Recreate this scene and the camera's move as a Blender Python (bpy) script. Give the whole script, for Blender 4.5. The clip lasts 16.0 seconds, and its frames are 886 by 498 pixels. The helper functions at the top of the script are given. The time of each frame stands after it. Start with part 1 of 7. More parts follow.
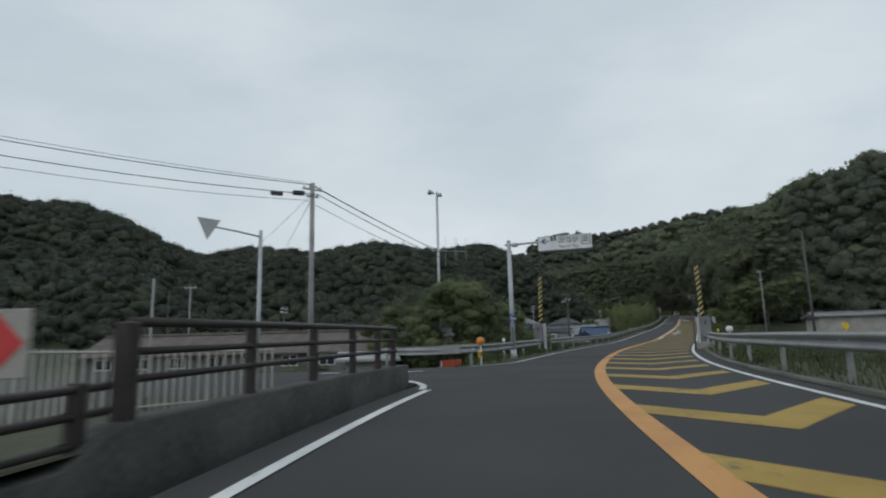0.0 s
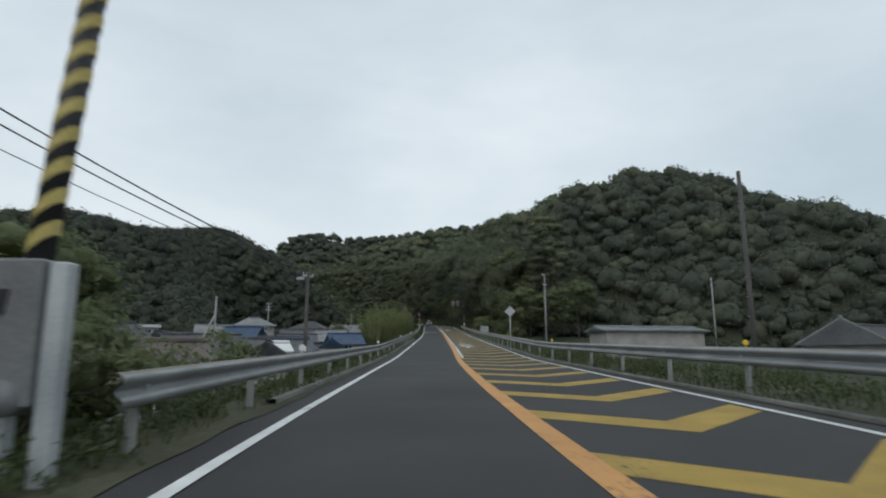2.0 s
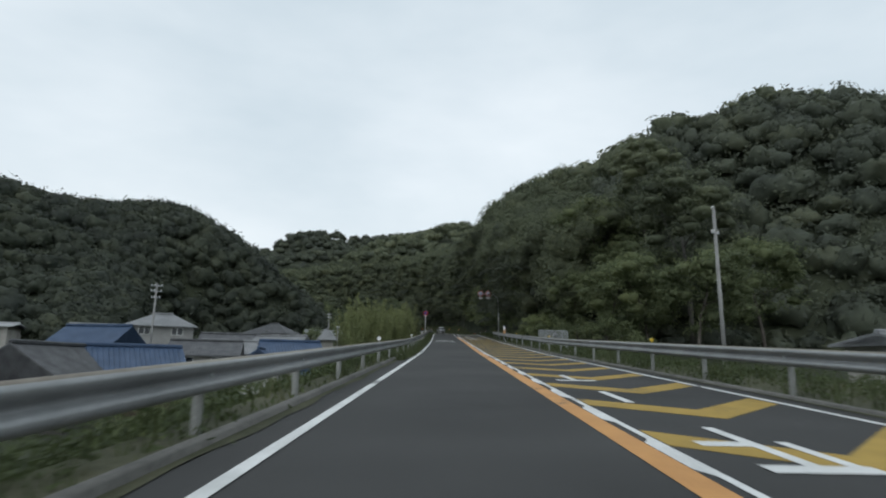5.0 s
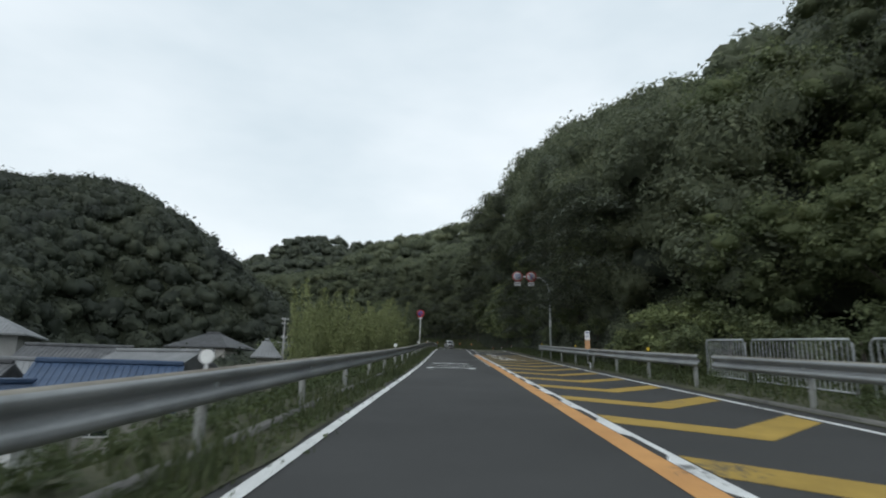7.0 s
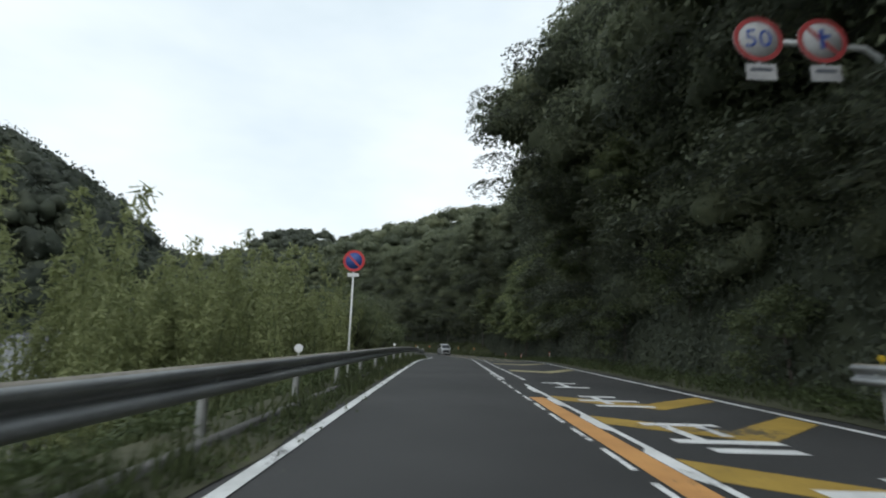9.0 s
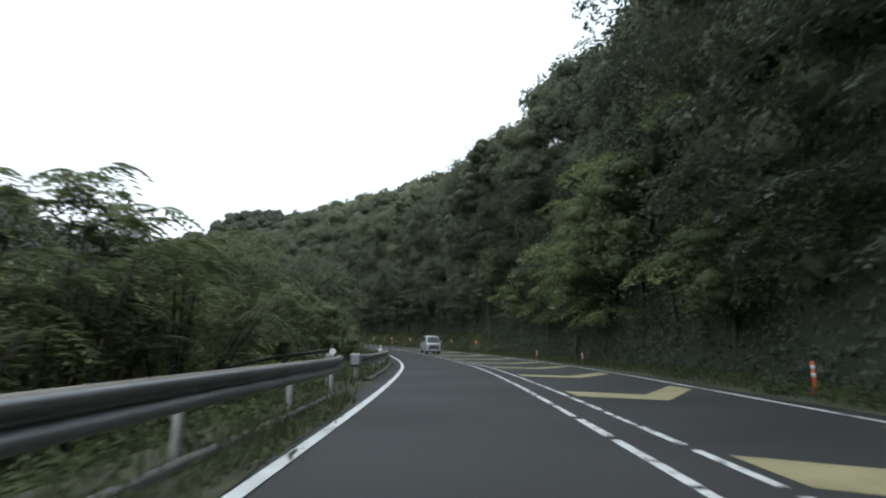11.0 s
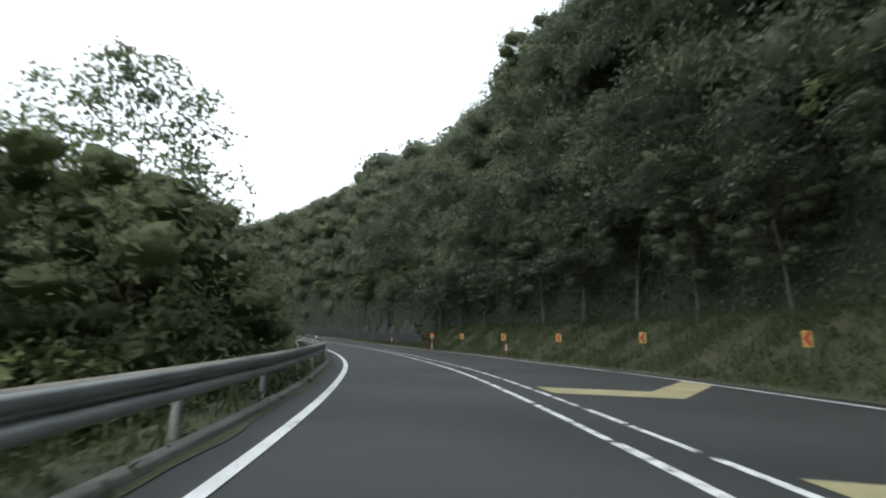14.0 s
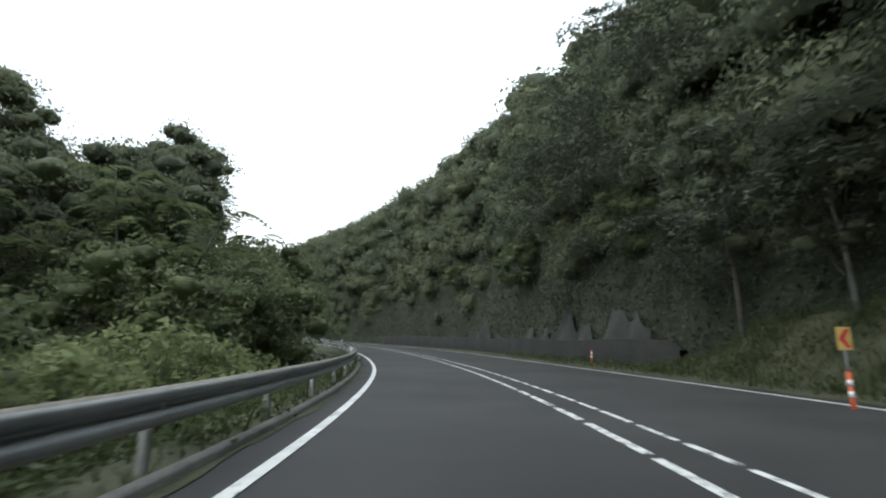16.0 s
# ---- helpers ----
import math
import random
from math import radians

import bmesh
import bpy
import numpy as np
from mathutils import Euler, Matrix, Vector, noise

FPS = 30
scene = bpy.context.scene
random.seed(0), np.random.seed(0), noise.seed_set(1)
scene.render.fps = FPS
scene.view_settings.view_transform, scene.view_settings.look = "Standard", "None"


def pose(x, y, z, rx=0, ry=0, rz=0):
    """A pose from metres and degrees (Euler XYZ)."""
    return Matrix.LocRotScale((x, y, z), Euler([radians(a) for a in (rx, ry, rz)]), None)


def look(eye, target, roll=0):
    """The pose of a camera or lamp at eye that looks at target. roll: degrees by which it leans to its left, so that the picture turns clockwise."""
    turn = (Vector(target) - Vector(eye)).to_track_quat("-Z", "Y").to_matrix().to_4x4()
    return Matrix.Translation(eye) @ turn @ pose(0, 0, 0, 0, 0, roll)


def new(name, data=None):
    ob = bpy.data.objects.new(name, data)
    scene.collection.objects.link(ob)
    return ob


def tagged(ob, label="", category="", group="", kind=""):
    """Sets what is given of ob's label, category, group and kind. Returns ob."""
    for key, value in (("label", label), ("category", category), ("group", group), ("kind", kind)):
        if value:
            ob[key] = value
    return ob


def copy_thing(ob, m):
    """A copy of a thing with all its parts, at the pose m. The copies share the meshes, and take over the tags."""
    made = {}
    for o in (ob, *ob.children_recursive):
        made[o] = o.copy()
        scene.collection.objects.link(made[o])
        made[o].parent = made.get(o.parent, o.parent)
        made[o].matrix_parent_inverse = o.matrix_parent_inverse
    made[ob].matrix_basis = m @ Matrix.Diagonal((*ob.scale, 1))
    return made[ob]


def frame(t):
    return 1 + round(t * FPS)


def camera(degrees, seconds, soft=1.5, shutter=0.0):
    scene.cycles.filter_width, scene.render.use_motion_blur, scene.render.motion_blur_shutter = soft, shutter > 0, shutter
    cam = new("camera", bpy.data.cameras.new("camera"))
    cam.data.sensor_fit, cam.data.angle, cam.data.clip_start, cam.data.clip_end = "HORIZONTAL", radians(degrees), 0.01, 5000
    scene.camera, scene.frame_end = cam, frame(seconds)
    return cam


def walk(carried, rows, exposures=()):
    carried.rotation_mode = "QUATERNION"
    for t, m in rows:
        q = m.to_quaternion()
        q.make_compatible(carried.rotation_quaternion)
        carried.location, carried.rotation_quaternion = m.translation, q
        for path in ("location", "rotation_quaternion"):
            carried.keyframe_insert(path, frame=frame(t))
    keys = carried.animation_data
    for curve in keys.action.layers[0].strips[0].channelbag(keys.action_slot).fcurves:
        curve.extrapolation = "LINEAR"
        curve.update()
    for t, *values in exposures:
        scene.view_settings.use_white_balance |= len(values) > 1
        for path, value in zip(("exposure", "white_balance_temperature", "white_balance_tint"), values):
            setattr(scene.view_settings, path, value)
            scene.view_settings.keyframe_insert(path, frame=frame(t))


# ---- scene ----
cam = camera(74.0, 16.0, soft=2.0, shutter=0.18)
ROWS = [
    (0.0, -0.030, -0.015, 1.128, 100.01, 1.49, 0.34),
    (0.5, 0.840, 7.845, 1.398, 100.17, 1.52, -7.84),
    (1.0, 2.310, 15.555, 1.593, 100.23, 1.29, -14.77),
    (1.5, 4.395, 23.145, 1.743, 100.22, 0.80, -20.34),
    (2.0, 6.878, 30.623, 1.975, 100.28, 0.16, -23.83),
    (2.5, 9.855, 38.250, 2.215, 100.40, -0.12, -25.36),
    (3.0, 13.028, 46.028, 2.425, 100.52, -0.10, -25.44),
    (3.5, 16.245, 53.895, 2.665, 100.67, -0.49, -24.76),
    (4.0, 19.605, 61.905, 2.920, 100.83, -0.82, -23.95),
    (4.5, 23.115, 70.065, 3.370, 100.99, -0.76, -23.19),
    (7.0, 40.950, 111.750, 5.778, 102.70, -1.31, -21.78),
    (7.5, 44.400, 120.000, 6.348, 102.89, -1.17, -21.95),
    (8.0, 47.850, 128.250, 6.930, 103.02, -1.33, -22.06),
    (8.5, 51.300, 136.500, 7.520, 103.09, -1.50, -22.11),
    (8.7, 52.680, 139.800, 7.755, 103.11, -1.55, -22.13),
    (10.8, 66.783, 174.954, 10.496, 102.20, -0.64, -23.19),
    (11.0, 68.519, 178.685, 10.718, 102.21, -0.42, -23.40),
    (11.5, 72.667, 188.021, 11.258, 102.19, -0.03, -23.42),
    (12.0, 76.542, 197.365, 11.775, 102.12, 0.16, -22.71),
    (12.5, 80.110, 206.733, 12.270, 102.02, 0.09, -21.27),
    (13.0, 83.274, 216.260, 12.775, 102.03, -0.29, -18.81),
    (13.5, 86.066, 226.083, 13.378, 102.20, -0.71, -15.48),
    (14.0, 88.285, 235.917, 14.068, 102.51, -0.67, -11.58),
    (14.5, 89.676, 245.389, 14.759, 102.84, -0.11, -7.53),
    (15.0, 90.534, 254.693, 15.447, 103.02, 0.25, -3.66),
    (15.5, 90.841, 263.812, 16.049, 103.25, -0.01, 0.05),
    (16.0, 90.669, 272.813, 16.721, 103.48, 0.24, 3.93),
]
walk(cam, [(r[0], pose(*r[1:])) for r in ROWS],
     exposures=[(0.0, -0.28, 6150, 10), (1.5, -0.12, 6150, 10), (3.0, -0.04, 6150, 10), (6.8, 0.15, 6200, 10), (8.7, 0.3, 6250, 10), (10.8, 0.8, 6000, 10), (13.0, 1.05, 6200, 10), (16.0, 1.1, 6250, 10)])

# ---- sky and sun: a bright overcast day, clouds thinner ahead ----
world = bpy.data.worlds.new("world")
scene.world = world
world.use_nodes = True
wn, wl = world.node_tree.nodes, world.node_tree.links
wn.clear()
w_out = wn.new("ShaderNodeOutputWorld")
w_bg = wn.new("ShaderNodeBackground")
w_sky = wn.new("ShaderNodeTexSky")
w_sky.sky_type = "NISHITA"
w_sky.sun_disc = False
w_sky.sun_elevation, w_sky.sun_rotation = radians(45), radians(225)
w_sky.air_density, w_sky.dust_density = 1.6, 3.0
w_co = wn.new("ShaderNodeTexCoord")
w_map = wn.new("ShaderNodeMapping")
w_map.inputs["Scale"].default_value = (1.0, 1.0, 2.6)
w_noise = wn.new("ShaderNodeTexNoise")
w_noise.inputs["Scale"].default_value = 1.5
w_noise.inputs["Detail"].default_value = 5.0
w_noise.inputs["Roughness"].default_value = 0.52
w_ramp = wn.new("ShaderNodeValToRGB")
w_ramp.color_ramp.elements[0].position, w_ramp.color_ramp.elements[0].color = 0.30, (6.3, 7.25, 7.6, 1)
w_ramp.color_ramp.elements[1].position, w_ramp.color_ramp.elements[1].color = 0.72, (9.6, 10.05, 10.05, 1)
w_mix = wn.new("ShaderNodeMixRGB")
w_mix.inputs[0].default_value = 0.88
wl.new(w_co.outputs["Generated"], w_map.inputs["Vector"])
wl.new(w_map.outputs[0], w_noise.inputs["Vector"])
wl.new(w_noise.outputs["Fac"], w_ramp.inputs["Fac"])
wl.new(w_sky.outputs["Color"], w_mix.inputs[1])
wl.new(w_ramp.outputs["Color"], w_mix.inputs[2])
wl.new(w_mix.outputs["Color"], w_bg.inputs["Color"])
w_bg.inputs["Strength"].default_value = 0.095
wl.new(w_bg.outputs[0], w_out.inputs["Surface"])
sun = new("sun", bpy.data.lights.new("sun", "SUN"))
sun.data.energy, sun.data.angle, sun.data.color = 0.6, radians(50), (1.0, 0.98, 0.95)
sun.matrix_world = look((0, 0, 90), (-33 * math.sin(radians(225)), -33 * math.cos(radians(225)), 57))


# ---- materials ----
def principled(name, rough=0.7, metal=0.0, spec=0.35):
    m = bpy.data.materials.new(name)
    m.use_nodes = True
    b = m.node_tree.nodes["Principled BSDF"]
    b.inputs["Roughness"].default_value, b.inputs["Metallic"].default_value = rough, metal
    b.inputs["Specular IOR Level"].default_value = spec
    return m, m.node_tree.nodes, m.node_tree.links, b


def grain(name, c1, c2, scale=3.0, fine=40.0, rough=0.7, metal=0.0, bump=0.15, spec=0.35, lo=0.35, hi=0.65, per_object=0.0):
    """Two colours mixed by noise at two scales, with fine relief; object-space metres."""
    m, n, l, b = principled(name, rough, metal, spec)
    co = n.new("ShaderNodeNewGeometry")
    big, small = n.new("ShaderNodeTexNoise"), n.new("ShaderNodeTexNoise")
    big.inputs["Scale"].default_value, small.inputs["Scale"].default_value = scale, fine
    big.inputs["Detail"].default_value = small.inputs["Detail"].default_value = 4.0
    mixf = n.new("ShaderNodeMath")
    mixf.operation = "MULTIPLY_ADD"
    mixf.inputs[1].default_value = 0.4
    l.new(co.outputs["Position"], big.inputs["Vector"])
    l.new(co.outputs["Position"], small.inputs["Vector"])
    sc = n.new("ShaderNodeMath")
    sc.operation = "MULTIPLY"
    sc.inputs[1].default_value = 0.6
    l.new(big.outputs["Fac"], sc.inputs[0])
    l.new(small.outputs["Fac"], mixf.inputs[0])
    l.new(sc.outputs[0], mixf.inputs[2])
    ramp = n.new("ShaderNodeValToRGB")
    ramp.color_ramp.elements[0].position, ramp.color_ramp.elements[0].color = lo, (*c1, 1)
    ramp.color_ramp.elements[1].position, ramp.color_ramp.elements[1].color = hi, (*c2, 1)
    l.new(mixf.outputs[0], ramp.inputs["Fac"])
    col = ramp.outputs["Color"]
    if per_object:
        info, hsv = n.new("ShaderNodeObjectInfo"), n.new("ShaderNodeHueSaturation")
        ran = n.new("ShaderNodeMapRange")
        ran.inputs["To Min"].default_value, ran.inputs["To Max"].default_value = 1 - per_object, 1 + per_object
        l.new(info.outputs["Random"], ran.inputs["Value"])
        l.new(ran.outputs[0], hsv.inputs["Value"])
        l.new(col, hsv.inputs["Color"])
        col = hsv.outputs["Color"]
    l.new(col, b.inputs["Base Color"])
    if bump:
        bp = n.new("ShaderNodeBump")
        bp.inputs["Strength"].default_value, bp.inputs["Distance"].default_value = bump, 0.02
        l.new(small.outputs["Fac"], bp.inputs["Height"])
        l.new(bp.outputs[0], b.inputs["Normal"])
    return m


def leafy(name, dark, light, yellow, patch=0.12, glow=0.22, clump=1.6, relief=0.5):
    """Foliage: each leaf its own tone, crowns drifting between darker and lighter, clumps in relief, light shining through."""
    m, n, l, b = principled(name, 0.6, 0.0, 0.2)
    geo, noi, fine, ramp = n.new("ShaderNodeNewGeometry"), n.new("ShaderNodeTexNoise"), n.new("ShaderNodeTexNoise"), n.new("ShaderNodeValToRGB")
    noi.inputs["Scale"].default_value, noi.inputs["Detail"].default_value = patch, 3.0
    fine.inputs["Scale"].default_value, fine.inputs["Detail"].default_value = clump, 4.0
    fine.inputs["Roughness"].default_value = 0.7
    l.new(geo.outputs["Position"], noi.inputs["Vector"])
    l.new(geo.outputs["Position"], fine.inputs["Vector"])

    def weighed(source, weight, more=None):
        k = n.new("ShaderNodeMath")
        k.operation = "MULTIPLY_ADD"
        k.inputs[1].default_value, k.inputs[2].default_value = weight, 0.0
        l.new(source, k.inputs[0])
        if more:
            l.new(more, k.inputs[2])
        return k.outputs[0]

    f = weighed(noi.outputs["Fac"], 0.62)
    f = weighed(geo.outputs["Random Per Island"], 0.20, f)
    f = weighed(fine.outputs["Fac"], 0.30, f)
    e = ramp.color_ramp.elements
    e[0].position, e[0].color = 0.36, (*dark, 1)
    e[1].position, e[1].color = 0.62, (*light, 1)
    k = e.new(0.80)
    k.color = (*yellow, 1)
    l.new(f, ramp.inputs["Fac"])
    l.new(ramp.outputs["Color"], b.inputs["Base Color"])
    bp = n.new("ShaderNodeBump")
    bp.inputs["Strength"].default_value, bp.inputs["Distance"].default_value = relief, 0.5 / clump
    l.new(fine.outputs["Fac"], bp.inputs["Height"])
    l.new(bp.outputs[0], b.inputs["Normal"])
    tr, mx = n.new("ShaderNodeBsdfTranslucent"), n.new("ShaderNodeMixShader")
    mx.inputs[0].default_value = glow
    l.new(ramp.outputs["Color"], tr.inputs["Color"])
    l.new(b.outputs[0], mx.inputs[1])
    l.new(tr.outputs[0], mx.inputs[2])
    l.new(mx.outputs[0], n["Material Output"].inputs["Surface"])
    return m


def road_paint(name, c1, c2, wear):
    """Thick road paint, scuffed through to the asphalt where the noise runs high."""
    m = grain(name, c1, c2, 1.5, 30, 0.7, bump=0.1)
    n, l = m.node_tree.nodes, m.node_tree.links
    b = n["Principled BSDF"]
    base = b.inputs["Base Color"].links[0].from_socket
    geo, a, c, edge, mix = n.new("ShaderNodeNewGeometry"), n.new("ShaderNodeTexNoise"), n.new("ShaderNodeTexNoise"), n.new("ShaderNodeMapRange"), n.new("ShaderNodeMixRGB")
    a.inputs["Scale"].default_value, a.inputs["Detail"].default_value, a.inputs["Roughness"].default_value = 9.0, 8.0, 0.75
    c.inputs["Scale"].default_value = 0.5
    add = n.new("ShaderNodeMath")
    add.operation = "ADD"
    l.new(geo.outputs["Position"], a.inputs["Vector"])
    l.new(geo.outputs["Position"], c.inputs["Vector"])
    l.new(a.outputs["Fac"], add.inputs[0])
    l.new(c.outputs["Fac"], add.inputs[1])
    edge.inputs["From Min"].default_value, edge.inputs["From Max"].default_value = 1.28 - wear, 1.36 - wear
    edge.inputs["To Max"].default_value = 0.85
    l.new(add.outputs[0], edge.inputs["Value"])
    l.new(edge.outputs[0], mix.inputs[0])
    l.new(base, mix.inputs[1])
    mix.inputs[2].default_value = (0.05, 0.05, 0.049, 1)
    l.new(mix.outputs[0], b.inputs["Base Color"])
    return m


M_asphalt = grain("asphalt", (0.0285, 0.029, 0.0285), (0.053, 0.0535, 0.0525), 0.28, 60, 0.82, bump=0.25, spec=0.3)
M_white = road_paint("road_paint_white", (0.50, 0.51, 0.50), (0.74, 0.75, 0.74), 0.13)
M_orange = road_paint("road_paint_orange", (0.44, 0.22, 0.075), (0.58, 0.30, 0.10), 0.10)
M_yellow = road_paint("road_paint_yellow", (0.27, 0.18, 0.035), (0.41, 0.275, 0.055), 0.13)
M_worn = grain("road_paint_worn_white", (0.07, 0.07, 0.07), (0.66, 0.67, 0.66), 5.0, 40, 0.75, bump=0.1, lo=0.40, hi=0.50)
M_pale = grain("road_paint_worn_yellow", (0.26, 0.23, 0.125), (0.40, 0.36, 0.20), 1.2, 30, 0.75, bump=0.1)
M_concrete = grain("concrete", (0.17, 0.17, 0.16), (0.34, 0.33, 0.31), 0.8, 25, 0.88)
M_dark_conc = grain("stained_concrete", (0.07, 0.07, 0.065), (0.18, 0.175, 0.16), 0.7, 18, 0.9)
# near-black tones throughout, far below the other concretes
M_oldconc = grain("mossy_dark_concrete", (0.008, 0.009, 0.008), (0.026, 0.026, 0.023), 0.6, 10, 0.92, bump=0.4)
M_parapet = grain("wet_stained_concrete", (0.022, 0.023, 0.021), (0.085, 0.083, 0.076), 0.9, 14, 0.8, bump=0.25)
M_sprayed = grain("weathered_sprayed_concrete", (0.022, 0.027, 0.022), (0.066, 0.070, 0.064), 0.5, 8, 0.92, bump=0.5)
M_galv = grain("galvanised_steel", (0.34, 0.36, 0.37), (0.50, 0.52, 0.53), 1.6, 30, 0.48, 0.35, bump=0.03)
M_beam = grain("weathered_rail_steel", (0.18, 0.188, 0.19), (0.33, 0.34, 0.34), 0.9, 25, 0.42, 0.45, bump=0.05)
M_lip = grain("stained_rail_edge", (0.12, 0.10, 0.078), (0.27, 0.255, 0.215), 0.35, 12, 0.75, 0.0, bump=0.2)
M_brown = grain("dark_brown_steel", (0.022, 0.018, 0.017), (0.045, 0.036, 0.032), 2, 30, 0.5, 0.0)
M_black = grain("black_paint", (0.012, 0.012, 0.013), (0.03, 0.03, 0.03), 2, 30, 0.5)
M_whitep = grain("white_paint", (0.62, 0.63, 0.62), (0.80, 0.80, 0.79), 2, 30, 0.5)
M_pole = grain("pole_concrete", (0.20, 0.20, 0.195), (0.33, 0.33, 0.32), 1.0, 25, 0.8)
M_darkpole = grain("dark_pole", (0.06, 0.058, 0.055), (0.11, 0.105, 0.10), 1.0, 25, 0.8)
M_signblue = grain("sign_blue", (0.03, 0.06, 0.22), (0.05, 0.09, 0.30), 2, 30, 0.45)
M_signred = grain("sign_red", (0.42, 0.03, 0.035), (0.55, 0.05, 0.05), 2, 30, 0.45)
M_gatebox = grain("weathered_grey_paint", (0.12, 0.125, 0.13), (0.21, 0.215, 0.22), 1.2, 24, 0.6)
# overhead signs: shade of the overhanging trees is put into face and rim colours
M_disc = grain("dirty_sign_face", (0.26, 0.265, 0.27), (0.40, 0.405, 0.41), 3, 20, 0.6)
M_rim = grain("faded_sign_red", (0.20, 0.028, 0.03), (0.33, 0.045, 0.045), 3, 20, 0.6)
M_signback = grain("sign_back_grey", (0.33, 0.34, 0.35), (0.46, 0.47, 0.48), 2, 30, 0.5, 0.2)
M_signdark = grain("sign_letter_dark", (0.06, 0.07, 0.09), (0.10, 0.11, 0.13), 2, 30, 0.5)
M_oran = grain("reflector_orange", (0.62, 0.20, 0.02), (0.78, 0.30, 0.03), 4, 30, 0.4)
M_fade = grain("faded_orange_board", (0.42, 0.22, 0.10), (0.58, 0.34, 0.18), 4, 30, 0.6)
M_conered = grain("post_orange_red", (0.50, 0.09, 0.04), (0.66, 0.14, 0.06), 4, 30, 0.5)
M_board = grain("sun_bleached_yellow_board", (0.46, 0.33, 0.10), (0.60, 0.43, 0.15), 4, 30, 0.6)
M_yel = grain("sign_yellow", (0.60, 0.42, 0.03), (0.75, 0.52, 0.05), 4, 30, 0.45)
M_tile = grain("roof_tile_grey", (0.048, 0.05, 0.054), (0.112, 0.115, 0.12), 1.4, 20, 0.6, per_object=0.25)
M_tileb = grain("roof_blue", (0.030, 0.055, 0.105), (0.060, 0.095, 0.165), 1.0, 20, 0.5)
M_tiler = grain("roof_brown", (0.095, 0.078, 0.070), (0.165, 0.140, 0.125), 1.0, 20, 0.7)
M_sheetold = grain("weathered_roof_sheet", (0.14, 0.147, 0.152), (0.26, 0.268, 0.275), 0.5, 12, 0.6)
M_sheet = grain("pale_roof_sheet", (0.25, 0.262, 0.27), (0.40, 0.412, 0.42), 0.6, 20, 0.5)
M_plaster = grain("plaster", (0.26, 0.25, 0.225), (0.42, 0.405, 0.375), 0.7, 25, 0.85)
M_wallgrey = grain("grey_wall", (0.20, 0.20, 0.195), (0.33, 0.33, 0.32), 0.7, 25, 0.85)
M_duskwall = grain("dull_mortar_wall", (0.10, 0.10, 0.098), (0.19, 0.187, 0.18), 0.7, 25, 0.88)
M_wood = grain("old_wood", (0.07, 0.05, 0.04), (0.15, 0.11, 0.085), 2.0, 25, 0.8)
M_glass, _n, _l, _b = principled("window_glass", 0.08, 0.0, 0.5)
_b.inputs["Base Color"].default_value = (0.02, 0.024, 0.028, 1)
M_panel, _n, _l, _b = principled("solar_glass", 0.18, 0.0, 0.5)
_b.inputs["Base Color"].default_value = (0.055, 0.062, 0.078, 1)
M_bark = grain("bark", (0.05, 0.043, 0.036), (0.12, 0.105, 0.09), 3.0, 30, 0.9, bump=0.4)
M_birch = grain("pale_bark", (0.065, 0.062, 0.055), (0.135, 0.13, 0.115), 3.0, 30, 0.9, bump=0.3)
M_soil = grain("wooded_soil", (0.024, 0.030, 0.019), (0.054, 0.063, 0.036), 0.25, 4.0, 0.95, bump=0.5)
M_verge = grain("verge_earth_and_weeds", (0.035, 0.040, 0.020), (0.085, 0.085, 0.05), 0.5, 8.0, 0.95, bump=0.5)
# greyed, bluish leaf tones: haze over the hills is put into the colour
M_forest = leafy("broadleaf_forest", (0.056, 0.066, 0.053), (0.094, 0.108, 0.076), (0.140, 0.152, 0.094), 0.13, 0.30, 1.5, 0.4)
# the broadleaf forest tones, about a quarter darker throughout
M_darkforest = leafy("evergreen_forest", (0.040, 0.048, 0.040), (0.068, 0.080, 0.056), (0.104, 0.114, 0.072), 0.13, 0.30, 1.5, 0.4)
# lighter green leaves, with haze on the slope put into the colour too
M_slope = leafy("slope_foliage", (0.085, 0.100, 0.070), (0.155, 0.176, 0.108), (0.215, 0.232, 0.130), 0.13, 0.40, 1.5, 0.5)
M_post = grain("pale_post_paint", (0.15, 0.155, 0.145), (0.27, 0.275, 0.26), 2, 30, 0.6)
M_pale_fence = grain("cream_fence_paint", (0.36, 0.355, 0.32), (0.52, 0.515, 0.47), 2, 30, 0.6)
M_leaf = leafy("roadside_leaves", (0.085, 0.105, 0.058), (0.165, 0.195, 0.098), (0.245, 0.270, 0.128), 0.35, 0.45)
M_lightleaf = leafy("fresh_green_leaves", (0.135, 0.165, 0.078), (0.235, 0.272, 0.128), (0.315, 0.35, 0.155), 0.5, 0.45)
M_bamboo = leafy("bamboo_leaves", (0.165, 0.188, 0.088), (0.258, 0.285, 0.132), (0.325, 0.350, 0.170), 0.4, 0.42)
M_weed = leafy("broad_weed_leaves", (0.040, 0.054, 0.023), (0.078, 0.102, 0.042), (0.125, 0.148, 0.062), 0.7, 0.35, 4.0)
M_grass = leafy("grass_blades", (0.046, 0.060, 0.028), (0.085, 0.104, 0.046), (0.135, 0.136, 0.070), 0.5, 0.3, 4.0)

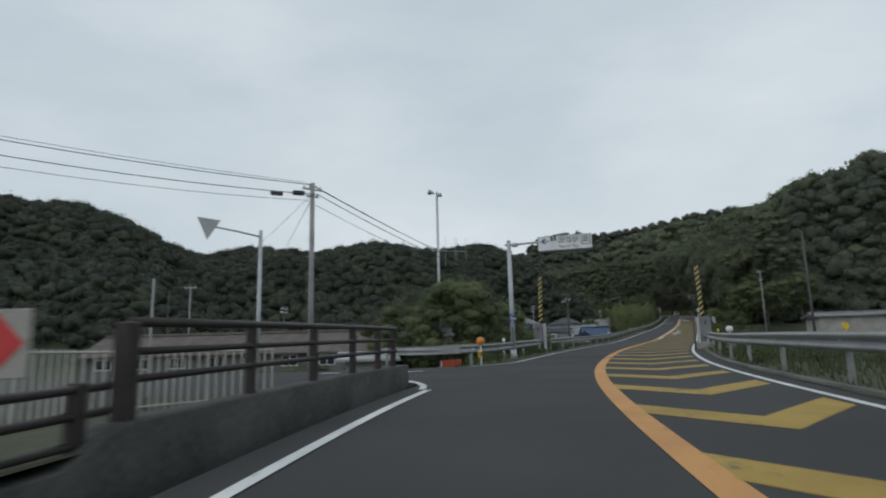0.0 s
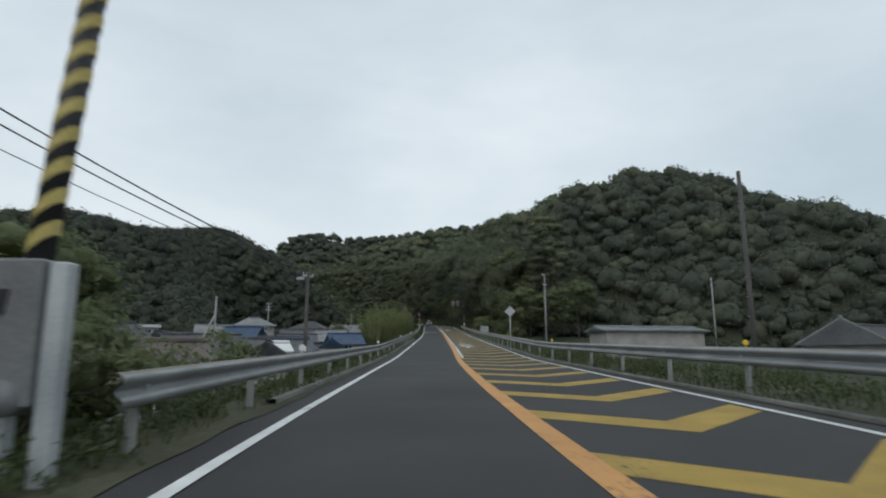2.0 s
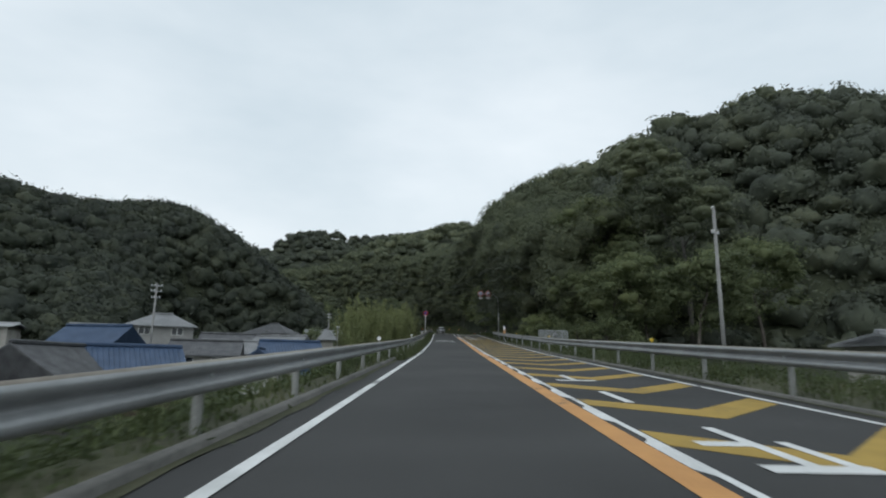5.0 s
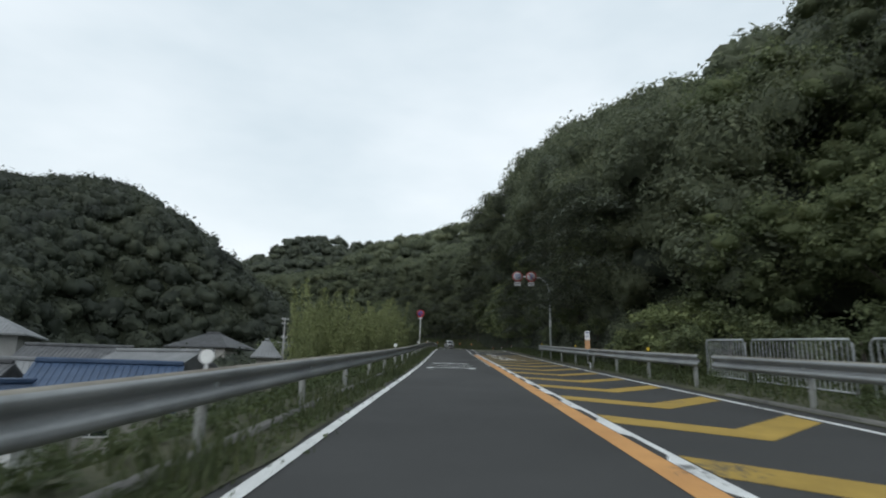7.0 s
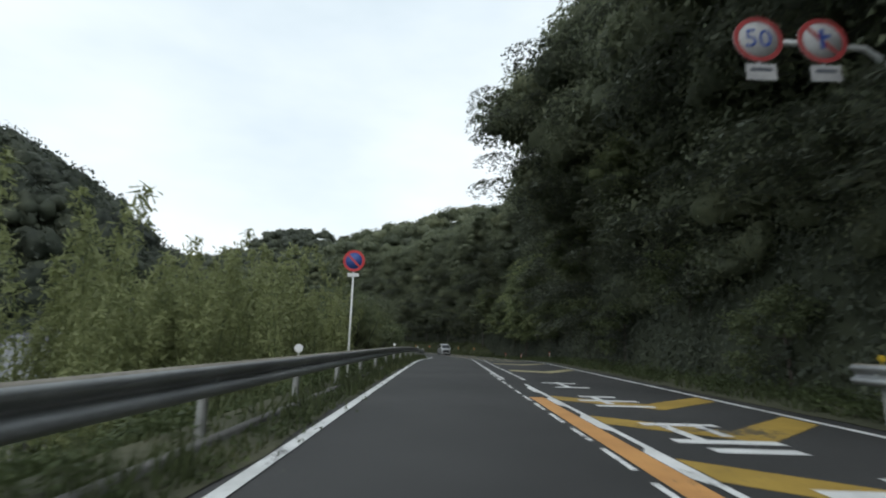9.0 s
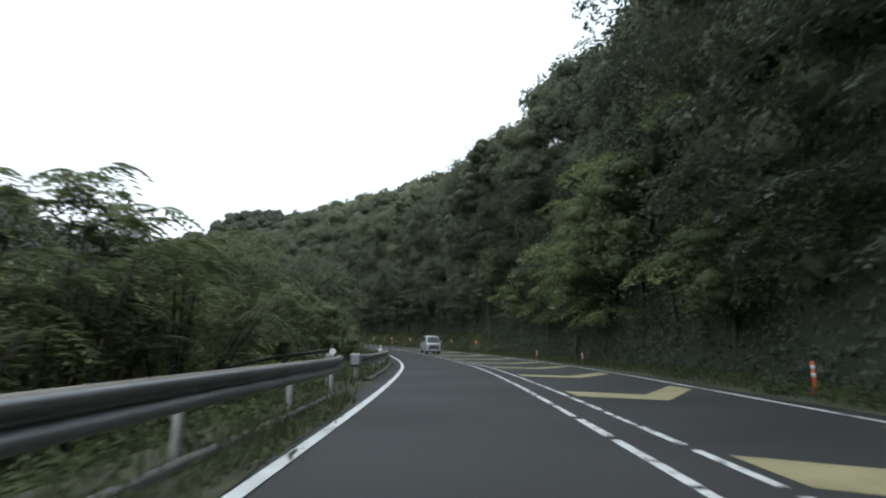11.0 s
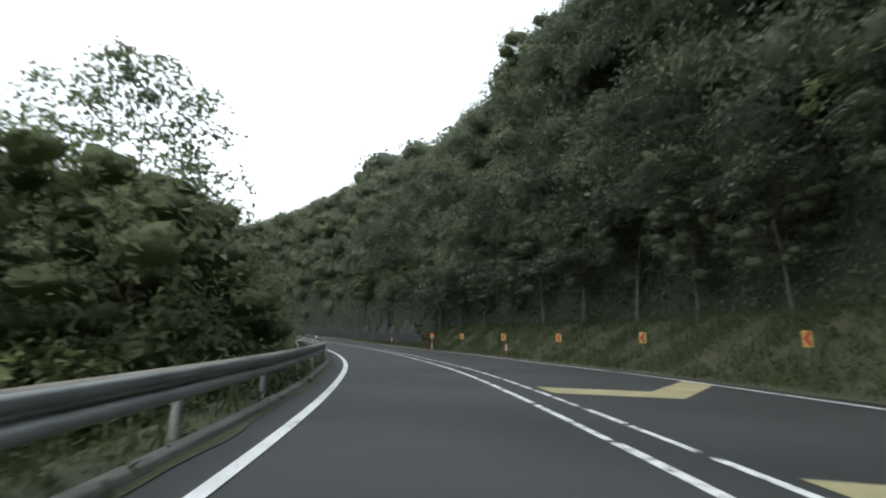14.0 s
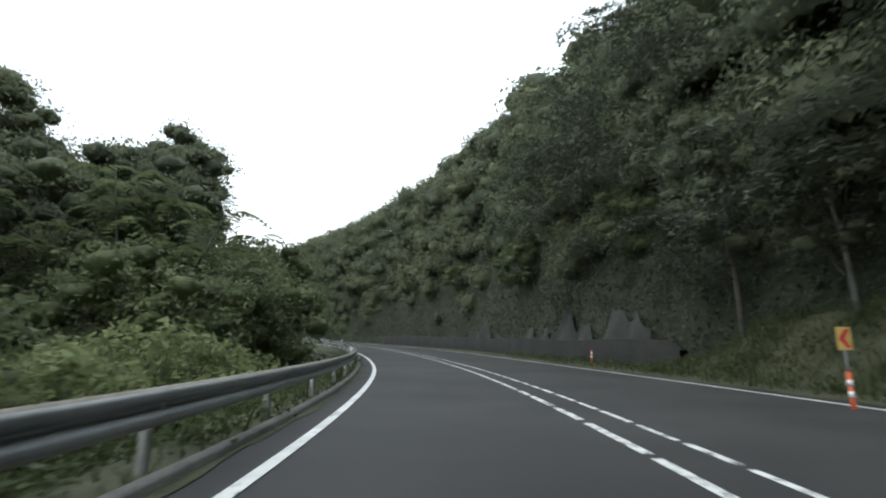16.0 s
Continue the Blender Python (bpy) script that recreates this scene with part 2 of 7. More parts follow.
# ---- small building tools ----
class Geo:
    """Gathers faces for one mesh."""

    def __init__(self):
        self.v, self.f = [], []

    def add(self, verts, faces):
        k = len(self.v)
        self.v += [tuple(p) for p in verts]
        self.f += [tuple(i + k for i in q) for q in faces]
        return self

    def box(self, c, size, rz=0.0, bevel=0.0, tilt=0.0):
        hx, hy, hz = (a / 2 for a in size)
        turn = Matrix.Translation(c) @ Matrix.Rotation(radians(rz), 4, "Z") @ Matrix.Rotation(radians(tilt), 4, "X")
        b = min(bevel, hx * 0.6, hy * 0.6, hz * 0.6)
        if b <= 0:
            vs = [(x, y, z) for z in (-hz, hz) for x, y in ((-hx, -hy), (hx, -hy), (hx, hy), (-hx, hy))]
            fs = [(3, 2, 1, 0), (4, 5, 6, 7)] + [(i, (i + 1) % 4, 4 + (i + 1) % 4, 4 + i) for i in range(4)]
            return self.add([turn @ Vector(p) for p in vs], fs)
        ring = lambda x, y: [(-x + b, -y), (x - b, -y), (x, -y + b), (x, y - b), (x - b, y), (-x + b, y), (-x, y - b), (-x, -y + b)]
        vs = [(p[0], p[1], -hz) for p in ring(hx - b, hy - b)] + [(p[0], p[1], -hz + b) for p in ring(hx, hy)]
        vs += [(p[0], p[1], hz - b) for p in ring(hx, hy)] + [(p[0], p[1], hz) for p in ring(hx - b, hy - b)]
        fs = [tuple(range(7, -1, -1)), tuple(range(24, 32))]
        fs += [(8 * k + i, 8 * k + (i + 1) % 8, 8 * k + 8 + (i + 1) % 8, 8 * k + 8 + i) for k in range(3) for i in range(8)]
        return self.add([turn @ Vector(p) for p in vs], fs)

    def tube(self, p0, p1, r0, r1=None, n=10):
        p0, p1 = Vector(p0), Vector(p1)
        r1 = r0 if r1 is None else r1
        d = (p1 - p0).normalized()
        a = d.orthogonal().normalized()
        b = d.cross(a)
        ring = lambda p, r: [p + r * (math.cos(2 * math.pi * i / n) * a + math.sin(2 * math.pi * i / n) * b) for i in range(n)]
        fs = [(i, (i + 1) % n, n + (i + 1) % n, n + i) for i in range(n)] + [tuple(range(n - 1, -1, -1)), tuple(range(n, 2 * n))]
        return self.add(ring(p0, r0) + ring(p1, r1), fs)

    def path(self, pts, r, n=8):
        """A bent round bar through points."""
        pts = [Vector(p) for p in pts]
        rs = r if isinstance(r, (list, tuple)) else [r] * len(pts)
        vs, up = [], Vector((0.13, 0.21, 0.97))
        for i, p in enumerate(pts):
            d = (pts[min(i + 1, len(pts) - 1)] - pts[max(i - 1, 0)]).normalized()
            a = d.cross(up).normalized()
            b = d.cross(a)
            vs += [p + rs[i] * (math.cos(2 * math.pi * k / n) * a + math.sin(2 * math.pi * k / n) * b) for k in range(n)]
        fs = [(n * j + i, n * j + (i + 1) % n, n * j + n + (i + 1) % n, n * j + n + i) for j in range(len(pts) - 1) for i in range(n)]
        fs += [tuple(range(n - 1, -1, -1)), tuple(n * (len(pts) - 1) + i for i in range(n))]
        return self.add(vs, fs)

    def prism(self, outline, y0, y1, m=None):
        """An outline in x, z pushed from y0 to y1."""
        k = len(outline)
        vs = [(x, y0, z) for x, z in outline] + [(x, y1, z) for x, z in outline]
        fs = [tuple(range(k)), tuple(range(2 * k - 1, k - 1, -1))] + [(i, k + i, k + (i + 1) % k, (i + 1) % k) for i in range(k)]
        return self.add([m @ Vector(p) for p in vs] if m else vs, fs)

    def mesh(self, name, mat, smooth=False):
        me = bpy.data.meshes.new(name)
        me.from_pydata(self.v, [], self.f)
        bm = bmesh.new()
        bm.from_mesh(me)
        bmesh.ops.recalc_face_normals(bm, faces=bm.faces)
        bm.to_mesh(me)
        bm.free()
        me.materials.append(mat)
        if smooth:
            me.shade_smooth()
        return me


def thing(name, loc, label, category, rz=0.0, group="", kind=""):
    """An Empty at a thing's base."""
    ob = new(name)
    ob.empty_display_size = 0.2
    ob.matrix_world = pose(*loc, 0, 0, rz)
    return tagged(ob, label, category, group, kind)


def part(name, geo, mat, parent, label="", smooth=False, world=False):
    """One mesh object under a thing or a part; world: its points are in the world's metres."""
    me = geo if isinstance(geo, bpy.types.Mesh) else geo.mesh(name, mat, smooth)
    ob = new(name, me)
    ob.parent = parent
    if world:
        base = parent
        m = Matrix()
        while base:
            m = base.matrix_basis @ m
            base = base.parent
        ob.matrix_basis = m.inverted()
    if label:
        ob["label"] = label
    return ob


def solid(name, geo, mat, label, category="", kind="", group="", smooth=False):
    """A thing or piece of the setting that is one mesh, in the world's metres."""
    return tagged(new(name, geo.mesh(name, mat, smooth)), label, category, group, kind)


def raw(name, verts, faces, mat, smooth=False):
    me = bpy.data.meshes.new(name)
    verts = np.asarray(verts, dtype=np.float32)
    faces = np.asarray(faces, dtype=np.int32)
    me.vertices.add(len(verts))
    me.vertices.foreach_set("co", verts.ravel())
    k = faces.shape[1]
    me.loops.add(faces.size)
    me.loops.foreach_set("vertex_index", faces.ravel())
    me.polygons.add(len(faces))
    me.polygons.foreach_set("loop_start", np.arange(0, faces.size, k, dtype=np.int32))
    me.polygons.foreach_set("loop_total", np.full(len(faces), k, dtype=np.int32))
    me.update(calc_edges=True)
    me.materials.append(mat)
    if smooth:
        me.shade_smooth()
    return me


# ---- the plan: the road's axis in world metres, s along it, d to the right of it ----
AXIS = np.array([
    (-0.03, -0.01, 0.01),
    (0.84, 7.84, 0.28),
    (2.31, 15.55, 0.47),
    (4.39, 23.14, 0.62),
    (6.88, 30.62, 0.85),
    (9.86, 38.25, 1.09),
    (13.03, 46.03, 1.30),
    (16.25, 53.90, 1.54),
    (19.61, 61.91, 1.80),
    (23.11, 70.06, 2.25),
    (40.95, 111.75, 4.66),
    (44.40, 120.00, 5.23),
    (47.85, 128.25, 5.81),
    (51.30, 136.50, 6.40),
    (68.52, 178.69, 9.60),
    (72.67, 188.02, 10.14),
    (76.54, 197.37, 10.66),
    (80.11, 206.73, 11.15),
    (83.27, 216.26, 11.66),
    (86.07, 226.08, 12.26),
    (88.28, 235.92, 12.95),
    (89.68, 245.39, 13.64),
    (90.53, 254.69, 14.33),
    (90.84, 263.81, 14.93),
    (90.67, 272.81, 15.60),
])


def axis_curve():
    pts = [AXIS[0] - (AXIS[1] - AXIS[0]) * k for k in (8, 6, 4, 3, 2, 1)] + list(AXIS)
    a = pts[-1] - pts[-2]
    ang = math.atan2(a[1], a[0])
    p = pts[-1]
    for k in range(30):
        ang += 0.0058 * 6
        p = p + 6 * np.array([math.cos(ang), math.sin(ang), min(0.098, 0.07 + 0.004 * k)])
        pts.append(p)
    pts = np.array(pts)
    out = []
    for i in range(1, len(pts) - 2):
        p0, p1, p2, p3 = pts[i - 1 : i + 3]
        a, b, c = np.linalg.norm(p1 - p0), np.linalg.norm(p2 - p1), np.linalg.norm(p3 - p2)
        m1 = (p2 - p0) / (a + b) * b
        m2 = (p3 - p1) / (b + c) * b
        n = max(2, int(b / 0.5))
        for u in np.arange(n) / n:
            out.append((2 * u**3 - 3 * u * u + 1) * p1 + (u**3 - 2 * u * u + u) * m1 + (3 * u * u - 2 * u**3) * p2 + (u**3 - u * u) * m2)
    out = np.array(out)
    soft = out.copy()
    for _ in range(150):
        soft[1:-1, :2] = 0.25 * soft[:-2, :2] + 0.5 * soft[1:-1, :2] + 0.25 * soft[2:, :2]
    out[:, :2] = soft[:, :2]
    for _ in range(40):
        out[1:-1, 2] = 0.25 * out[:-2, 2] + 0.5 * out[1:-1, 2] + 0.25 * out[2:, 2]
    return out


CURVE = axis_curve()
ARC = np.r_[0, np.cumsum(np.hypot(*np.diff(CURVE[:, :2], axis=0).T))]
ARC -= ARC[np.argmin((CURVE[:, 0] - AXIS[0][0]) ** 2 + (CURVE[:, 1] - AXIS[0][1]) ** 2)]
TANG = np.gradient(CURVE[:, :2], axis=0)
TANG /= np.linalg.norm(TANG, axis=1)[:, None]


def on_road(s, d, dz=0.0):
    """The world place s metres along the road, d metres to the right of its axis, dz above its surface."""
    x, y, z = (np.interp(s, ARC, CURVE[:, k]) for k in range(3))
    tx, ty = np.interp(s, ARC, TANG[:, 0]), np.interp(s, ARC, TANG[:, 1])
    return np.stack([x + d * ty, y - d * tx, z + dz + 0 * np.asarray(d)], -1)


def heading(s):
    """Degrees by which the road's direction is turned from +y at s."""
    return math.degrees(math.atan2(-np.interp(s, ARC, TANG[:, 0]), np.interp(s, ARC, TANG[:, 1])))


def road_place(x, y):
    """s and d of world places."""
    x, y = np.asarray(x, float), np.asarray(y, float)
    sub = slice(0, len(CURVE), 2)
    cx, cy, cs, ct = CURVE[sub, 0], CURVE[sub, 1], ARC[sub], TANG[sub]
    fx, fy = x.ravel(), y.ravel()
    s, d = np.empty(fx.size), np.empty(fx.size)
    for a in range(0, fx.size, 4000):
        b = slice(a, a + 4000)
        i = np.argmin((fx[b, None] - cx) ** 2 + (fy[b, None] - cy) ** 2, axis=1)
        rx, ry = fx[b] - cx[i], fy[b] - cy[i]
        s[b] = cs[i] + rx * ct[i, 0] + ry * ct[i, 1]
        d[b] = np.where(rx * ct[i, 1] - ry * ct[i, 0] >= 0, 1, -1) * np.hypot(rx, ry)
    return s.reshape(x.shape), d.reshape(x.shape)


# offsets of the painted lines
LEFT = np.array([(-60, -2.15), (18, -2.1), (30, -1.83), (50, -1.79), (90, -1.64), (125, -1.54), (200, -1.54), (245, -1.48), (272, -1.39), (300, -1.78), (420, -1.8)])
CEN = np.array([(-60, 1.2), (6, 1.25), (25, 1.4), (45, 1.4), (60, 1.65), (76, 1.83), (126, 1.86), (165, 1.85), (194, 1.9), (208, 2.0), (220, 2.2), (232, 2.45), (246, 2.4), (268, 2.05), (420, 2.1)])
RIGHT = np.array([(-60, 4.2), (8, 4.4), (20, 5.0), (30, 5.2), (48, 5.7), (63, 5.9), (130, 5.95), (160, 5.9), (195, 6.35), (208, 6.8), (222, 8.0), (230, 8.7), (244, 9.4), (256, 8.5), (272, 7.75), (300, 7.7), (420, 7.9)])


def off(table, s):
    """A painted line's offset at s, eased between its turning points."""
    q = np.linspace(-9, 9, 7)
    return np.mean([np.interp(np.asarray(s, float) + k, table[:, 0], table[:, 1]) for k in q], axis=0)


def bent(s):
    """The left edge line, which turns into the side road just after the junction."""
    return off(LEFT, s) - 1.25 * (np.clip(24.7 - s, 0, 3) * (np.asarray(s) > 20) / 3.0) ** 2


# ---- ground heights ----
def ease(a, b, x):
    u = np.clip((x - a) / (b - a), 0, 1)
    return u * u * (3 - 2 * u)


def ridge(x, y, line, fall, round_=8.0):
    """A hill under a crest line of (x, y, z): falls away on both sides."""
    best = np.full(np.shape(x), -1e3)
    for (x0, y0, z0), (x1, y1, z1) in zip(line[:-1], line[1:]):
        dx, dy = x1 - x0, y1 - y0
        u = np.clip(((x - x0) * dx + (y - y0) * dy) / (dx * dx + dy * dy), 0, 1)
        q = np.hypot(x - x0 - u * dx, y - y0 - u * dy)
        best = np.maximum(best, z0 + u * (z1 - z0) - fall * (np.sqrt(q * q + round_**2) - round_))
    return best


CREST_LEFT = [(-260, 150, 58), (-160, 195, 57), (-138, 204, 57), (-110, 225, 46), (-95, 232, 41), (-63, 242, 44), (-30, 252, 46), (-8, 257, 46), (12, 259, 45), (33, 259, 31), (45, 263, 21)]
CREST_LEFT2 = [(-120, 380, 58), (-40, 375, 58), (14, 345, 52), (42, 326, 36)]
CREST_FAR = [(-300, 560, 91.5), (-60, 560, 87.5), (16, 520, 77.5), (62, 531, 78.5), (110, 526, 101.5), (134, 521, 97.5), (173, 510, 101.5), (216, 494, 109.5), (330, 440, 109.5)]
def foot_offset(s):
    """How far right of the axis the wooded slope begins."""
    return np.interp(s, [140, 152, 165, 185, 205, 222, 235, 250, 262, 280, 300, 330, 420], [14, 8.5, 9.0, 9.2, 9.8, 11.2, 12.6, 13.0, 12.2, 13.0, 12.0, 11.5, 12])


FOOT = [(330, 20), (200, 48), (120, 70), (92, 90), (76, 108), (67, 127)]
FOOT += [tuple(on_road(s, foot_offset(s))[:2]) for s in np.arange(152, 426, 5.0)]


def foot_distance(x, y):
    """Metres into the wooded hill from its foot, negative outside."""
    best, sign = np.full(np.shape(x), 1e9), np.ones(np.shape(x))
    for (x0, y0), (x1, y1) in zip(FOOT[:-1], FOOT[1:]):
        dx, dy = x1 - x0, y1 - y0
        u = np.clip(((x - x0) * dx + (y - y0) * dy) / (dx * dx + dy * dy), 0, 1)
        q = np.hypot(x - x0 - u * dx, y - y0 - u * dy)
        side = np.sign((x - x0) * dy - (y - y0) * dx)
        near = q < best
        best, sign = np.where(near, q, best), np.where(near, side, sign)
    return best * sign


def ground_z(x, y, back=0.0):
    """Heights of the land; back draws the steep bank behind its true face."""
    s, d = road_place(x, y)
    zr = np.interp(s, ARC, CURVE[:, 2])
    left, right = -off(LEFT, s), off(RIGHT, s)
    village = -1.3 + 0.045 * np.maximum(0, y - 95) + 0 * x
    valley = zr - 4.5
    k = ease(130, 175, s)
    floor_left = village * (1 - k) + np.maximum(valley, village) * k
    start = ease(4, 22, s)
    floor_left = (-0.35) * (1 - start) + floor_left * start
    floor_left = np.minimum(floor_left, zr - 0.45)
    zl = (zr - 0.5) + (floor_left - zr + 0.5) * ease(left + 1.6, left + 8.0, -d)
    plain = np.minimum(zr - 0.5, -1.2 + 0.05 * np.maximum(0, s - 60) + 30 * ease(120, 160, s))
    zp = (zr - 0.5) + (plain - zr + 0.5) * ease(right + 1.6, right + 9.0, d)
    z = np.where(d < 0, zl, zp)
    cliff = ease(135, 185, s)
    q = foot_distance(x, y) - back * ease(140, 150, s) * (d > 0)
    g1 = np.interp(q, [0, 8, 20, 45, 90, 160, 400], [0, 9, 20, 31, 37.5, 40.5, 44])
    g2 = np.interp(q, [0, 1, 2.5, 5, 10, 25, 60, 120, 400], [0, 7, 14, 19, 24, 33, 40, 43, 46])
    g2 = g2 + np.interp(q, [0, 20, 60, 120], [0, 2, 12, 18]) * ease(215, 320, s)
    g2 = g2 + np.interp(q, [0, 5, 12, 25, 60], [0, 3, 5.5, 4, 0]) * ease(318, 350, s)
    g2 = g2 * (1 - 0.75 * ease(357, 428, s))
    lump = 1.6 * np.sin(x * 0.11 + y * 0.07) + 1.2 * np.sin(x * 0.05 - y * 0.13 + 1.0)
    hill = np.where(q > 0, g1 * (1 - cliff) + g2 * cliff + lump * ease(4, 30, q), 0)
    hill = hill - np.clip(0.5 * (x - 116), 0, 40) * ease(330, 200, s) * (q > 0)
    z = z + np.maximum(hill, 0)
    for line, fall in ((CREST_LEFT, 0.66), (CREST_LEFT2, 0.75), (CREST_FAR, 0.55)):
        r = ridge(x, y, line, fall) + lump
        if line is CREST_LEFT:
            r = r - 26 * ease(12, 27, x) * ease(240, 216, y)
        r = np.where(d > -14, np.minimum(r, z + 2.0 * np.maximum(0, -d - 4) + np.where(d > 0, 0, 0)), r) if line is not CREST_FAR else np.where(np.abs(d) < 40, -99, r)
        z = np.maximum(z, r)
    return z

# ---- ground, road, verges ----
def spaced(lo, hi, step, far, grow=1.35):
    mid = list(np.arange(lo, hi + 0.1, step))
    a, w = [], step
    while (a[-1] if a else hi) < far:
        w *= grow
        a.append((a[-1] if a else hi) + w)
    b, w = [], step
    while (b[-1] if b else lo) > -far:
        w *= grow
        b.append((b[-1] if b else lo) - w)
    return np.array(b[::-1] + mid + a)


GX, GY = np.meshgrid(spaced(-110, 190, 3.0, 2500), spaced(-40, 430, 3.0, 2500))
GZ = ground_z(GX, GY, 4.0)
rows_, cols_ = GX.shape
idx = np.arange(rows_ * cols_).reshape(rows_, cols_)
quads = np.stack([idx[:-1, :-1], idx[:-1, 1:], idx[1:, 1:], idx[1:, :-1]], -1).reshape(-1, 4)
ground = new("ground", raw("ground", np.stack([GX, GY, GZ], -1).reshape(-1, 3), quads, M_soil, True))
tagged(ground, "dark wooded soil rising from valley floor to hills", "ground", "", "structure")


def ribbon(name, s0, s1, inner, outer, mat, dz0=0.0, dz1=0.0, step=1.0):
    """A strip between two offsets, laid along the road."""
    s = np.arange(s0, s1 + step * 0.5, step)
    a = inner(s) if callable(inner) else np.full(s.shape, inner)
    b = outer(s) if callable(outer) else np.full(s.shape, outer)
    v = np.concatenate([on_road(s, a, dz0), on_road(s, b, dz1)])
    n = len(s)
    f = [(i, n + i, n + i + 1, i + 1) for i in range(n - 1)]
    return raw(name, v, f, mat, True)


def joined(name, meshes, mat):
    v, f, k = [], [], 0
    for me in meshes:
        co = np.empty(len(me.vertices) * 3, np.float32)
        me.vertices.foreach_get("co", co)
        v.append(co.reshape(-1, 3))
        q = np.empty(len(me.loops), np.int32)
        me.loops.foreach_get("vertex_index", q)
        f.append(q.reshape(-1, 4) + k)
        k += len(me.vertices)
    for me in meshes:
        bpy.data.meshes.remove(me)
    return raw(name, np.concatenate(v), np.concatenate(f), mat, True)


S_END = 430
road = new("road", joined("road", [
    ribbon("r1", -45, S_END, lambda s: off(LEFT, s) - 0.55, lambda s: off(RIGHT, s) + 0.5, M_asphalt, 0.0, 0.0),
    ribbon("r2", -45, S_END, lambda s: off(LEFT, s) - 0.55, lambda s: off(LEFT, s) - 0.55, M_asphalt, 0.0, -0.5),
    ribbon("r3", -45, S_END, lambda s: off(RIGHT, s) + 0.5, lambda s: off(RIGHT, s) + 0.5, M_asphalt, 0.0, -0.5)], M_asphalt))
tagged(road, "grey worn asphalt road climbing into the hills", "road", "", "structure")


def wobble(s, k):
    return 0.12 * np.sin(s * 0.9 + k) + 0.1 * np.sin(s * 2.3 + 2 * k)


verge = new("verge_left", joined("verge_left", [
    ribbon("v1", 21.8, S_END, lambda s: np.minimum(off(LEFT, s) - 0.5, bent(s) - 0.2) + 0.3 * wobble(s, 1) + 0.34 * ease(106, 112, s) * (1 - ease(200, 206, s)), lambda s: np.minimum(off(LEFT, s) - 1.5, bent(s) - 0.6), M_verge, 0.012, 0.03, 0.4),
    ribbon("v2", 21.8, S_END, lambda s: np.minimum(off(LEFT, s) - 1.5, bent(s) - 0.6), lambda s: off(LEFT, s) - 4.5 + wobble(s, 2), M_verge, 0.03, -1.1, 0.4),
    ribbon("v3", 21.8, S_END, lambda s: off(LEFT, s) - 4.5 + wobble(s, 2), lambda s: off(LEFT, s) - 8.5, M_verge, -1.1, -3.4, 0.4)], M_verge))
tagged(verge, "weedy earth bank falling away beside the road", "verge", "", "structure")
verge2 = new("verge_right", joined("verge_right", [
    ribbon("w1", -45, S_END, lambda s: off(RIGHT, s) + 0.45 + 0.3 * wobble(s, 3), lambda s: off(RIGHT, s) + 1.8, M_verge, 0.012, 0.04),
    ribbon("w2", -45, S_END, lambda s: off(RIGHT, s) + 1.8, lambda s: off(RIGHT, s) + 4.2 + wobble(s, 4), M_verge, 0.04,
           0.0)], M_verge))
tagged(verge2, "weedy earth shoulder beside the road", "verge", "", "structure")


def paint(name, label, mat, meshes):
    ob = new(name, joined(name, meshes, mat))
    return tagged(ob, label, "road marking", "", "structure")


LIFT = 0.006
left_cut = [(-45, 12.02, 0.012), (21.7, 27.0, 0.026), (27.0, S_END, 0.012)]
paint("edge_line_left", "white painted edge line", M_white, [ribbon("l", a, b, lambda s: bent(s) - 0.075, lambda s: bent(s) + 0.075, M_white, k, k, 0.25) for a, b, k in left_cut])
paint("edge_line_right", "white painted edge line", M_white, [ribbon("l", -45, S_END, lambda s: off(RIGHT, s) - 0.07, lambda s: off(RIGHT, s) + 0.07, M_white, LIFT, LIFT, 0.5)])
paint("centre_line_orange", "broad orange painted centre line", M_orange, [ribbon("l", -45, 168, lambda s: off(CEN, s), lambda s: off(CEN, s) + 0.30, M_orange, LIFT, LIFT, 0.5)])
paint("centre_line_white", "white line of saw-toothed blocks", M_white, [ribbon("l", 66, 172, lambda s: off(CEN, s) + 0.31 + 0.10 * (np.floor(s / 1.5) % 2 == 0), lambda s: off(CEN, s) + 0.50, M_white, LIFT, LIFT, 0.25)])
paint("centre_line_dashes", "broken white line of worn dashes", M_worn, [ribbon("l", a, a + 1.1, lambda s: off(CEN, s) - 0.12, lambda s: off(CEN, s) - 0.05, M_worn, LIFT, LIFT, 0.55) for a in np.arange(148, 178, 1.6)])
rw = np.random.default_rng(19)
worn = []
for shift, wide, most in ((-0.02, 0.14, 2.6), (0.66, 0.12, 1.7)):
    a = 174.0
    while a < S_END - 4:
        b = a + rw.uniform(0.9, most)
        k = wide * rw.uniform(0.75, 1.0)
        worn.append(ribbon("l", a, b, lambda s: off(CEN, s) + shift, lambda s: off(CEN, s) + shift + k, M_worn, LIFT, LIFT, (b - a) / 3))
        a = b + rw.uniform(0.08, 0.4)
paint("centre_line_double", "worn double white centre line", M_worn, worn)


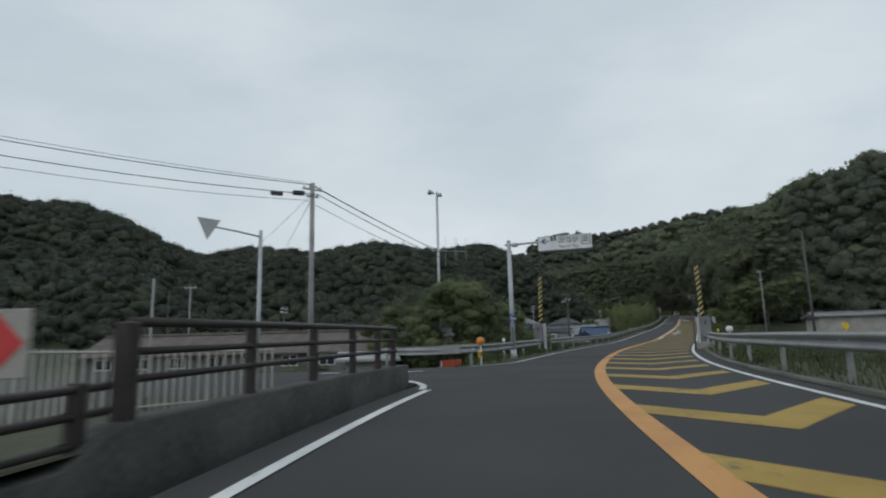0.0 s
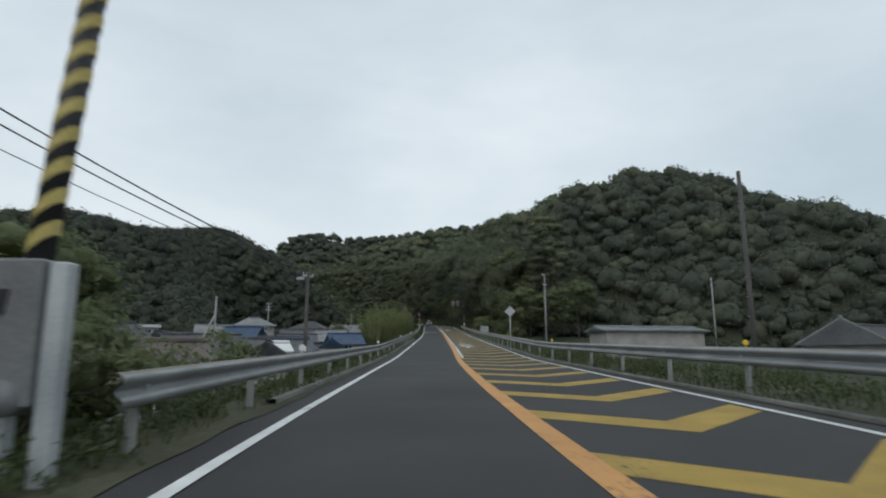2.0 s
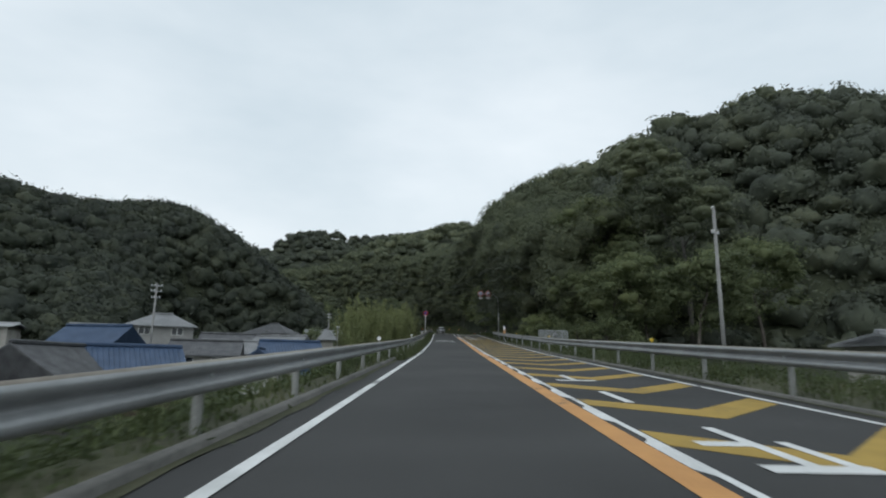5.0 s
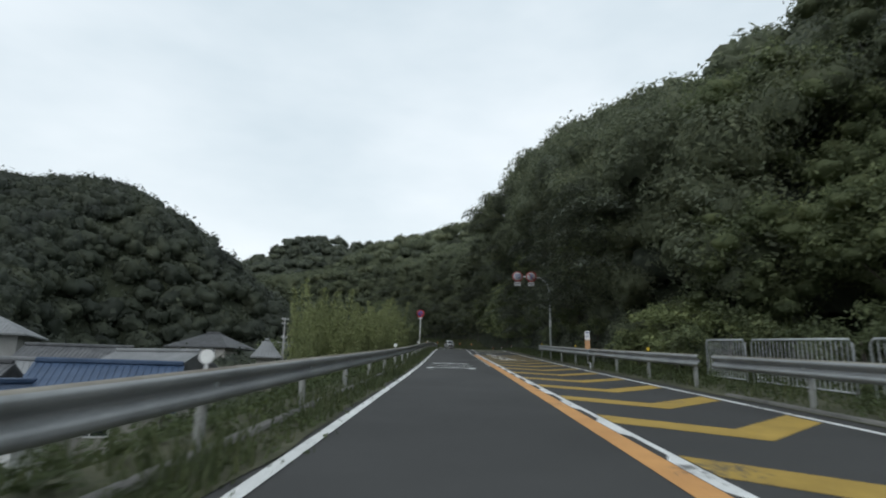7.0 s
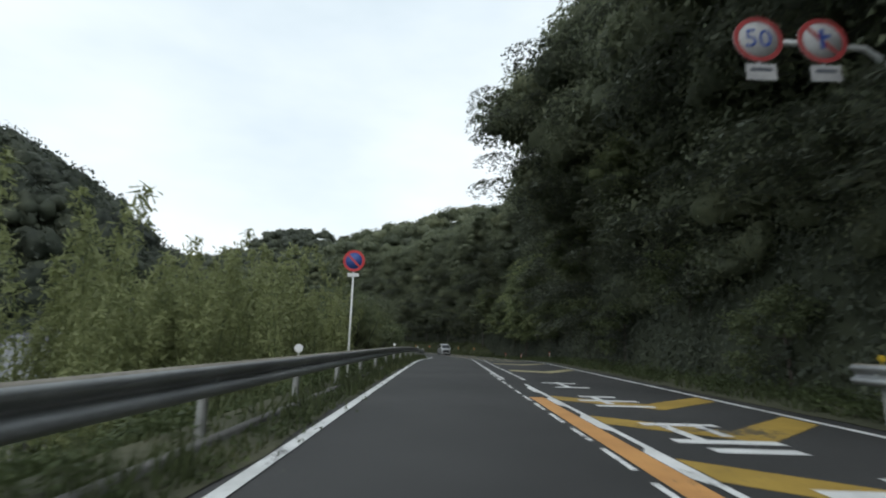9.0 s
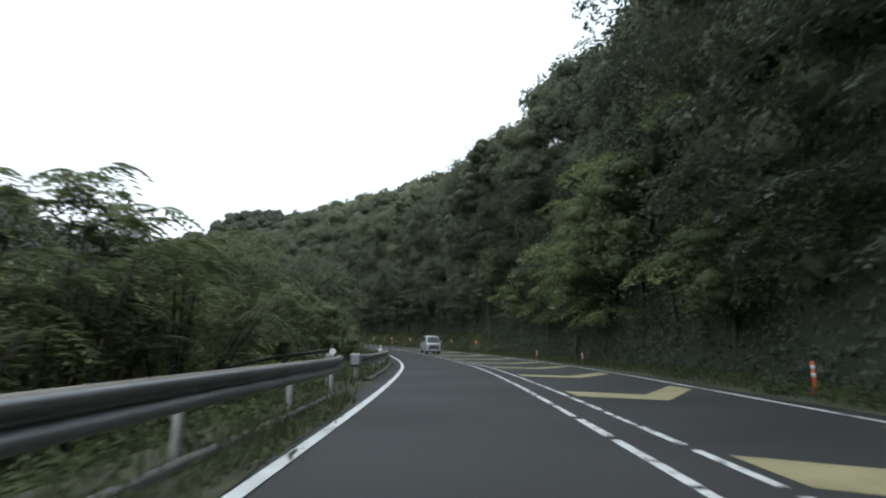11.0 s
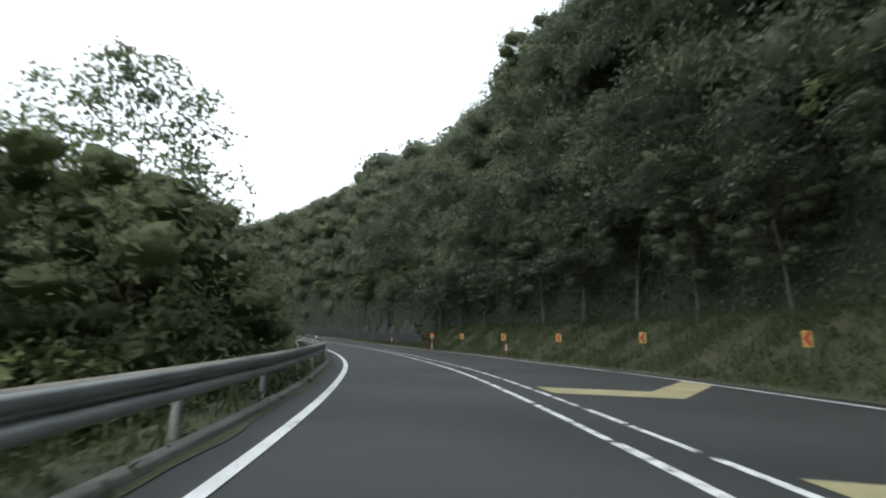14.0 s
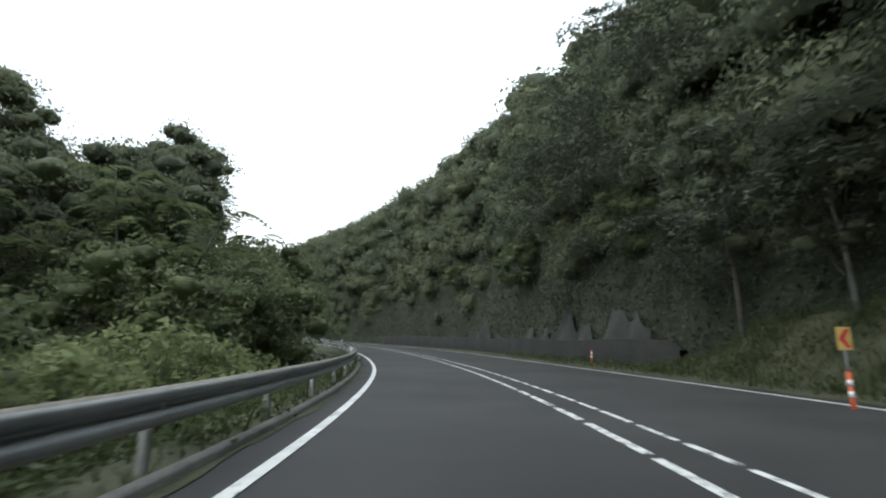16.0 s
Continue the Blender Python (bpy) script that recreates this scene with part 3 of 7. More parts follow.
def chevron(s, lo, hi, mat, back, reach, wide):
    """One bent hatch bar across the closed strip, its corner nearest at s."""
    mid = lo + 0.47 * (hi - lo)
    g = []
    for (d0, s0), (d1, s1) in (((lo, s + back), (mid, s)), ((mid, s), (hi, s + reach))):
        n = 8
        for i in range(n):
            u0, u1 = i / n, (i + 1) / n
            g.append([on_road(s0 + u * (s1 - s0) + w, d0 + u * (d1 - d0), LIFT) for u, w in ((u0, 0), (u1, 0), (u1, wide), (u0, wide))])
    v = np.array(g).reshape(-1, 3)
    return raw("c", v, np.arange(len(v)).reshape(-1, 4), mat)


bs, bq = np.meshgrid(np.arange(143, 428, 1.4), np.array([-1.2, -0.4, 0.0, 0.3, 0.65, 1.0, 1.5, 2.0, 2.5, 3.3, 4.2, 5.0, 6.5, 8.0, 10.0, 13.0, 17.0, 22.0]))
bp = on_road(bs.ravel(), (foot_offset(bs) + bq + 0.35 * np.sin(bs * 0.8 + bq) * (bq > 0.2)).ravel())
bp[:, 2] = ground_z(bp[:, 0], bp[:, 1]) - 0.15 * (bq.ravel() < -0.3) + (0.25 * np.sin(bs * 1.3 + 2 * bq) * (bq > 0.2)).ravel()
bi = np.arange(bs.size).reshape(bs.shape)
bank = new("bank_right", raw("bank_right", bp, np.stack([bi[:-1, :-1], bi[:-1, 1:], bi[1:, 1:], bi[1:, :-1]], -1).reshape(-1, 4), M_soil, True))
tagged(bank, "steep overgrown earth and rock bank beside the road", "bank", "", "structure")

# grassy bank at the foot of the trees, round the bend
gs, gu = np.meshgrid(np.arange(252, 316, 1.0), np.array([0.0, 0.12, 0.3, 0.5, 0.7, 0.85, 1.0, 1.25, 1.6]))
g0 = off(RIGHT, gs) + 1.5
rise = 2.1 * ease(252, 262, gs) * (1 - ease(307, 315, gs))
gp = on_road(gs.ravel(), (g0 + (foot_offset(gs) + 0.2 - g0) * gu).ravel())
gp[:, 2] += (0.03 + rise * ease(0, 1.0, gu) + 0.07 * np.sin(gs * 1.9 + gu * 5) * (gu > 0.1)).ravel()
gi = np.arange(gs.size).reshape(gs.shape)
gbank = new("grass_bank", raw("grass_bank", gp, np.stack([gi[:-1, :-1], gi[:-1, 1:], gi[1:, 1:], gi[1:, :-1]], -1).reshape(-1, 4), M_verge, True))
tagged(gbank, "grassy earth bank at the foot of the trees", "bank", "", "structure")

# ---- plants ----
ICO = np.array([(0, 0, 1), *[(0.894 * math.cos(a), 0.894 * math.sin(a), 0.447) for a in np.arange(5) * 2 * math.pi / 5],
                *[(0.894 * math.cos(a), 0.894 * math.sin(a), -0.447) for a in (np.arange(5) + 0.5) * 2 * math.pi / 5], (0, 0, -1)])
ICOF = [(0, i, i % 5 + 1) for i in range(1, 6)] + [(i, i + 5, i % 5 + 1) for i in range(1, 6)] + [(i % 5 + 1, i + 5, i % 5 + 6) for i in range(1, 6)] + [(i + 5, 11, i % 5 + 6) for i in range(1, 6)]


def unit(v):
    return v / np.maximum(np.linalg.norm(v, axis=-1, keepdims=True), 1e-9)


def leaves(points, normals, length, width, rng, flop=0.5):
    """Pointed leaf sprays at points, facing roughly along the normals: three corners each."""
    n = len(points)
    nor = unit(normals + flop * rng.normal(size=(n, 3)))
    along = rng.normal(size=(n, 3)) + np.array([0, 0, -0.35])
    along = unit(along - (along * nor).sum(1, keepdims=True) * nor)
    side = np.cross(nor, along)
    ln = length * rng.uniform(0.6, 1.35, (n, 1))
    wd = width * rng.uniform(0.6, 1.35, (n, 1))
    foot = points + along * ln * 0.5 - nor * ln * 0.1
    return np.stack([points - along * ln * 0.5, foot + side * wd * 0.5, foot - side * wd * 0.5], 1)


def ball(level):
    """A round net of triangles, finer with each level."""
    v, f = [np.array(p, float) for p in ICO], [tuple(q) for q in ICOF]
    for _ in range(level):
        mid, g = {}, []

        def half(a, b):
            key = (min(a, b), max(a, b))
            if key not in mid:
                mid[key] = len(v)
                v.append(unit((v[a] + v[b]) / 2))
            return mid[key]

        for a, b, c in f:
            ab, bc, ca = half(a, b), half(b, c), half(c, a)
            g += [(a, ab, ca), (b, bc, ab), (c, ca, bc), (ab, bc, ca)]
        f = g
    return unit(np.array(v)), np.array(f)


BALLS = {k: ball(k) for k in (1, 2, 3)}


def crown_shape(seed, n, leaf, lumps=13, flat=0.8, flop=0.35, level=2, deep=0.3, core=0.82):
    """A unit crown: a lumpy dense mass under leaf sprays. Gives the mass's points and faces, and the sprays' corners."""
    rng = np.random.default_rng(seed)
    c = unit(rng.normal(size=(lumps, 3))) * rng.uniform(0.35, 0.68, (lumps, 1))
    c[:, 2] = np.abs(c[:, 2]) * flat - 0.12
    r = rng.uniform(0.26, 0.42, lumps)
    u, f = BALLS[level]
    b = u @ c.T
    disc = b * b - ((c * c).sum(1) - r * r)
    reach = np.where(disc > 0, b + np.sqrt(np.maximum(disc, 0)), 0).max(1)
    reach = np.maximum(reach * core, 0.36) * rng.uniform(0.80, 1.12, len(u))
    mass = u * reach[:, None]
    f = f[(u[f][..., 2].mean(1) > -0.55)]
    out = []
    for m, near, far_, k in ((n, 0.9, 1.16, 1.0), (int(n * deep), 0.6, 0.95, 1.5)):
        which = rng.integers(0, lumps, m)
        way = unit(rng.normal(size=(m, 3)) + np.array([0, 0, 0.35]))
        p = c[which] + way * r[which][:, None] * rng.uniform(near, far_, (m, 1))
        out.append(leaves(p, way + np.array([0, 0, 0.25]), leaf * k, leaf * k * 0.6, rng, flop))
    return mass, f, np.concatenate(out)


def wood_mass(name, spots, shapes, mat, label):
    """Many crowns joined: spots are rows of x, y, z, radius, height ratio."""
    rng = np.random.default_rng(len(spots))
    vs, fs, k = [], [], 0
    for x, y, z, r, h in spots:
        mass, f, spray = shapes[rng.integers(len(shapes))]
        a = rng.uniform(0, 2 * math.pi)
        c, s = math.cos(a), math.sin(a)
        q = np.concatenate([mass, spray.reshape(-1, 3)])
        vs.append(np.stack([(q[:, 0] * c - q[:, 1] * s) * r + x, (q[:, 0] * s + q[:, 1] * c) * r + y, q[:, 2] * r * h + z], 1))
        fs += [f + k, np.arange(len(mass), len(q)).reshape(-1, 3) + k]
        k += len(q)
    return tagged(new(name, raw(name, np.concatenate(vs), np.concatenate(fs), mat)), label, "woods", "", "stuff")


def scatter(x0, x1, y0, y1, step, keep, rng):
    gx, gy = np.meshgrid(np.arange(x0, x1, step), np.arange(y0, y1, step))
    gx = gx + rng.uniform(-0.45, 0.45, gx.shape) * step
    gy = gy + rng.uniform(-0.45, 0.45, gy.shape) * step
    gx, gy = gx.ravel(), gy.ravel()
    s, d = road_place(gx, gy)
    ok = keep(gx, gy, s, d)
    gx, gy = gx[ok], gy[ok]
    return gx, gy, ground_z(gx, gy)


rng = np.random.default_rng(5)
FAR_SHAPES = [crown_shape(k, 110, 0.20, 10, core=0.78, deep=0.1) for k in range(5)]
SIDE_SHAPES = [crown_shape(80 + k, 120, 0.18, 12, core=0.80, deep=0.1) for k in range(5)]
MID_SHAPES = [crown_shape(20 + k, 400, 0.13, 12, core=0.64, deep=0.1) for k in range(6)]
HILL_SHAPES = [crown_shape(60 + k, 220, 0.14, 14, core=0.80, deep=0.1) for k in range(5)]
FINE_SHAPES = [crown_shape(140 + k, 1350, 0.074, 13, core=0.66, deep=0.15) for k in range(4)]
NEAR_SHAPES = [crown_shape(40 + k, 1250, 0.078, 13, core=0.62, deep=0.15) for k in range(6)]

# far ridge
x, y, z = scatter(20, 300, 380, 545, 8.2, lambda x, y, s, d: (ridge(x, y, CREST_FAR, 0.55) > ground_z(x, y) - 3) & (np.abs(d) > 45), rng)
wood_mass("far_woods", [(a, b, c + 1.7, rng.uniform(4.6, 7.0), rng.uniform(0.85, 1.15)) for a, b, c in zip(x, y, z)], FAR_SHAPES, M_forest, "dense dark green broadleaf woods on the far ridge")
# wooded hill across the village
CL = np.array(CREST_LEFT)
x, y, z = scatter(-190, 62, 130, 270, 3.7, lambda x, y, s, d: (ridge(x, y, CREST_LEFT, 0.66) > ground_z(x, y) - 4.5) & (ground_z(x, y) > 4.8) & (d < -16) & (y < np.interp(x, CL[:, 0], CL[:, 1]) + 5), rng)
wood_mass("hill_woods_village", [(a, b, c + 0.6, rng.uniform(3.0, 5.2), rng.uniform(0.9, 1.25)) for a, b, c in zip(x, y, z)], SIDE_SHAPES, M_darkforest, "dark woods covering the hill behind the village")
x, y, z = scatter(6, 64, 184, 264, 2.7, lambda x, y, s, d: (ridge(x, y, CREST_LEFT, 0.66) > ground_z(x, y) - 4) & (ground_z(x, y) > 4.8) & (d < -16) & (y < np.interp(x, CL[:, 0], CL[:, 1]) + 2) & (np.hypot(x - 40.5, y - 206.5) > 10), rng)
wood_mass("hill_woods_foot", [(a, b, c + 0.6, rng.uniform(2.8, 4.2), rng.uniform(0.95, 1.3)) for a, b, c in zip(x, y, z)], SIDE_SHAPES, M_darkforest, "dark woods on the steep foot of the hill")
x, y, z = scatter(-40, 70, 300, 395, 6.0, lambda x, y, s, d: (ridge(x, y, CREST_LEFT2, 0.75) > ground_z(x, y) - 3) & (d < -18), rng)
wood_mass("hill_woods_bend", [(a, b, c + 2.0, rng.uniform(3.2, 5.6), rng.uniform(0.8, 1.2)) for a, b, c in zip(x, y, z)], FAR_SHAPES, M_forest, "dark green woods on the hill inside the bend")
# the big hill
keep = lambda x, y, s, d: (foot_distance(x, y) > 0.3) & (foot_distance(x, y) < 72) & (s < 165) & (d > 12)
x, y, z = scatter(62, 230, 40, 215, 3.0, keep, rng)
wood_mass("hill_woods_south", [(a, b, c + 0.2, rng.choice([rng.uniform(2.2, 3.2), rng.uniform(2.8, 4.6)]), rng.uniform(0.95, 1.3)) for a, b, c in zip(x, y, z)], HILL_SHAPES, M_forest, "dark broadleaf woods in rounded crowns on the steep hill")
keep = lambda x, y, s, d: (foot_distance(x, y) > -3.5) & (foot_distance(x, y) < 7) & (s < 150) & (s > 20) & (d > 13)
x, y, z = scatter(40, 150, 40, 160, 2.9, keep, rng)
wood_mass("hill_foot_thicket", [(a, b, c + 0.7, rng.uniform(1.5, 2.6), rng.uniform(0.8, 1.2)) for a, b, c in zip(x, y, z)], FAR_SHAPES, M_forest, "dark green thicket along the foot of the hill")
keep = lambda x, y, s, d: (foot_distance(x, y) > 11) & (foot_distance(x, y) < 60) & (s >= 165) & (s < 440) & (d > 0)
x, y, z = scatter(40, 190, 130, 430, 6.2, keep, rng)
wood_mass("hill_woods_upper", [(a, b, c + 1.6, rng.uniform(3.4, 5.4), rng.uniform(0.8, 1.15)) for a, b, c in zip(x, y, z)], FAR_SHAPES + MID_SHAPES[:2], M_slope, "dark broadleaf woods high on the slope over the road")


# the steep face over the road: spread evenly over its surface, not over the plan
prof_q, prof_z = np.array([0, 1, 2.5, 5, 10, 14]), np.array([0, 7, 14, 19, 24, 27])
prof_a = np.r_[0, np.cumsum(np.hypot(np.diff(prof_q), np.diff(prof_z)))]
# the canopy stands well out from the bank: offset from its foot at each height over the road
can_z = np.array([0.8, 4, 9, 14, 19, 23, 26.5, 29, 31])
can_q = np.array([0.3, 0.2, -0.4, -0.6, 0.0, 1.0, 3.2, 8, 13])
can_a = np.r_[0, np.cumsum(np.hypot(np.diff(can_q), np.diff(can_z)))]
spots, upper, fine = [], [], []
rng = np.random.default_rng(12)
for s in np.arange(146, 424, 3.1):
    for a in np.arange(0.8, can_a[-1], 3.0):
        ss, aa = s + rng.uniform(-1.4, 1.4), a + rng.uniform(-1.4, 1.4)
        q, z = np.interp(aa, can_a, can_q), np.interp(aa, can_a, can_z)
        z *= np.interp(s, [146, 158, 170, 185, 200, 240, 320, 350, 424], [0.5, 0.58, 0.68, 0.95, 1.0, 1.02, 1.02, 1.0, 0.78])
        q -= 6.4 * math.exp(-(((ss - 194) / (10.0 if ss < 194 else 4.8)) ** 2)) * float(ease(7, 15, z) * (1 - 0.8 * ease(17, 26, z)))
        q -= 3.2 * math.exp(-(((ss - 168) / 13) ** 2)) * float(ease(8.5, 12, z))
        q -= 1.8 * float(ease(252, 262, ss) * (1 - ease(302, 312, ss)) * ease(5, 8, z) * (1 - ease(10, 15, z)))
        q -= 2.6 * math.exp(-(((ss - 268) / 9) ** 2)) * float(ease(10, 18, z))
        q -= 2.8 * math.exp(-(((ss - 247) / 5.5) ** 2)) * float(ease(13, 18, z))
        q -= 1.7 * math.exp(-(((ss - 244) / 6) ** 2)) * float(ease(20, 25, z))
        q -= 1.2 * math.exp(-(((ss - 279) / 7) ** 2)) * float(ease(17, 23, z))
        q += 2.8 * math.exp(-(((ss - 328) / 15) ** 2)) * float(ease(11, 20, z))
        q -= 1.0 * math.exp(-(((ss - 292) / 8) ** 2)) * float(ease(8, 14, z))
        r = rng.uniform(1.5, 2.3) if z < 5 else rng.uniform(2.4, 3.8)
        if 256 < ss < 312 and z < 5.5:
            continue
        if (318 < ss < 334 or 338 < ss < 348) and z < 3.4:
            continue
        x, y, zr_ = on_road(ss, foot_offset(ss) + q + 0.72 * r + rng.uniform(-1.2, 0.6))
        zg = float(ground_z(np.array([x]), np.array([y]))[0])
        (fine if z < 16 and ss < 220 else spots if z < (21 if ss < 262 else 27) and ss < 338 else upper).append((x, y, max(zr_ + z, zg - 0.2 * r), r, rng.uniform(0.85, 1.2)))
wood_mass("slope_woods_near", fine, FINE_SHAPES, M_slope, "dense small-leaved trees hanging over the roadside slope")
wood_mass("slope_woods", spots, NEAR_SHAPES, M_slope, "leafy trees and shrubs hanging over the roadside slope")
wood_mass("slope_woods_upper", upper, MID_SHAPES, M_slope, "leafy tree crowns high over the roadside slope")

# leafy boughs spreading in layers out of the woods over the road
def bough_shape(seed, n, leaf, arms=7):
    """A unit bough: sprays along arched twigs, flat and drooping at the rim, with no dense mass inside."""
    rng = np.random.default_rng(seed)
    a = rng.integers(0, arms, n) * 2 * math.pi / arms + rng.normal(size=n) * 0.22
    r = rng.uniform(0.05, 1.0, n) ** 0.7
    p = np.stack([r * np.cos(a), r * np.sin(a), 0.25 - 0.55 * r * r + rng.normal(size=n) * 0.07], 1)
    nor = np.stack([0.5 * r * np.cos(a), 0.5 * r * np.sin(a), np.full(n, 0.9)], 1)
    return np.zeros((0, 3)), np.zeros((0, 3), int), leaves(p, nor, leaf, leaf * 0.55, rng, 0.35)


BOUGHS = [bough_shape(300 + k, 520, 0.12, 5 + k % 4) for k in range(5)]
pale, plain = [], []
for s in np.arange(150, 332, 1.5):
    for k in range(2):
        z = rng.uniform(2.5, 20)
        q = np.interp(z, can_z, can_q) - rng.uniform(0.2, 1.8)
        z *= np.interp(s, [146, 158, 170, 185, 200], [0.5, 0.58, 0.68, 0.95, 1.0])
        q -= 5.6 * math.exp(-(((s - 194) / (10.0 if s < 194 else 4.2)) ** 2)) * float(ease(7, 15, z))
        if 256 < s < 312:
            q -= 1.6 * float(1 - ease(10, 15, z))
            z = max(z, 5.5)
        x, y, zr_ = on_road(s + rng.uniform(-1, 1), foot_offset(s) + q)
        light = math.exp(-(((s - 229) / 13) ** 2)) * (z < 14) > rng.uniform(0, 1)
        (pale if light else plain).append((x, y, zr_ + z, rng.uniform(1.3, 2.7), rng.uniform(0.5, 0.95)))
for s, h, q, n in ((225, 7.0, -1.6, 6), (229, 9.0, -1.2, 6), (233, 6.2, -1.4, 6), (238, 7.6, -0.9, 5), (221, 10.5, -1.2, 5), (231, 4.0, -1.0, 5), (242, 5.0, -1.0, 5), (252, 6.0, -1.0, 4), (263, 8.5, -0.4, 3)):
    for k in range(n):
        x, y, zr_ = on_road(s + rng.uniform(-2.2, 2.2), foot_offset(s) + q + rng.uniform(-0.8, 0.6))
        pale.append((x, y, zr_ + h + rng.uniform(-1.8, 1.4), rng.uniform(1.2, 2.4), rng.uniform(0.6, 1.0)))
wood_mass("drooping_branches", pale, BOUGHS, M_lightleaf, "light green leafy boughs hanging from the slope")
wood_mass("dark_boughs", plain, BOUGHS, M_forest, "dark leafy boughs spreading from the slope")


def creepers(name, s0, s1, a0, a1, n, mat, label):
    """A skin of leaves over the steep bank itself."""
    r = np.random.default_rng(n)
    s, a = r.uniform(s0, s1, n), r.uniform(a0, a1, n)
    q = np.interp(a, prof_a, prof_q)
    p = on_road(s, foot_offset(s) + q)
    p[:, 2] = ground_z(p[:, 0], p[:, 1])
    away = on_road(s, foot_offset(s) + q - 1.0) - p
    away[:, 2] = 0.45
    p = p + unit(away) * r.uniform(0.0, 0.35, (n, 1))
    v = leaves(p, unit(away), 0.22, 0.15, r, 0.6).reshape(-1, 3)
    return tagged(new(name, raw(name, v, np.arange(len(v)).reshape(-1, 3), mat)), label, "creepers", "", "stuff")


creepers("slope_creepers", 143, 410, 0.0, 10, 80000, M_forest, "creepers and low leaves clothing the steep bank")
creepers("upper_creepers", 143, 345, 10, 24, 32000, M_forest, "creepers and low leaves high on the steep bank")
# left of the climb
keep = lambda x, y, s, d: (d < -6.5) & (d > -30) & (s > 206) & (s < 420)
x, y, z = scatter(0, 90, 185, 420, 4.3, keep, rng)
dd_ = road_place(x, y)[1]
wood_mass("valley_woods", [(a, b, c + 2.0 + rng.uniform(0, 2.2), rng.uniform(2.2, 3.4), rng.uniform(0.9, 1.4)) for a, b, c, e in zip(x, y, z, dd_) if e < -15], MID_SHAPES, M_leaf, "mixed green trees in the valley below the road")
wood_mass("valley_thicket", [(a, b, c + 1.5 + rng.uniform(0, 1.6), rng.uniform(1.7, 2.6), rng.uniform(0.9, 1.3)) for a, b, c, e in zip(x, y, z, dd_) if e >= -15], NEAR_SHAPES, M_lightleaf, "mixed green trees and shrubs in the valley beside the road")


def undergrowth(name, x0, x1, y0, y1, keep, n, size, mat, label):
    """Low leaves over the wooded ground."""
    r = np.random.default_rng(n + 1)
    x, y = r.uniform(x0, x1, n), r.uniform(y0, y1, n)
    s_, d_ = road_place(x, y)
    ok = keep(x, y, s_, d_)
    x, y = x[ok], y[ok]
    z = ground_z(x, y)
    e = 0.8
    nor = unit(np.stack([z - ground_z(x + e, y), z - ground_z(x, y + e), np.full(len(x), e)], 1))
    p = np.stack([x, y, z], 1) + nor * r.uniform(0.15, 0.9, (len(x), 1))
    v = leaves(p, nor, size, size * 0.66, r, 0.5).reshape(-1, 3)
    return tagged(new(name, raw(name, v, np.arange(len(v)).reshape(-1, 3), mat)), label, "undergrowth", "", "stuff")


undergrowth("hill_undergrowth", 60, 150, 60, 190, lambda x, y, s, d: (foot_distance(x, y) > 2.5) & (s < 165) & (d > 16), 80000, 0.42, M_forest, "dark undergrowth on the wooded hill")
undergrowth("village_hill_undergrowth", -220, 60, 120, 270, lambda x, y, s, d: (ridge(x, y, CREST_LEFT, 0.66) > ground_z(x, y) - 4.5) & (d < -14) & (ground_z(x, y) > 4.8), 80000, 0.9, M_forest, "dark undergrowth on the hill behind the village")


def grass_strip(name, s0, s1, d0, d1, n, h, zfun, mat, label):
    """Blades and weeds, uneven, in one mesh."""
    r = np.random.default_rng(n)
    s = r.uniform(s0, s1, n)
    u = r.uniform(0, 1, n)
    a, b = d0(s), d1(s)
    p = on_road(s, a + u * (b - a))
    p[:, 2] += zfun(s, u)
    clump = 0.55 + 0.9 * (np.sin(s * 1.7) * np.sin(s * 0.43 + 3 * u) > 0.1)
    hh = h * r.uniform(0.35, 1.2, n) * clump
    lean = r.normal(size=(n, 2)) * 0.32
    ang = r.uniform(0, math.pi, n)
    w = 0.012 + 0.022 * r.uniform(0, 1, n)
    side = np.stack([np.cos(ang) * w, np.sin(ang) * w, 0 * w], 1)
    tip = p + np.stack([lean[:, 0] * hh, lean[:, 1] * hh, hh], 1)
    low = np.array([0, 0, 0.05])
    q = np.stack([p - low - side, p - low + side, tip], 1).reshape(-1, 3)
    return tagged(new(name, raw(name, q, np.arange(len(q)).reshape(-1, 3), mat)), label, "grass", "", "stuff")


grass_strip("grass_left", 22, 330, lambda s: off(LEFT, s) - 0.75, lambda s: off(LEFT, s) - 4.6, 24000, 0.34, lambda s, u: 0.02 - 1.15 * np.clip((u - 0.2) / 0.8, 0, 1), M_grass, "rank green weeds and grass on the bank")
grass_strip("grass_edge", 108, 204, lambda s: off(LEFT, s) - 0.2, lambda s: off(LEFT, s) - 0.95, 9000, 0.2, lambda s, u: 0.02 + 0 * u, M_grass, "short weeds along the edge line")
grass_strip("grass_right", -5, 335, lambda s: off(RIGHT, s) + 0.75, lambda s: off(RIGHT, s) + 4.4, 30000, 0.32, lambda s, u: 0.03 + 0 * s, M_grass, "rank green weeds and grass on the shoulder")


grass_strip("grass_bend", 254, 314, lambda s: off(RIGHT, s) + 1.5, lambda s: foot_offset(s) + 0.2, 26000, 0.34, lambda s, u: 0.03 + 2.1 * ease(252, 262, s) * (1 - ease(307, 315, s)) * ease(0, 1.0, u), M_grass, "rank dark grass covering the bank")


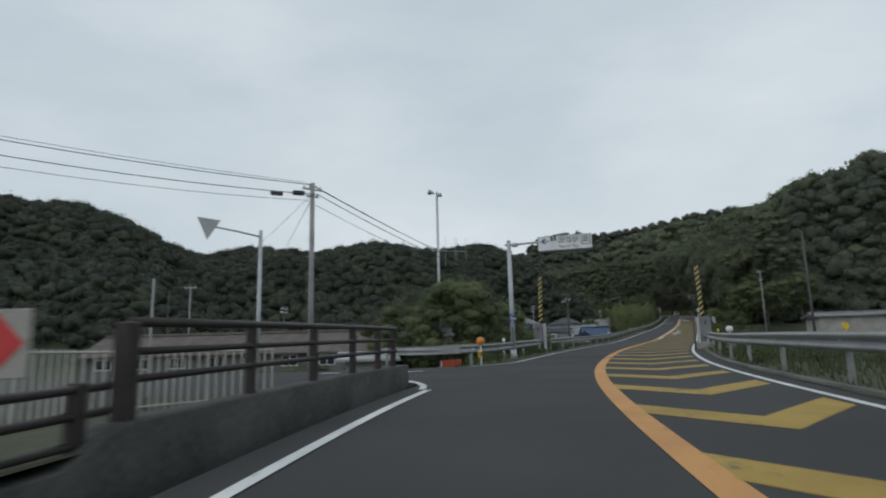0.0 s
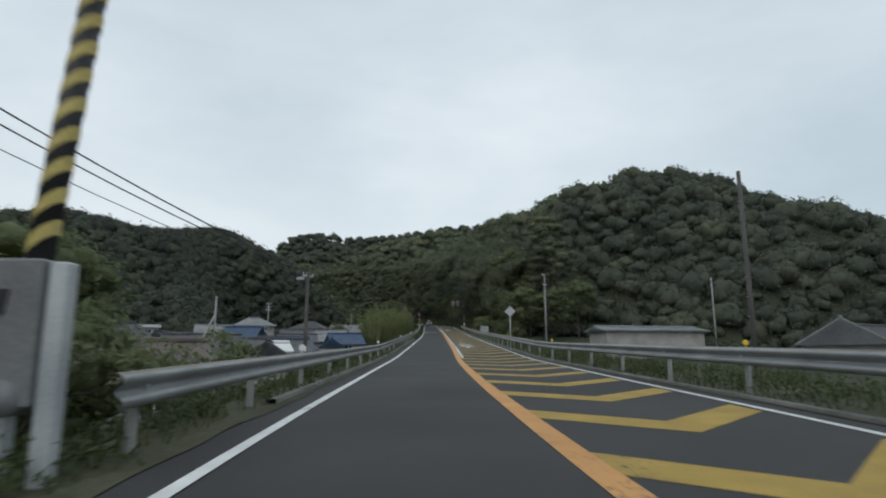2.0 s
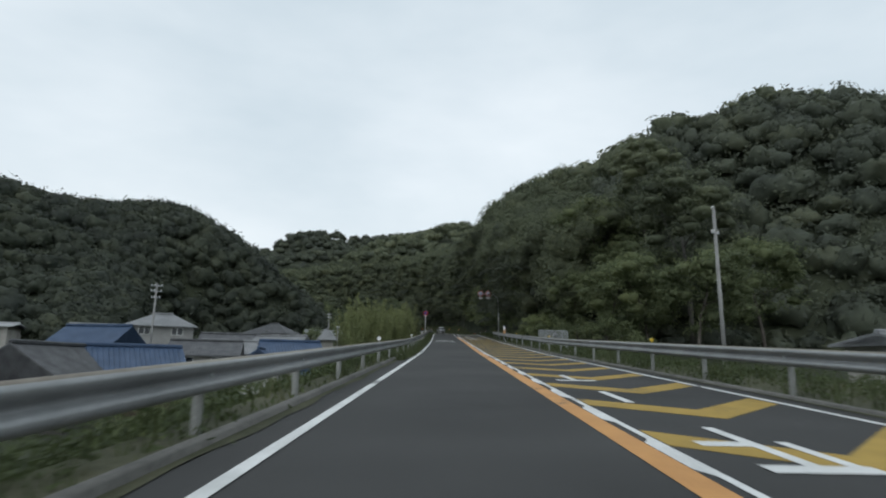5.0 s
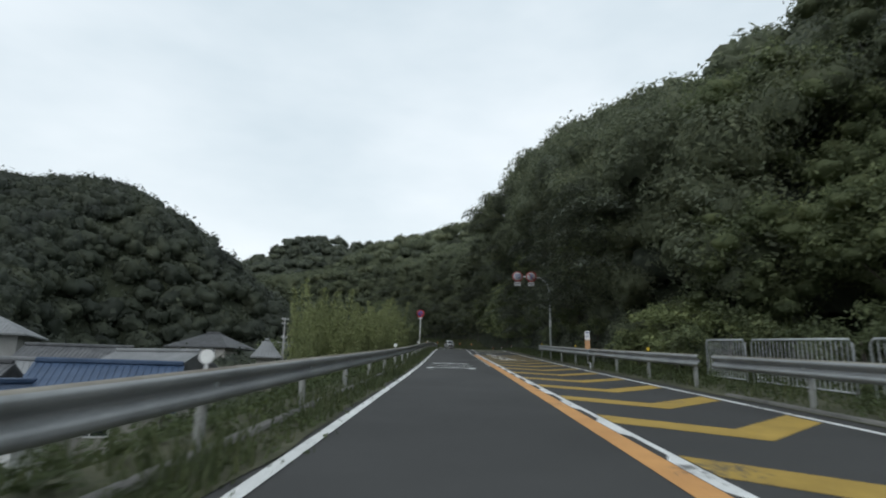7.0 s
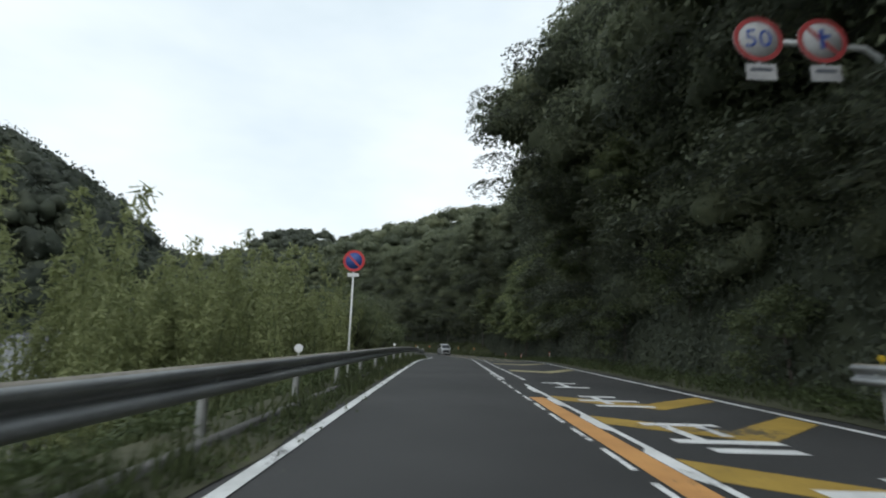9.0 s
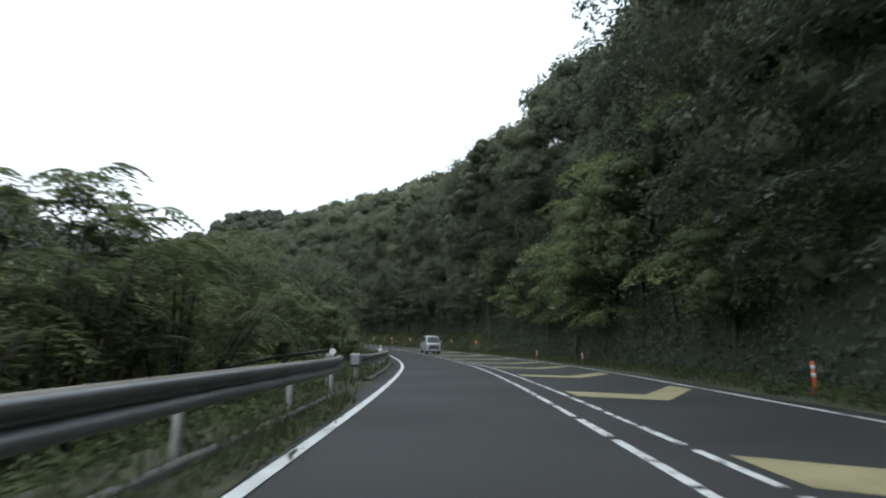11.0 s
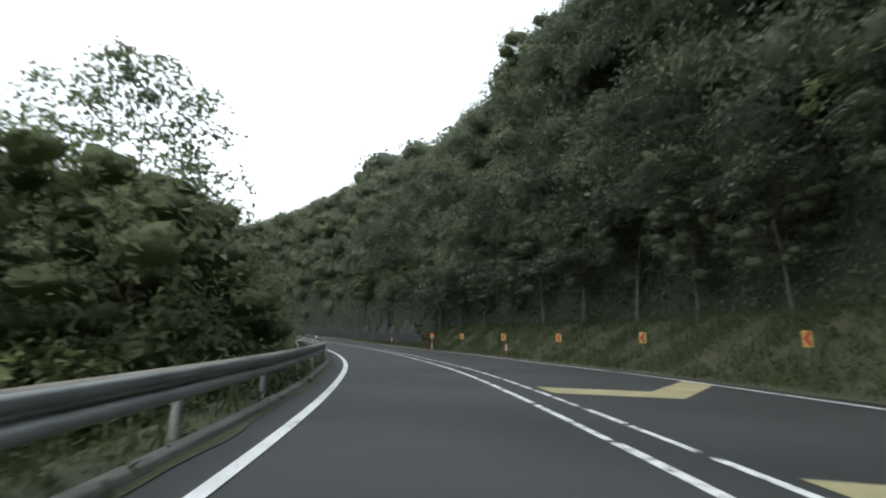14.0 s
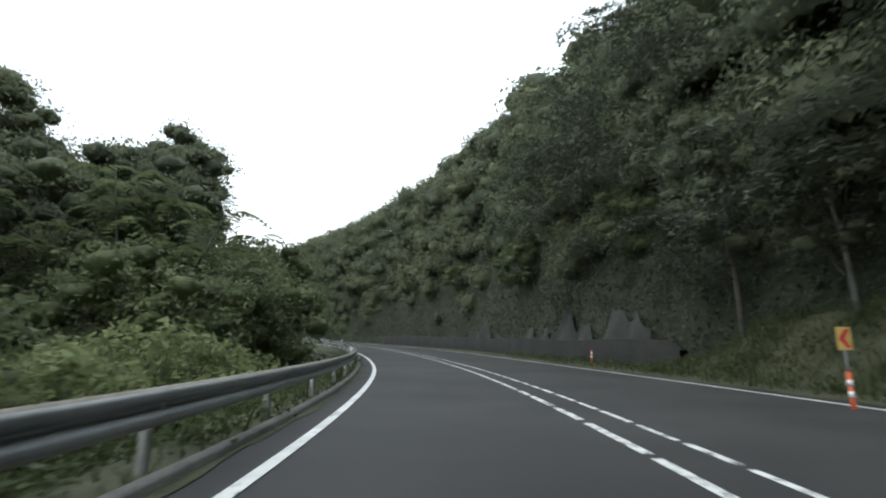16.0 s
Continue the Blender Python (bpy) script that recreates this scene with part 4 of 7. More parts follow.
def weed_strip(name, s0, s1, d0, d1, n, h, zfun, mat, label, leaf=0.10, per=34):
    """Clumps of broad-leaved weeds, uneven in height, in one mesh."""
    r = np.random.default_rng(n + 7)
    out = []
    for s, u in zip(r.uniform(s0, s1, n), r.uniform(0, 1, n)):
        a, b = float(d0(s)), float(d1(s))
        c = on_road(s, a + u * (b - a), zfun(s, u))
        w, t = r.uniform(0.16, 0.48), h * r.uniform(0.4, 1.3)
        way = r.normal(size=(per, 3)) * np.array([0.5, 0.5, 0])
        lift = r.uniform(0.1, 1, per) * np.maximum(0.2, 1 - (way[:, :2] ** 2).sum(1) * 0.6)
        q = c + way * w + np.array([0, 0, 1]) * (lift * t)[:, None]
        out.append(leaves(q, way * 0.5 + np.array([0, 0, 0.9]), leaf, leaf * 0.62, r, 0.45))
    return tagged(new(name, leaf_mesh(name, np.concatenate(out), mat)), label, "weeds", "", "stuff")


def leaf_mesh(name, q, mat):
    v = np.asarray(q).reshape(-1, 3)
    return raw(name, v, np.arange(len(v)).reshape(-1, 3), mat)


fall = lambda s, u: 0.03 - 1.15 * np.clip((u - 0.2) / 0.8, 0, 1)
weed_strip("weeds_left", 26, 206, lambda s: off(LEFT, s) - 0.95, lambda s: off(LEFT, s) - 4.4, 1900, 0.42, fall, M_weed, "leafy green weeds crowding the bank")
weed_strip("weeds_left_bend", 210, 330, lambda s: off(LEFT, s) - 0.9, lambda s: off(LEFT, s) - 4.2, 1200, 0.36, fall, M_weed, "leafy green weeds crowding the bank")
weed_strip("weeds_edge", 110, 204, lambda s: off(LEFT, s) - 0.25, lambda s: off(LEFT, s) - 0.72, 420, 0.10, lambda s, u: 0.02, M_weed, "low weeds between edge line and kerb", 0.07, 22)
weed_strip("weeds_right", 20, 140, lambda s: off(RIGHT, s) + 0.9, lambda s: off(RIGHT, s) + 4.6, 900, 0.40, lambda s, u: 0.03, M_weed, "leafy green weeds on the shoulder")
weed_strip("weeds_right_bend", 140, 330, lambda s: off(RIGHT, s) + 0.9, lambda s: foot_offset(s) + 0.3, 1500, 0.42, lambda s, u: 0.03 + 2.1 * ease(252, 262, s) * (1 - ease(307, 315, s)) * ease(0, 1.0, u), M_weed, "dark leafy weeds at the foot of the bank")


def broadleaf(name, label, seed, h, w, mat, bark, leaf=0.2, clusters=46, per=52, low=0.28, open_=0.0, core=0.0):
    """A tree: tapered trunk, forking limbs, clustered leaves. Built at the origin."""
    r = np.random.default_rng(seed)
    root = thing(name, (0, 0, 0), label, "tree")
    lean = r.normal(size=2) * 0.05 * h
    top = Vector((lean[0], lean[1], h * 0.62))
    k = 0.010 * h + 0.03
    part("trunk", Geo().path([(0, 0, -0.5), (lean[0] * 0.15, lean[1] * 0.15, h * 0.2), (lean[0] * 0.55, lean[1] * 0.4, h * 0.42), top], [k * 1.25, k, k * 0.75, k * 0.45], 9), bark, root, "", True)
    limb, q, lumps = [], [], []
    for i in range(clusters):
        d = unit(r.normal(size=3) + np.array([0, 0, 0.25]))
        rad = r.uniform(0.62, 1.0)
        c = np.array([lean[0] + d[0] * w * 0.5 * rad, lean[1] + d[1] * w * 0.5 * rad, h * (low + 1) / 2 + d[2] * h * (1 - low) / 2 * rad * 0.92])
        if i % 9 == 0:
            base = Vector((lean[0] * 0.6, lean[1] * 0.6, h * r.uniform(0.25, 0.58)))
            end = Vector(c)
            mid = base.lerp(end, 0.5) + Vector((0, 0, -0.04 * h))
            limb.append(Geo().path([base, mid, end], [k * 0.34, k * 0.2, k * 0.06], 6))
        rc = r.uniform(0.14, 0.22) * min(w, h) * (1 - 0.3 * open_)
        way = unit(r.normal(size=(per, 3)) + np.array([0, 0, 0.3]))
        p = c + way * np.array([1, 1, 0.62]) * rc * r.uniform(0.35, 1.04, (per, 1))
        q.append(leaves(p, way * 0.5 + np.array([0, 0, 0.7]), leaf, leaf * 0.55, r, 0.5))
        if core:
            u, f = BALLS[1]
            lumps.append(c + u * np.array([1, 1, 0.66]) * rc * core * r.uniform(0.72, 1.18, (len(u), 1)))
    for g in limb:
        part("limb", g, bark, root, "", True)
    v = np.concatenate(q).reshape(-1, 3)
    net = np.arange(len(v)).reshape(-1, 3)
    for m in lumps:
        net = np.concatenate([net, BALLS[1][1] + len(v)])
        v = np.concatenate([v, m])
    part("crown", raw("crown", v, net, mat, True), mat, root)
    return root


def frond_tree(name, label, seed, h, w, mat):
    """A slender tree with forking stems and layered sprays of feathery compound leaves."""
    r = np.random.default_rng(seed)
    root = thing(name, (0, 0, 0), label, "tree")
    q = []
    for i in range(8):
        a = i * 2 * math.pi / 8 + r.uniform(-0.5, 0.5)
        reach = w * (r.uniform(0.3, 0.52) if i % 3 else r.uniform(0.05, 0.2))
        tip = np.array([math.cos(a) * reach, math.sin(a) * reach, h * (r.uniform(0.68, 0.86) if i % 3 else r.uniform(0.88, 1.0))])
        pts = [np.array(p) for p in ((0.05 * math.cos(a), 0.05 * math.sin(a), -0.4), (tip[0] * 0.15, tip[1] * 0.15, tip[2] * 0.35), (tip[0] * 0.6, tip[1] * 0.6, tip[2] * 0.72), tip)]
        part("stem", Geo().path(pts, [0.055, 0.05, 0.035, 0.012], 6), M_bark, root, "", True)
        for j in range(11):
            u = r.uniform(0.25, 1.0)
            hub = pts[2] + (pts[3] - pts[2]) * u + np.array([*(r.normal(size=2) * 0.42), r.normal() * 0.24])
            for m in range(6):
                b, L, lift = r.uniform(0, 2 * math.pi), r.uniform(0.4, 0.75), r.uniform(-0.15, 0.35)
                out = np.array([math.cos(b), math.sin(b), 0.0])
                side = np.array([-math.sin(b), math.cos(b), 0.0])
                for k in np.linspace(0.15, 1.0, 7):
                    p = hub + out * L * k + np.array([0, 0, lift * k - 0.4 * k * k])
                    for sg in (-1, 1):
                        e = p + side * sg * 0.17 * (1.15 - 0.5 * k) + out * 0.05 - np.array([0, 0, 0.04])
                        q.append([p + out * 0.045, e, p - out * 0.045])
    part("crown", leaf_mesh("crown", q, mat), mat, root)
    return root


def bamboo(name, label, seed, h, n, mat):
    r = np.random.default_rng(seed)
    root = thing(name, (0, 0, 0), label, "bamboo")
    q = []
    for i in range(n):
        bx, by = r.normal(size=2) * 0.8
        a, hh = r.uniform(0, 2 * math.pi), h * r.uniform(0.72, 1.0)
        bend = hh * r.uniform(0.06, 0.2)
        pts = [Vector((bx + math.cos(a) * bend * u**2.4, by + math.sin(a) * bend * u**2.4, hh * u - 0.35 * bend * u**4)) for u in np.linspace(0, 1, 7)]
        part("culm", Geo().path([(bx, by, -0.6)] + pts[1:], [0.035, 0.034, 0.032, 0.028, 0.022, 0.015, 0.006], 6), M_culm, root, "", True)
        for u in np.linspace(0.32, 1.0, 15):
            c = np.array([bx + math.cos(a) * bend * u**2.4, by + math.sin(a) * bend * u**2.4, hh * u - 0.35 * bend * u**4])
            rc = 0.22 + 0.62 * (1 - u) ** 0.6
            m = 21
            way = unit(r.normal(size=(m, 3)))
            p = c + way * rc * r.uniform(0.2, 1.05, (m, 1))
            q.append(leaves(p, way + np.array([0, 0, 0.5]), 0.26, 0.075, r, 0.9))
    part("foliage", leaf_mesh("foliage", np.concatenate(q), mat), mat, root)
    return root


M_culm = grain("bamboo_culm", (0.09, 0.12, 0.045), (0.17, 0.19, 0.08), 3, 30, 0.5)


def plant(proto, x, y, scale=1.0, turn=0.0, dz=0.0, used=set()):
    """Stands a copy of a plant on the ground; the first call moves the original itself."""
    z = float(ground_z(np.array([float(x)]), np.array([float(y)]))[0]) + dz
    m = pose(x, y, z, 0, 0, turn) @ Matrix.Scale(scale, 4)
    if proto.name in used:
        return copy_thing(proto, m @ Matrix.Scale(1 / proto.scale.x, 4))
    used.add(proto.name)
    proto.matrix_basis = m
    return proto


oak = broadleaf("broadleaf_tree", "leafy dark green broadleaf tree on the bank", 3, 9.0, 7.0, M_leaf, M_bark, 0.23, 48, 170, core=0.42)
oak2 = broadleaf("broadleaf_tree", "spreading green broadleaf tree on the bank", 8, 8.0, 8.0, M_leaf, M_bark, 0.23, 52, 170, 0.2, core=0.42)
tall = broadleaf("forest_tree", "tall evergreen forest tree with dense dark crown", 12, 15.0, 8.0, M_slope, M_birch, 0.24, 60, 150, 0.30, core=0.45)
airy = broadleaf("open_crowned_tree", "thin airy tree with sky showing through its crown", 21, 9.5, 4.7, M_leaf, M_bark, 0.17, 60, 62, 0.40, 1.0)
feather = frond_tree("feather_leaved_tree", "slender tree with feathery compound leaves", 31, 6.5, 5.0, M_leaf)
high = broadleaf("high_crowned_tree", "tall tree with a high spreading crown", 17, 15.0, 9.5, M_slope, M_bark, 0.24, 90, 170, 0.57)
shrub = broadleaf("shrub", "bushy green roadside shrub", 41, 2.6, 3.4, M_leaf, M_bark, 0.15, 30, 90, 0.02)
bright = broadleaf("shrub", "fresh green leafy shrub behind the guardrail", 43, 2.6, 3.4, M_lightleaf, M_bark, 0.15, 30, 90, 0.02)
dusky = broadleaf("broadleaf_tree", "dense dark green tree beside the pole", 61, 7.6, 7.4, M_leaf, M_bark, 0.17, 90, 200, 0.06, core=0.45)
slim = broadleaf("slim_tree", "slim dense dark tree behind the guardrail", 64, 12.5, 5.4, M_slope, M_bark, 0.18, 96, 210, 0.12, core=0.48)
cane = bamboo("bamboo_clump", "clump of pale green arching bamboo", 51, 8.0, 7, M_bamboo)
cane2 = bamboo("bamboo_clump", "clump of pale green arching bamboo", 52, 7.0, 8, M_bamboo)

# beside the loudspeaker pole
for x, y, k, a, pr in ((0.9, 37.3, 0.88, 10, dusky), (-2.0, 42.5, 0.46, 70, high), (4.0, 42.5, 0.62, 120, dusky), (-3.0, 40.0, 0.76, 200, dusky), (1.6, 37.6, 1.15, 30, shrub), (-2.6, 38.8, 0.9, 80, shrub), (5.0, 41.0, 1.1, 140, shrub), (7.6, 46.5, 0.9, 60, shrub), (-8.6, 36.5, 0.9, 20, shrub), (-10.5, 33.5, 0.7, 75, shrub), (-7.0, 27.5, 0.6, 75, shrub), (-4.4, 27.0, 0.48, 15, shrub), (-5.7, 27.6, 0.52, 130, shrub), (-2.9, 27.3, 0.4, 200, shrub)):
    plant(pr, x, y, k, a)
# bamboo and the trees behind it
rb = np.random.default_rng(77)
for i in range(30):
    s = rb.uniform(170, 206)
    d = -rb.uniform(6.0 if s < 192 else 8.5, 9.5 + 5.0 * (s - 170) / 36)
    x, y, _ = on_road(s, d)
    plant(cane if i % 2 else cane2, x, y, rb.uniform(0.85, 1.15), rb.uniform(0, 360))
for i in range(26):
    s = rb.uniform(169, 196)
    x, y, _ = on_road(s, -rb.uniform(8.5, 10.6 + 0.34 * (s - 168)))
    plant(cane if i % 2 else cane2, x, y, rb.uniform(0.85, 1.5), rb.uniform(0, 360))
for i in range(18):
    s, d = rb.uniform(203, 224), -rb.uniform(9.0, 15.0)
    x, y, _ = on_road(s, d)
    plant(cane if i % 2 else cane2, x, y, rb.uniform(1.0, 1.2), rb.uniform(0, 360))
# left bank along the climb
for s, d, k, pr in ((204.2, -7.7, 1.3, feather), (201.6, -8.6, 1.3, feather), (208.2, -7.2, 1.12, feather), (206.2, -9.4, 1.2, feather), (214, -8.8, 2.0, bright), (217.5, -9.2, 2.2, bright), (218, -6.2, 1.1, shrub), (222.5, -7.6, 0.75, oak2), (226, -9.0, 1.15, feather),
                    (231, -7.6, 0.95, oak), (236, -6.4, 1.2, shrub), (239, -9.5, 1.1, oak2), (247, -6.8, 1.2, shrub), (252, -8.5, 0.6, oak), (256, -6.6, 1.3, shrub),
                    (246, -13, 0.84, tall), (245.2, -9.0, 0.86, high), (246.5, -13.8, 0.85, high), (244.6, -8.6, 1.62, feather), (246.5, -13.0, 1.7, feather), (243.5, -12, 1.7, feather), (266, -15, 0.72, tall), (250, -19, 1.0, tall),
                    (264.6, -5.2, 0.94, airy), (263.5, -7.0, 0.85, oak), (267.5, -6.4, 0.8, oak2), (271.5, -6.4, 0.75, oak), (279, -11.5, 1.2, oak2), (281.3, -7.4, 0.85, oak), (280.6, -8.3, 0.95, slim), (274, -11.5, 1.2, oak), (219, -10.6, 1.62, feather), (223.5, -11.2, 1.72, feather), (214.5, -9.6, 1.3, feather), (264, -8.0, 0.82, oak2), (268, -9.0, 0.9, oak), (272, -7.2, 1.4, shrub), (275, -8.8, 0.8, oak2), (282.3, -8.4, 1.02, oak2), (285.0, -7.5, 0.92, slim), (286.6, -9.2, 0.78, slim), (283, -16, 0.82, tall), (289, -17, 0.8, tall), (287, -7.0, 1.3, shrub),
                    (294, -8.5, 0.8, oak), (299.5, -7.0, 1.9, shrub), (302, -10.6, 0.9, oak2), (309, -7.6, 0.85, oak), (312, -6.6, 1.2, shrub), (315, -11.8, 1.95, feather), (318, -8.2, 1.0, oak), (322, -14.5, 1.1, tall), (323, -9.5, 1.25, oak2),
                    (329, -15.5, 1.1, tall), (329, -10.5, 1.35, oak), (335, -11, 1.4, oak2), (336, -7, 1.3, shrub), (337, -16, 1.1, tall), (341, -9.0, 1.4, oak2), (308, -18.5, 1.0, tall), (314, -20, 1.06, tall), (319.5, -18, 1.05, tall), (325, -23, 1.12, tall), (304, -17.5, 0.9, tall)):
    x, y, _ = on_road(s, d)
    plant(pr, x, y, k, s * 37 % 360)
for s, d, k in ((147.0, 10.3, 1.5), (145.2, 11.4, 1.25), (149.4, 9.6, 1.0), (243, -5.3, 1.15), (246.5, -5.7, 1.25), (250, -5.3, 1.2), (253.5, -5.8, 1.4), (258, -5.6, 1.3), (262, -5.6, 1.2), (251, -7.6, 1.7), (255.5, -7.8, 1.9), (259.5, -8.3, 2.0), (264, -8.6, 1.9), (298, -5.8, 1.2), (303, -6.2, 1.5), (307.5, -6.4, 1.4)):
    x, y, _ = on_road(s, d)
    plant(bright, x, y, k, s * 41 % 360)
# a thin tree standing clear above the others
x, y, z = on_road(234.5, -12.3)
plant(airy, x, y, (z + 9.6 - float(ground_z(np.array([x]), np.array([y]))[0])) / 9.5, 150)
# tall trees on the steep right bank, leaning their crowns over the road
for s, d, k in ((243, 14.2, 1.25), (262, 14.2, 1.2), (269, 13.6, 1.18), (276, 14.4, 1.1), (296, 15.0, 1.0)):
    x, y, _ = on_road(s, d)
    plant(tall, x, y, k, s * 53 % 360, -0.6)
# lighter trees growing out from the foot of the bank
for s, d, k, pr in ((213, 10.6, 0.75, oak2), (218.5, 11.2, 0.95, oak), (224, 11.9, 1.0, oak2), (230, 12.4, 0.85, oak), (237.5, 12.5, 1.1, oak), (245, 13.2, 0.9, oak2), (254, 13.4, 0.9, oak), (318, 12.4, 0.7, oak2), (336, 12.2, 0.6, oak2), (352, 12.2, 0.7, oak), (160, 10.2, 0.6, oak2), (181, 10.0, 0.65, oak), (199, 10.4, 0.7, oak2)):
    x, y, _ = on_road(s, d)
    plant(pr, x, y, k, s * 29 % 360)
for s, d, k, pr in ((126, 18, 1.0, oak), (133, 17, 1.1, oak2), (139, 15.5, 1.0, oak), (143, 20, 1.3, oak2), (146, 14.0, 0.9, oak), (150, 17, 1.2, oak2), (136, 22, 1.2, tall), (147, 22, 1.1, tall), (128, 24, 1.1, oak)):
    x, y, _ = on_road(s, d)
    plant(pr, x, y, k, s * 29 % 360)
# slender trunks along the top of the grassy bank
for s in np.arange(259, 313, 5.1):
    x, y, _ = on_road(s, foot_offset(s) - 0.3)
    plant(tall, x, y, 0.52 + 0.10 * math.sin(s), s * 91 % 360, 1.7)
for s, d, k in ((150, 9.5, 1.0), (156, 9.0, 0.9), (163, 9.4, 1.0), (171, 9.2, 1.0), (178, 9.6, 1.1), (186, 9.4, 1.2), (193, 9.8, 1.1), (200, 10.0, 1.2), (207, 10.4, 1.2), (215, 11.4, 1.2), (223, 12.2, 1.2), (230, 13.0, 1.2), (238, 13.6, 1.2), (246, 14.0, 1.2), (144, 13, 1.3), (138, 15, 1.3), (132, 14.5, 1.1), (126, 13.5, 1.0), (118, 14, 1.0), (102, 13, 0.9), (90, 14.5, 0.8), (70, 14, 0.8), (143.5, 11.0, 1.35), (131, 13.0, 1.3), (137, 12.0, 1.2), (46, 17, 1.0), (50, 19, 1.1), (40, 18, 0.9), (30, 17, 0.8)):
    x, y, _ = on_road(s, d)
    plant(shrub, x, y, k, s * 71 % 360)

for s in 24.5 + 3.54 * np.arange(-11, 41):
    tagged(new("hatch_bar", chevron(s, off(CEN, s) + (0.52 if s > 66 else 0.28), off(RIGHT, s) - 0.15, M_yellow, 1.4, 2.0, 1.0)), "yellow painted hatch bar on asphalt", "road marking", "hatching", "structure")
for s in 195.9 + 8.47 * np.arange(-2, 9):
    tagged(new("hatch_bar", chevron(s, off(CEN, s) + 0.95, off(RIGHT, s) - 0.2, M_pale, 0.9, 3.3, 1.4)), "worn pale yellow painted hatch bar", "road marking", "hatching", "structure")

# ---- roadside things: rails, gates, signs ----
W_FACE = [(-0.004, 0.748), (0.022, 0.745), (0.055, 0.727), (0.082, 0.700), (0.089, 0.676), (0.080, 0.650), (0.052, 0.622), (0.018, 0.597), (0.004, 0.575),
          (0.018, 0.553), (0.052, 0.528), (0.080, 0.500), (0.089, 0.474), (0.082, 0.450), (0.055, 0.423), (0.022, 0.405), (-0.004, 0.402)]


def beam_mesh(line, side, lift=0.0, proud=0.0):
    """A corrugated plate along a line of (s, d), its upper edge stained; side +1 faces right, -1 faces left."""
    v, f, stained = [], [], []
    n, m = len(W_FACE), len(line)
    for back in (0, 1):
        for s, d in line:
            v += [tuple(on_road(s, d + side * (o + proud - 0.007 * back), z + lift)) for o, z in W_FACE]
    for back in (0, 1):
        for j in range(m - 1):
            for i in range(n - 1):
                k = (back * m + j) * n + i
                f.append((k, k + 1, k + n + 1, k + n))
                stained.append(i < 2)
    for j in range(m - 1):
        for i in (0, n - 1):
            k = j * n + i
            f.append((k, k + n, k + n + m * n, k + m * n))
            stained.append(True)
    me = bpy.data.meshes.new("beam")
    me.from_pydata(v, [], f)
    me.materials.append(M_beam)
    me.materials.append(M_lip)
    me.polygons.foreach_set("material_index", np.array(stained, np.int32))
    me.shade_smooth()
    return me


POST = Geo().tube((0, 0, -0.9), (0, 0, 0.70), 0.057, n=10).add([], []).mesh("post", M_post, True)
BRACKET = Geo().box((0, 0, 0.575), (0.07, 0.16, 0.09)).mesh("bracket", M_galv)
DISC = Geo().tube((0, 0.012, 0.86), (0, -0.02, 0.86), 0.075, n=16).tube((0, 0, 0.68), (0, 0, 0.80), 0.016, n=6).mesh("delineator", M_whitep)
DISCY = Geo().tube((0, 0.012, 0.84), (0, -0.02, 0.84), 0.055, n=16).tube((0, 0, 0.68), (0, 0, 0.80), 0.016, n=6).mesh("delineator", M_yel)


def guardrail(label, line, side, every=4.0, disc=None, disc_step=5, first=2, lift=0.07):
    line = np.array(line, float)
    arc = np.r_[0, np.cumsum(np.hypot(np.diff(line[:, 0]), np.diff(line[:, 1])))]
    fine = np.arange(0, arc[-1], 1.0)
    fine = np.r_[fine, arc[-1]]
    ss, dd = np.interp(fine, arc, line[:, 0]), np.interp(fine, arc, line[:, 1])
    root = thing("guardrail", tuple(on_road(ss[0], dd[0], 0)), label, "guardrail")
    plates = max(1, round(arc[-1] / 4.0))
    for k in range(plates):
        a, b = arc[-1] * k / plates, min(arc[-1], arc[-1] * (k + 1) / plates + 0.12)
        q = np.linspace(a, b, 7)
        part("beam", beam_mesh(np.stack([np.interp(q, fine, ss), np.interp(q, fine, dd)], 1), side, lift, 0.004 * (k % 2)), M_beam, root, "", True, True)
    for k, a in enumerate(np.arange(0.6, arc[-1], every)):
        s, d = np.interp(a, arc, line[:, 0]), np.interp(a, arc, line[:, 1])
        m = pose(*on_road(s, d - side * 0.10, lift), 0, 0, heading(s))
        inv = root.matrix_basis.inverted()
        p = new("post", POST)
        p.parent, p.matrix_basis = root, inv @ m
        b = new("bracket", BRACKET)
        b.parent = p
        b.matrix_basis = pose(side * 0.05, 0, 0, 0, 0, 90)
        if disc is not None and k % disc_step == first:
            q = new("delineator", disc)
            q.parent = p
    return root


rl = lambda a, b: [(s, off(LEFT, s) - 0.89) for s in np.arange(a, b + 0.1, 2.0)]
rr = lambda a, b: [(s, off(RIGHT, s) + 0.80) for s in np.arange(a, b + 0.1, 2.0)]
guardrail("galvanised corrugated guardrail beside the junction", [(23.4, -7.6), (22.5, -5.4), (22.3, -3.9), (22.9, -3.05), (24.4, -2.78)] + rl(26, 35), 1, 4.0, DISC, 3, 2)
guardrail("long galvanised corrugated guardrail along the bank", rl(37, 206) + [(208, -2.75), (209.6, -3.3)], 1, 4.0, DISC, 5, 2)
guardrail("weathered corrugated guardrail round the bend", [(210.5, -2.68)] + rl(212, 425), 1, 4.0, DISC, 6, 2, 0.03)
guardrail("weathered corrugated guardrail on the outer edge", rr(-45, 33.5), -1, 4.0, DISCY, 4, 2, 0.20)
guardrail("weathered corrugated guardrail on the outer edge", rr(38.5, 134.5) + [(135.0, off(RIGHT, 135.0) + 0.80)], -1, 4.0, DISCY, 5, 1, 0.20)
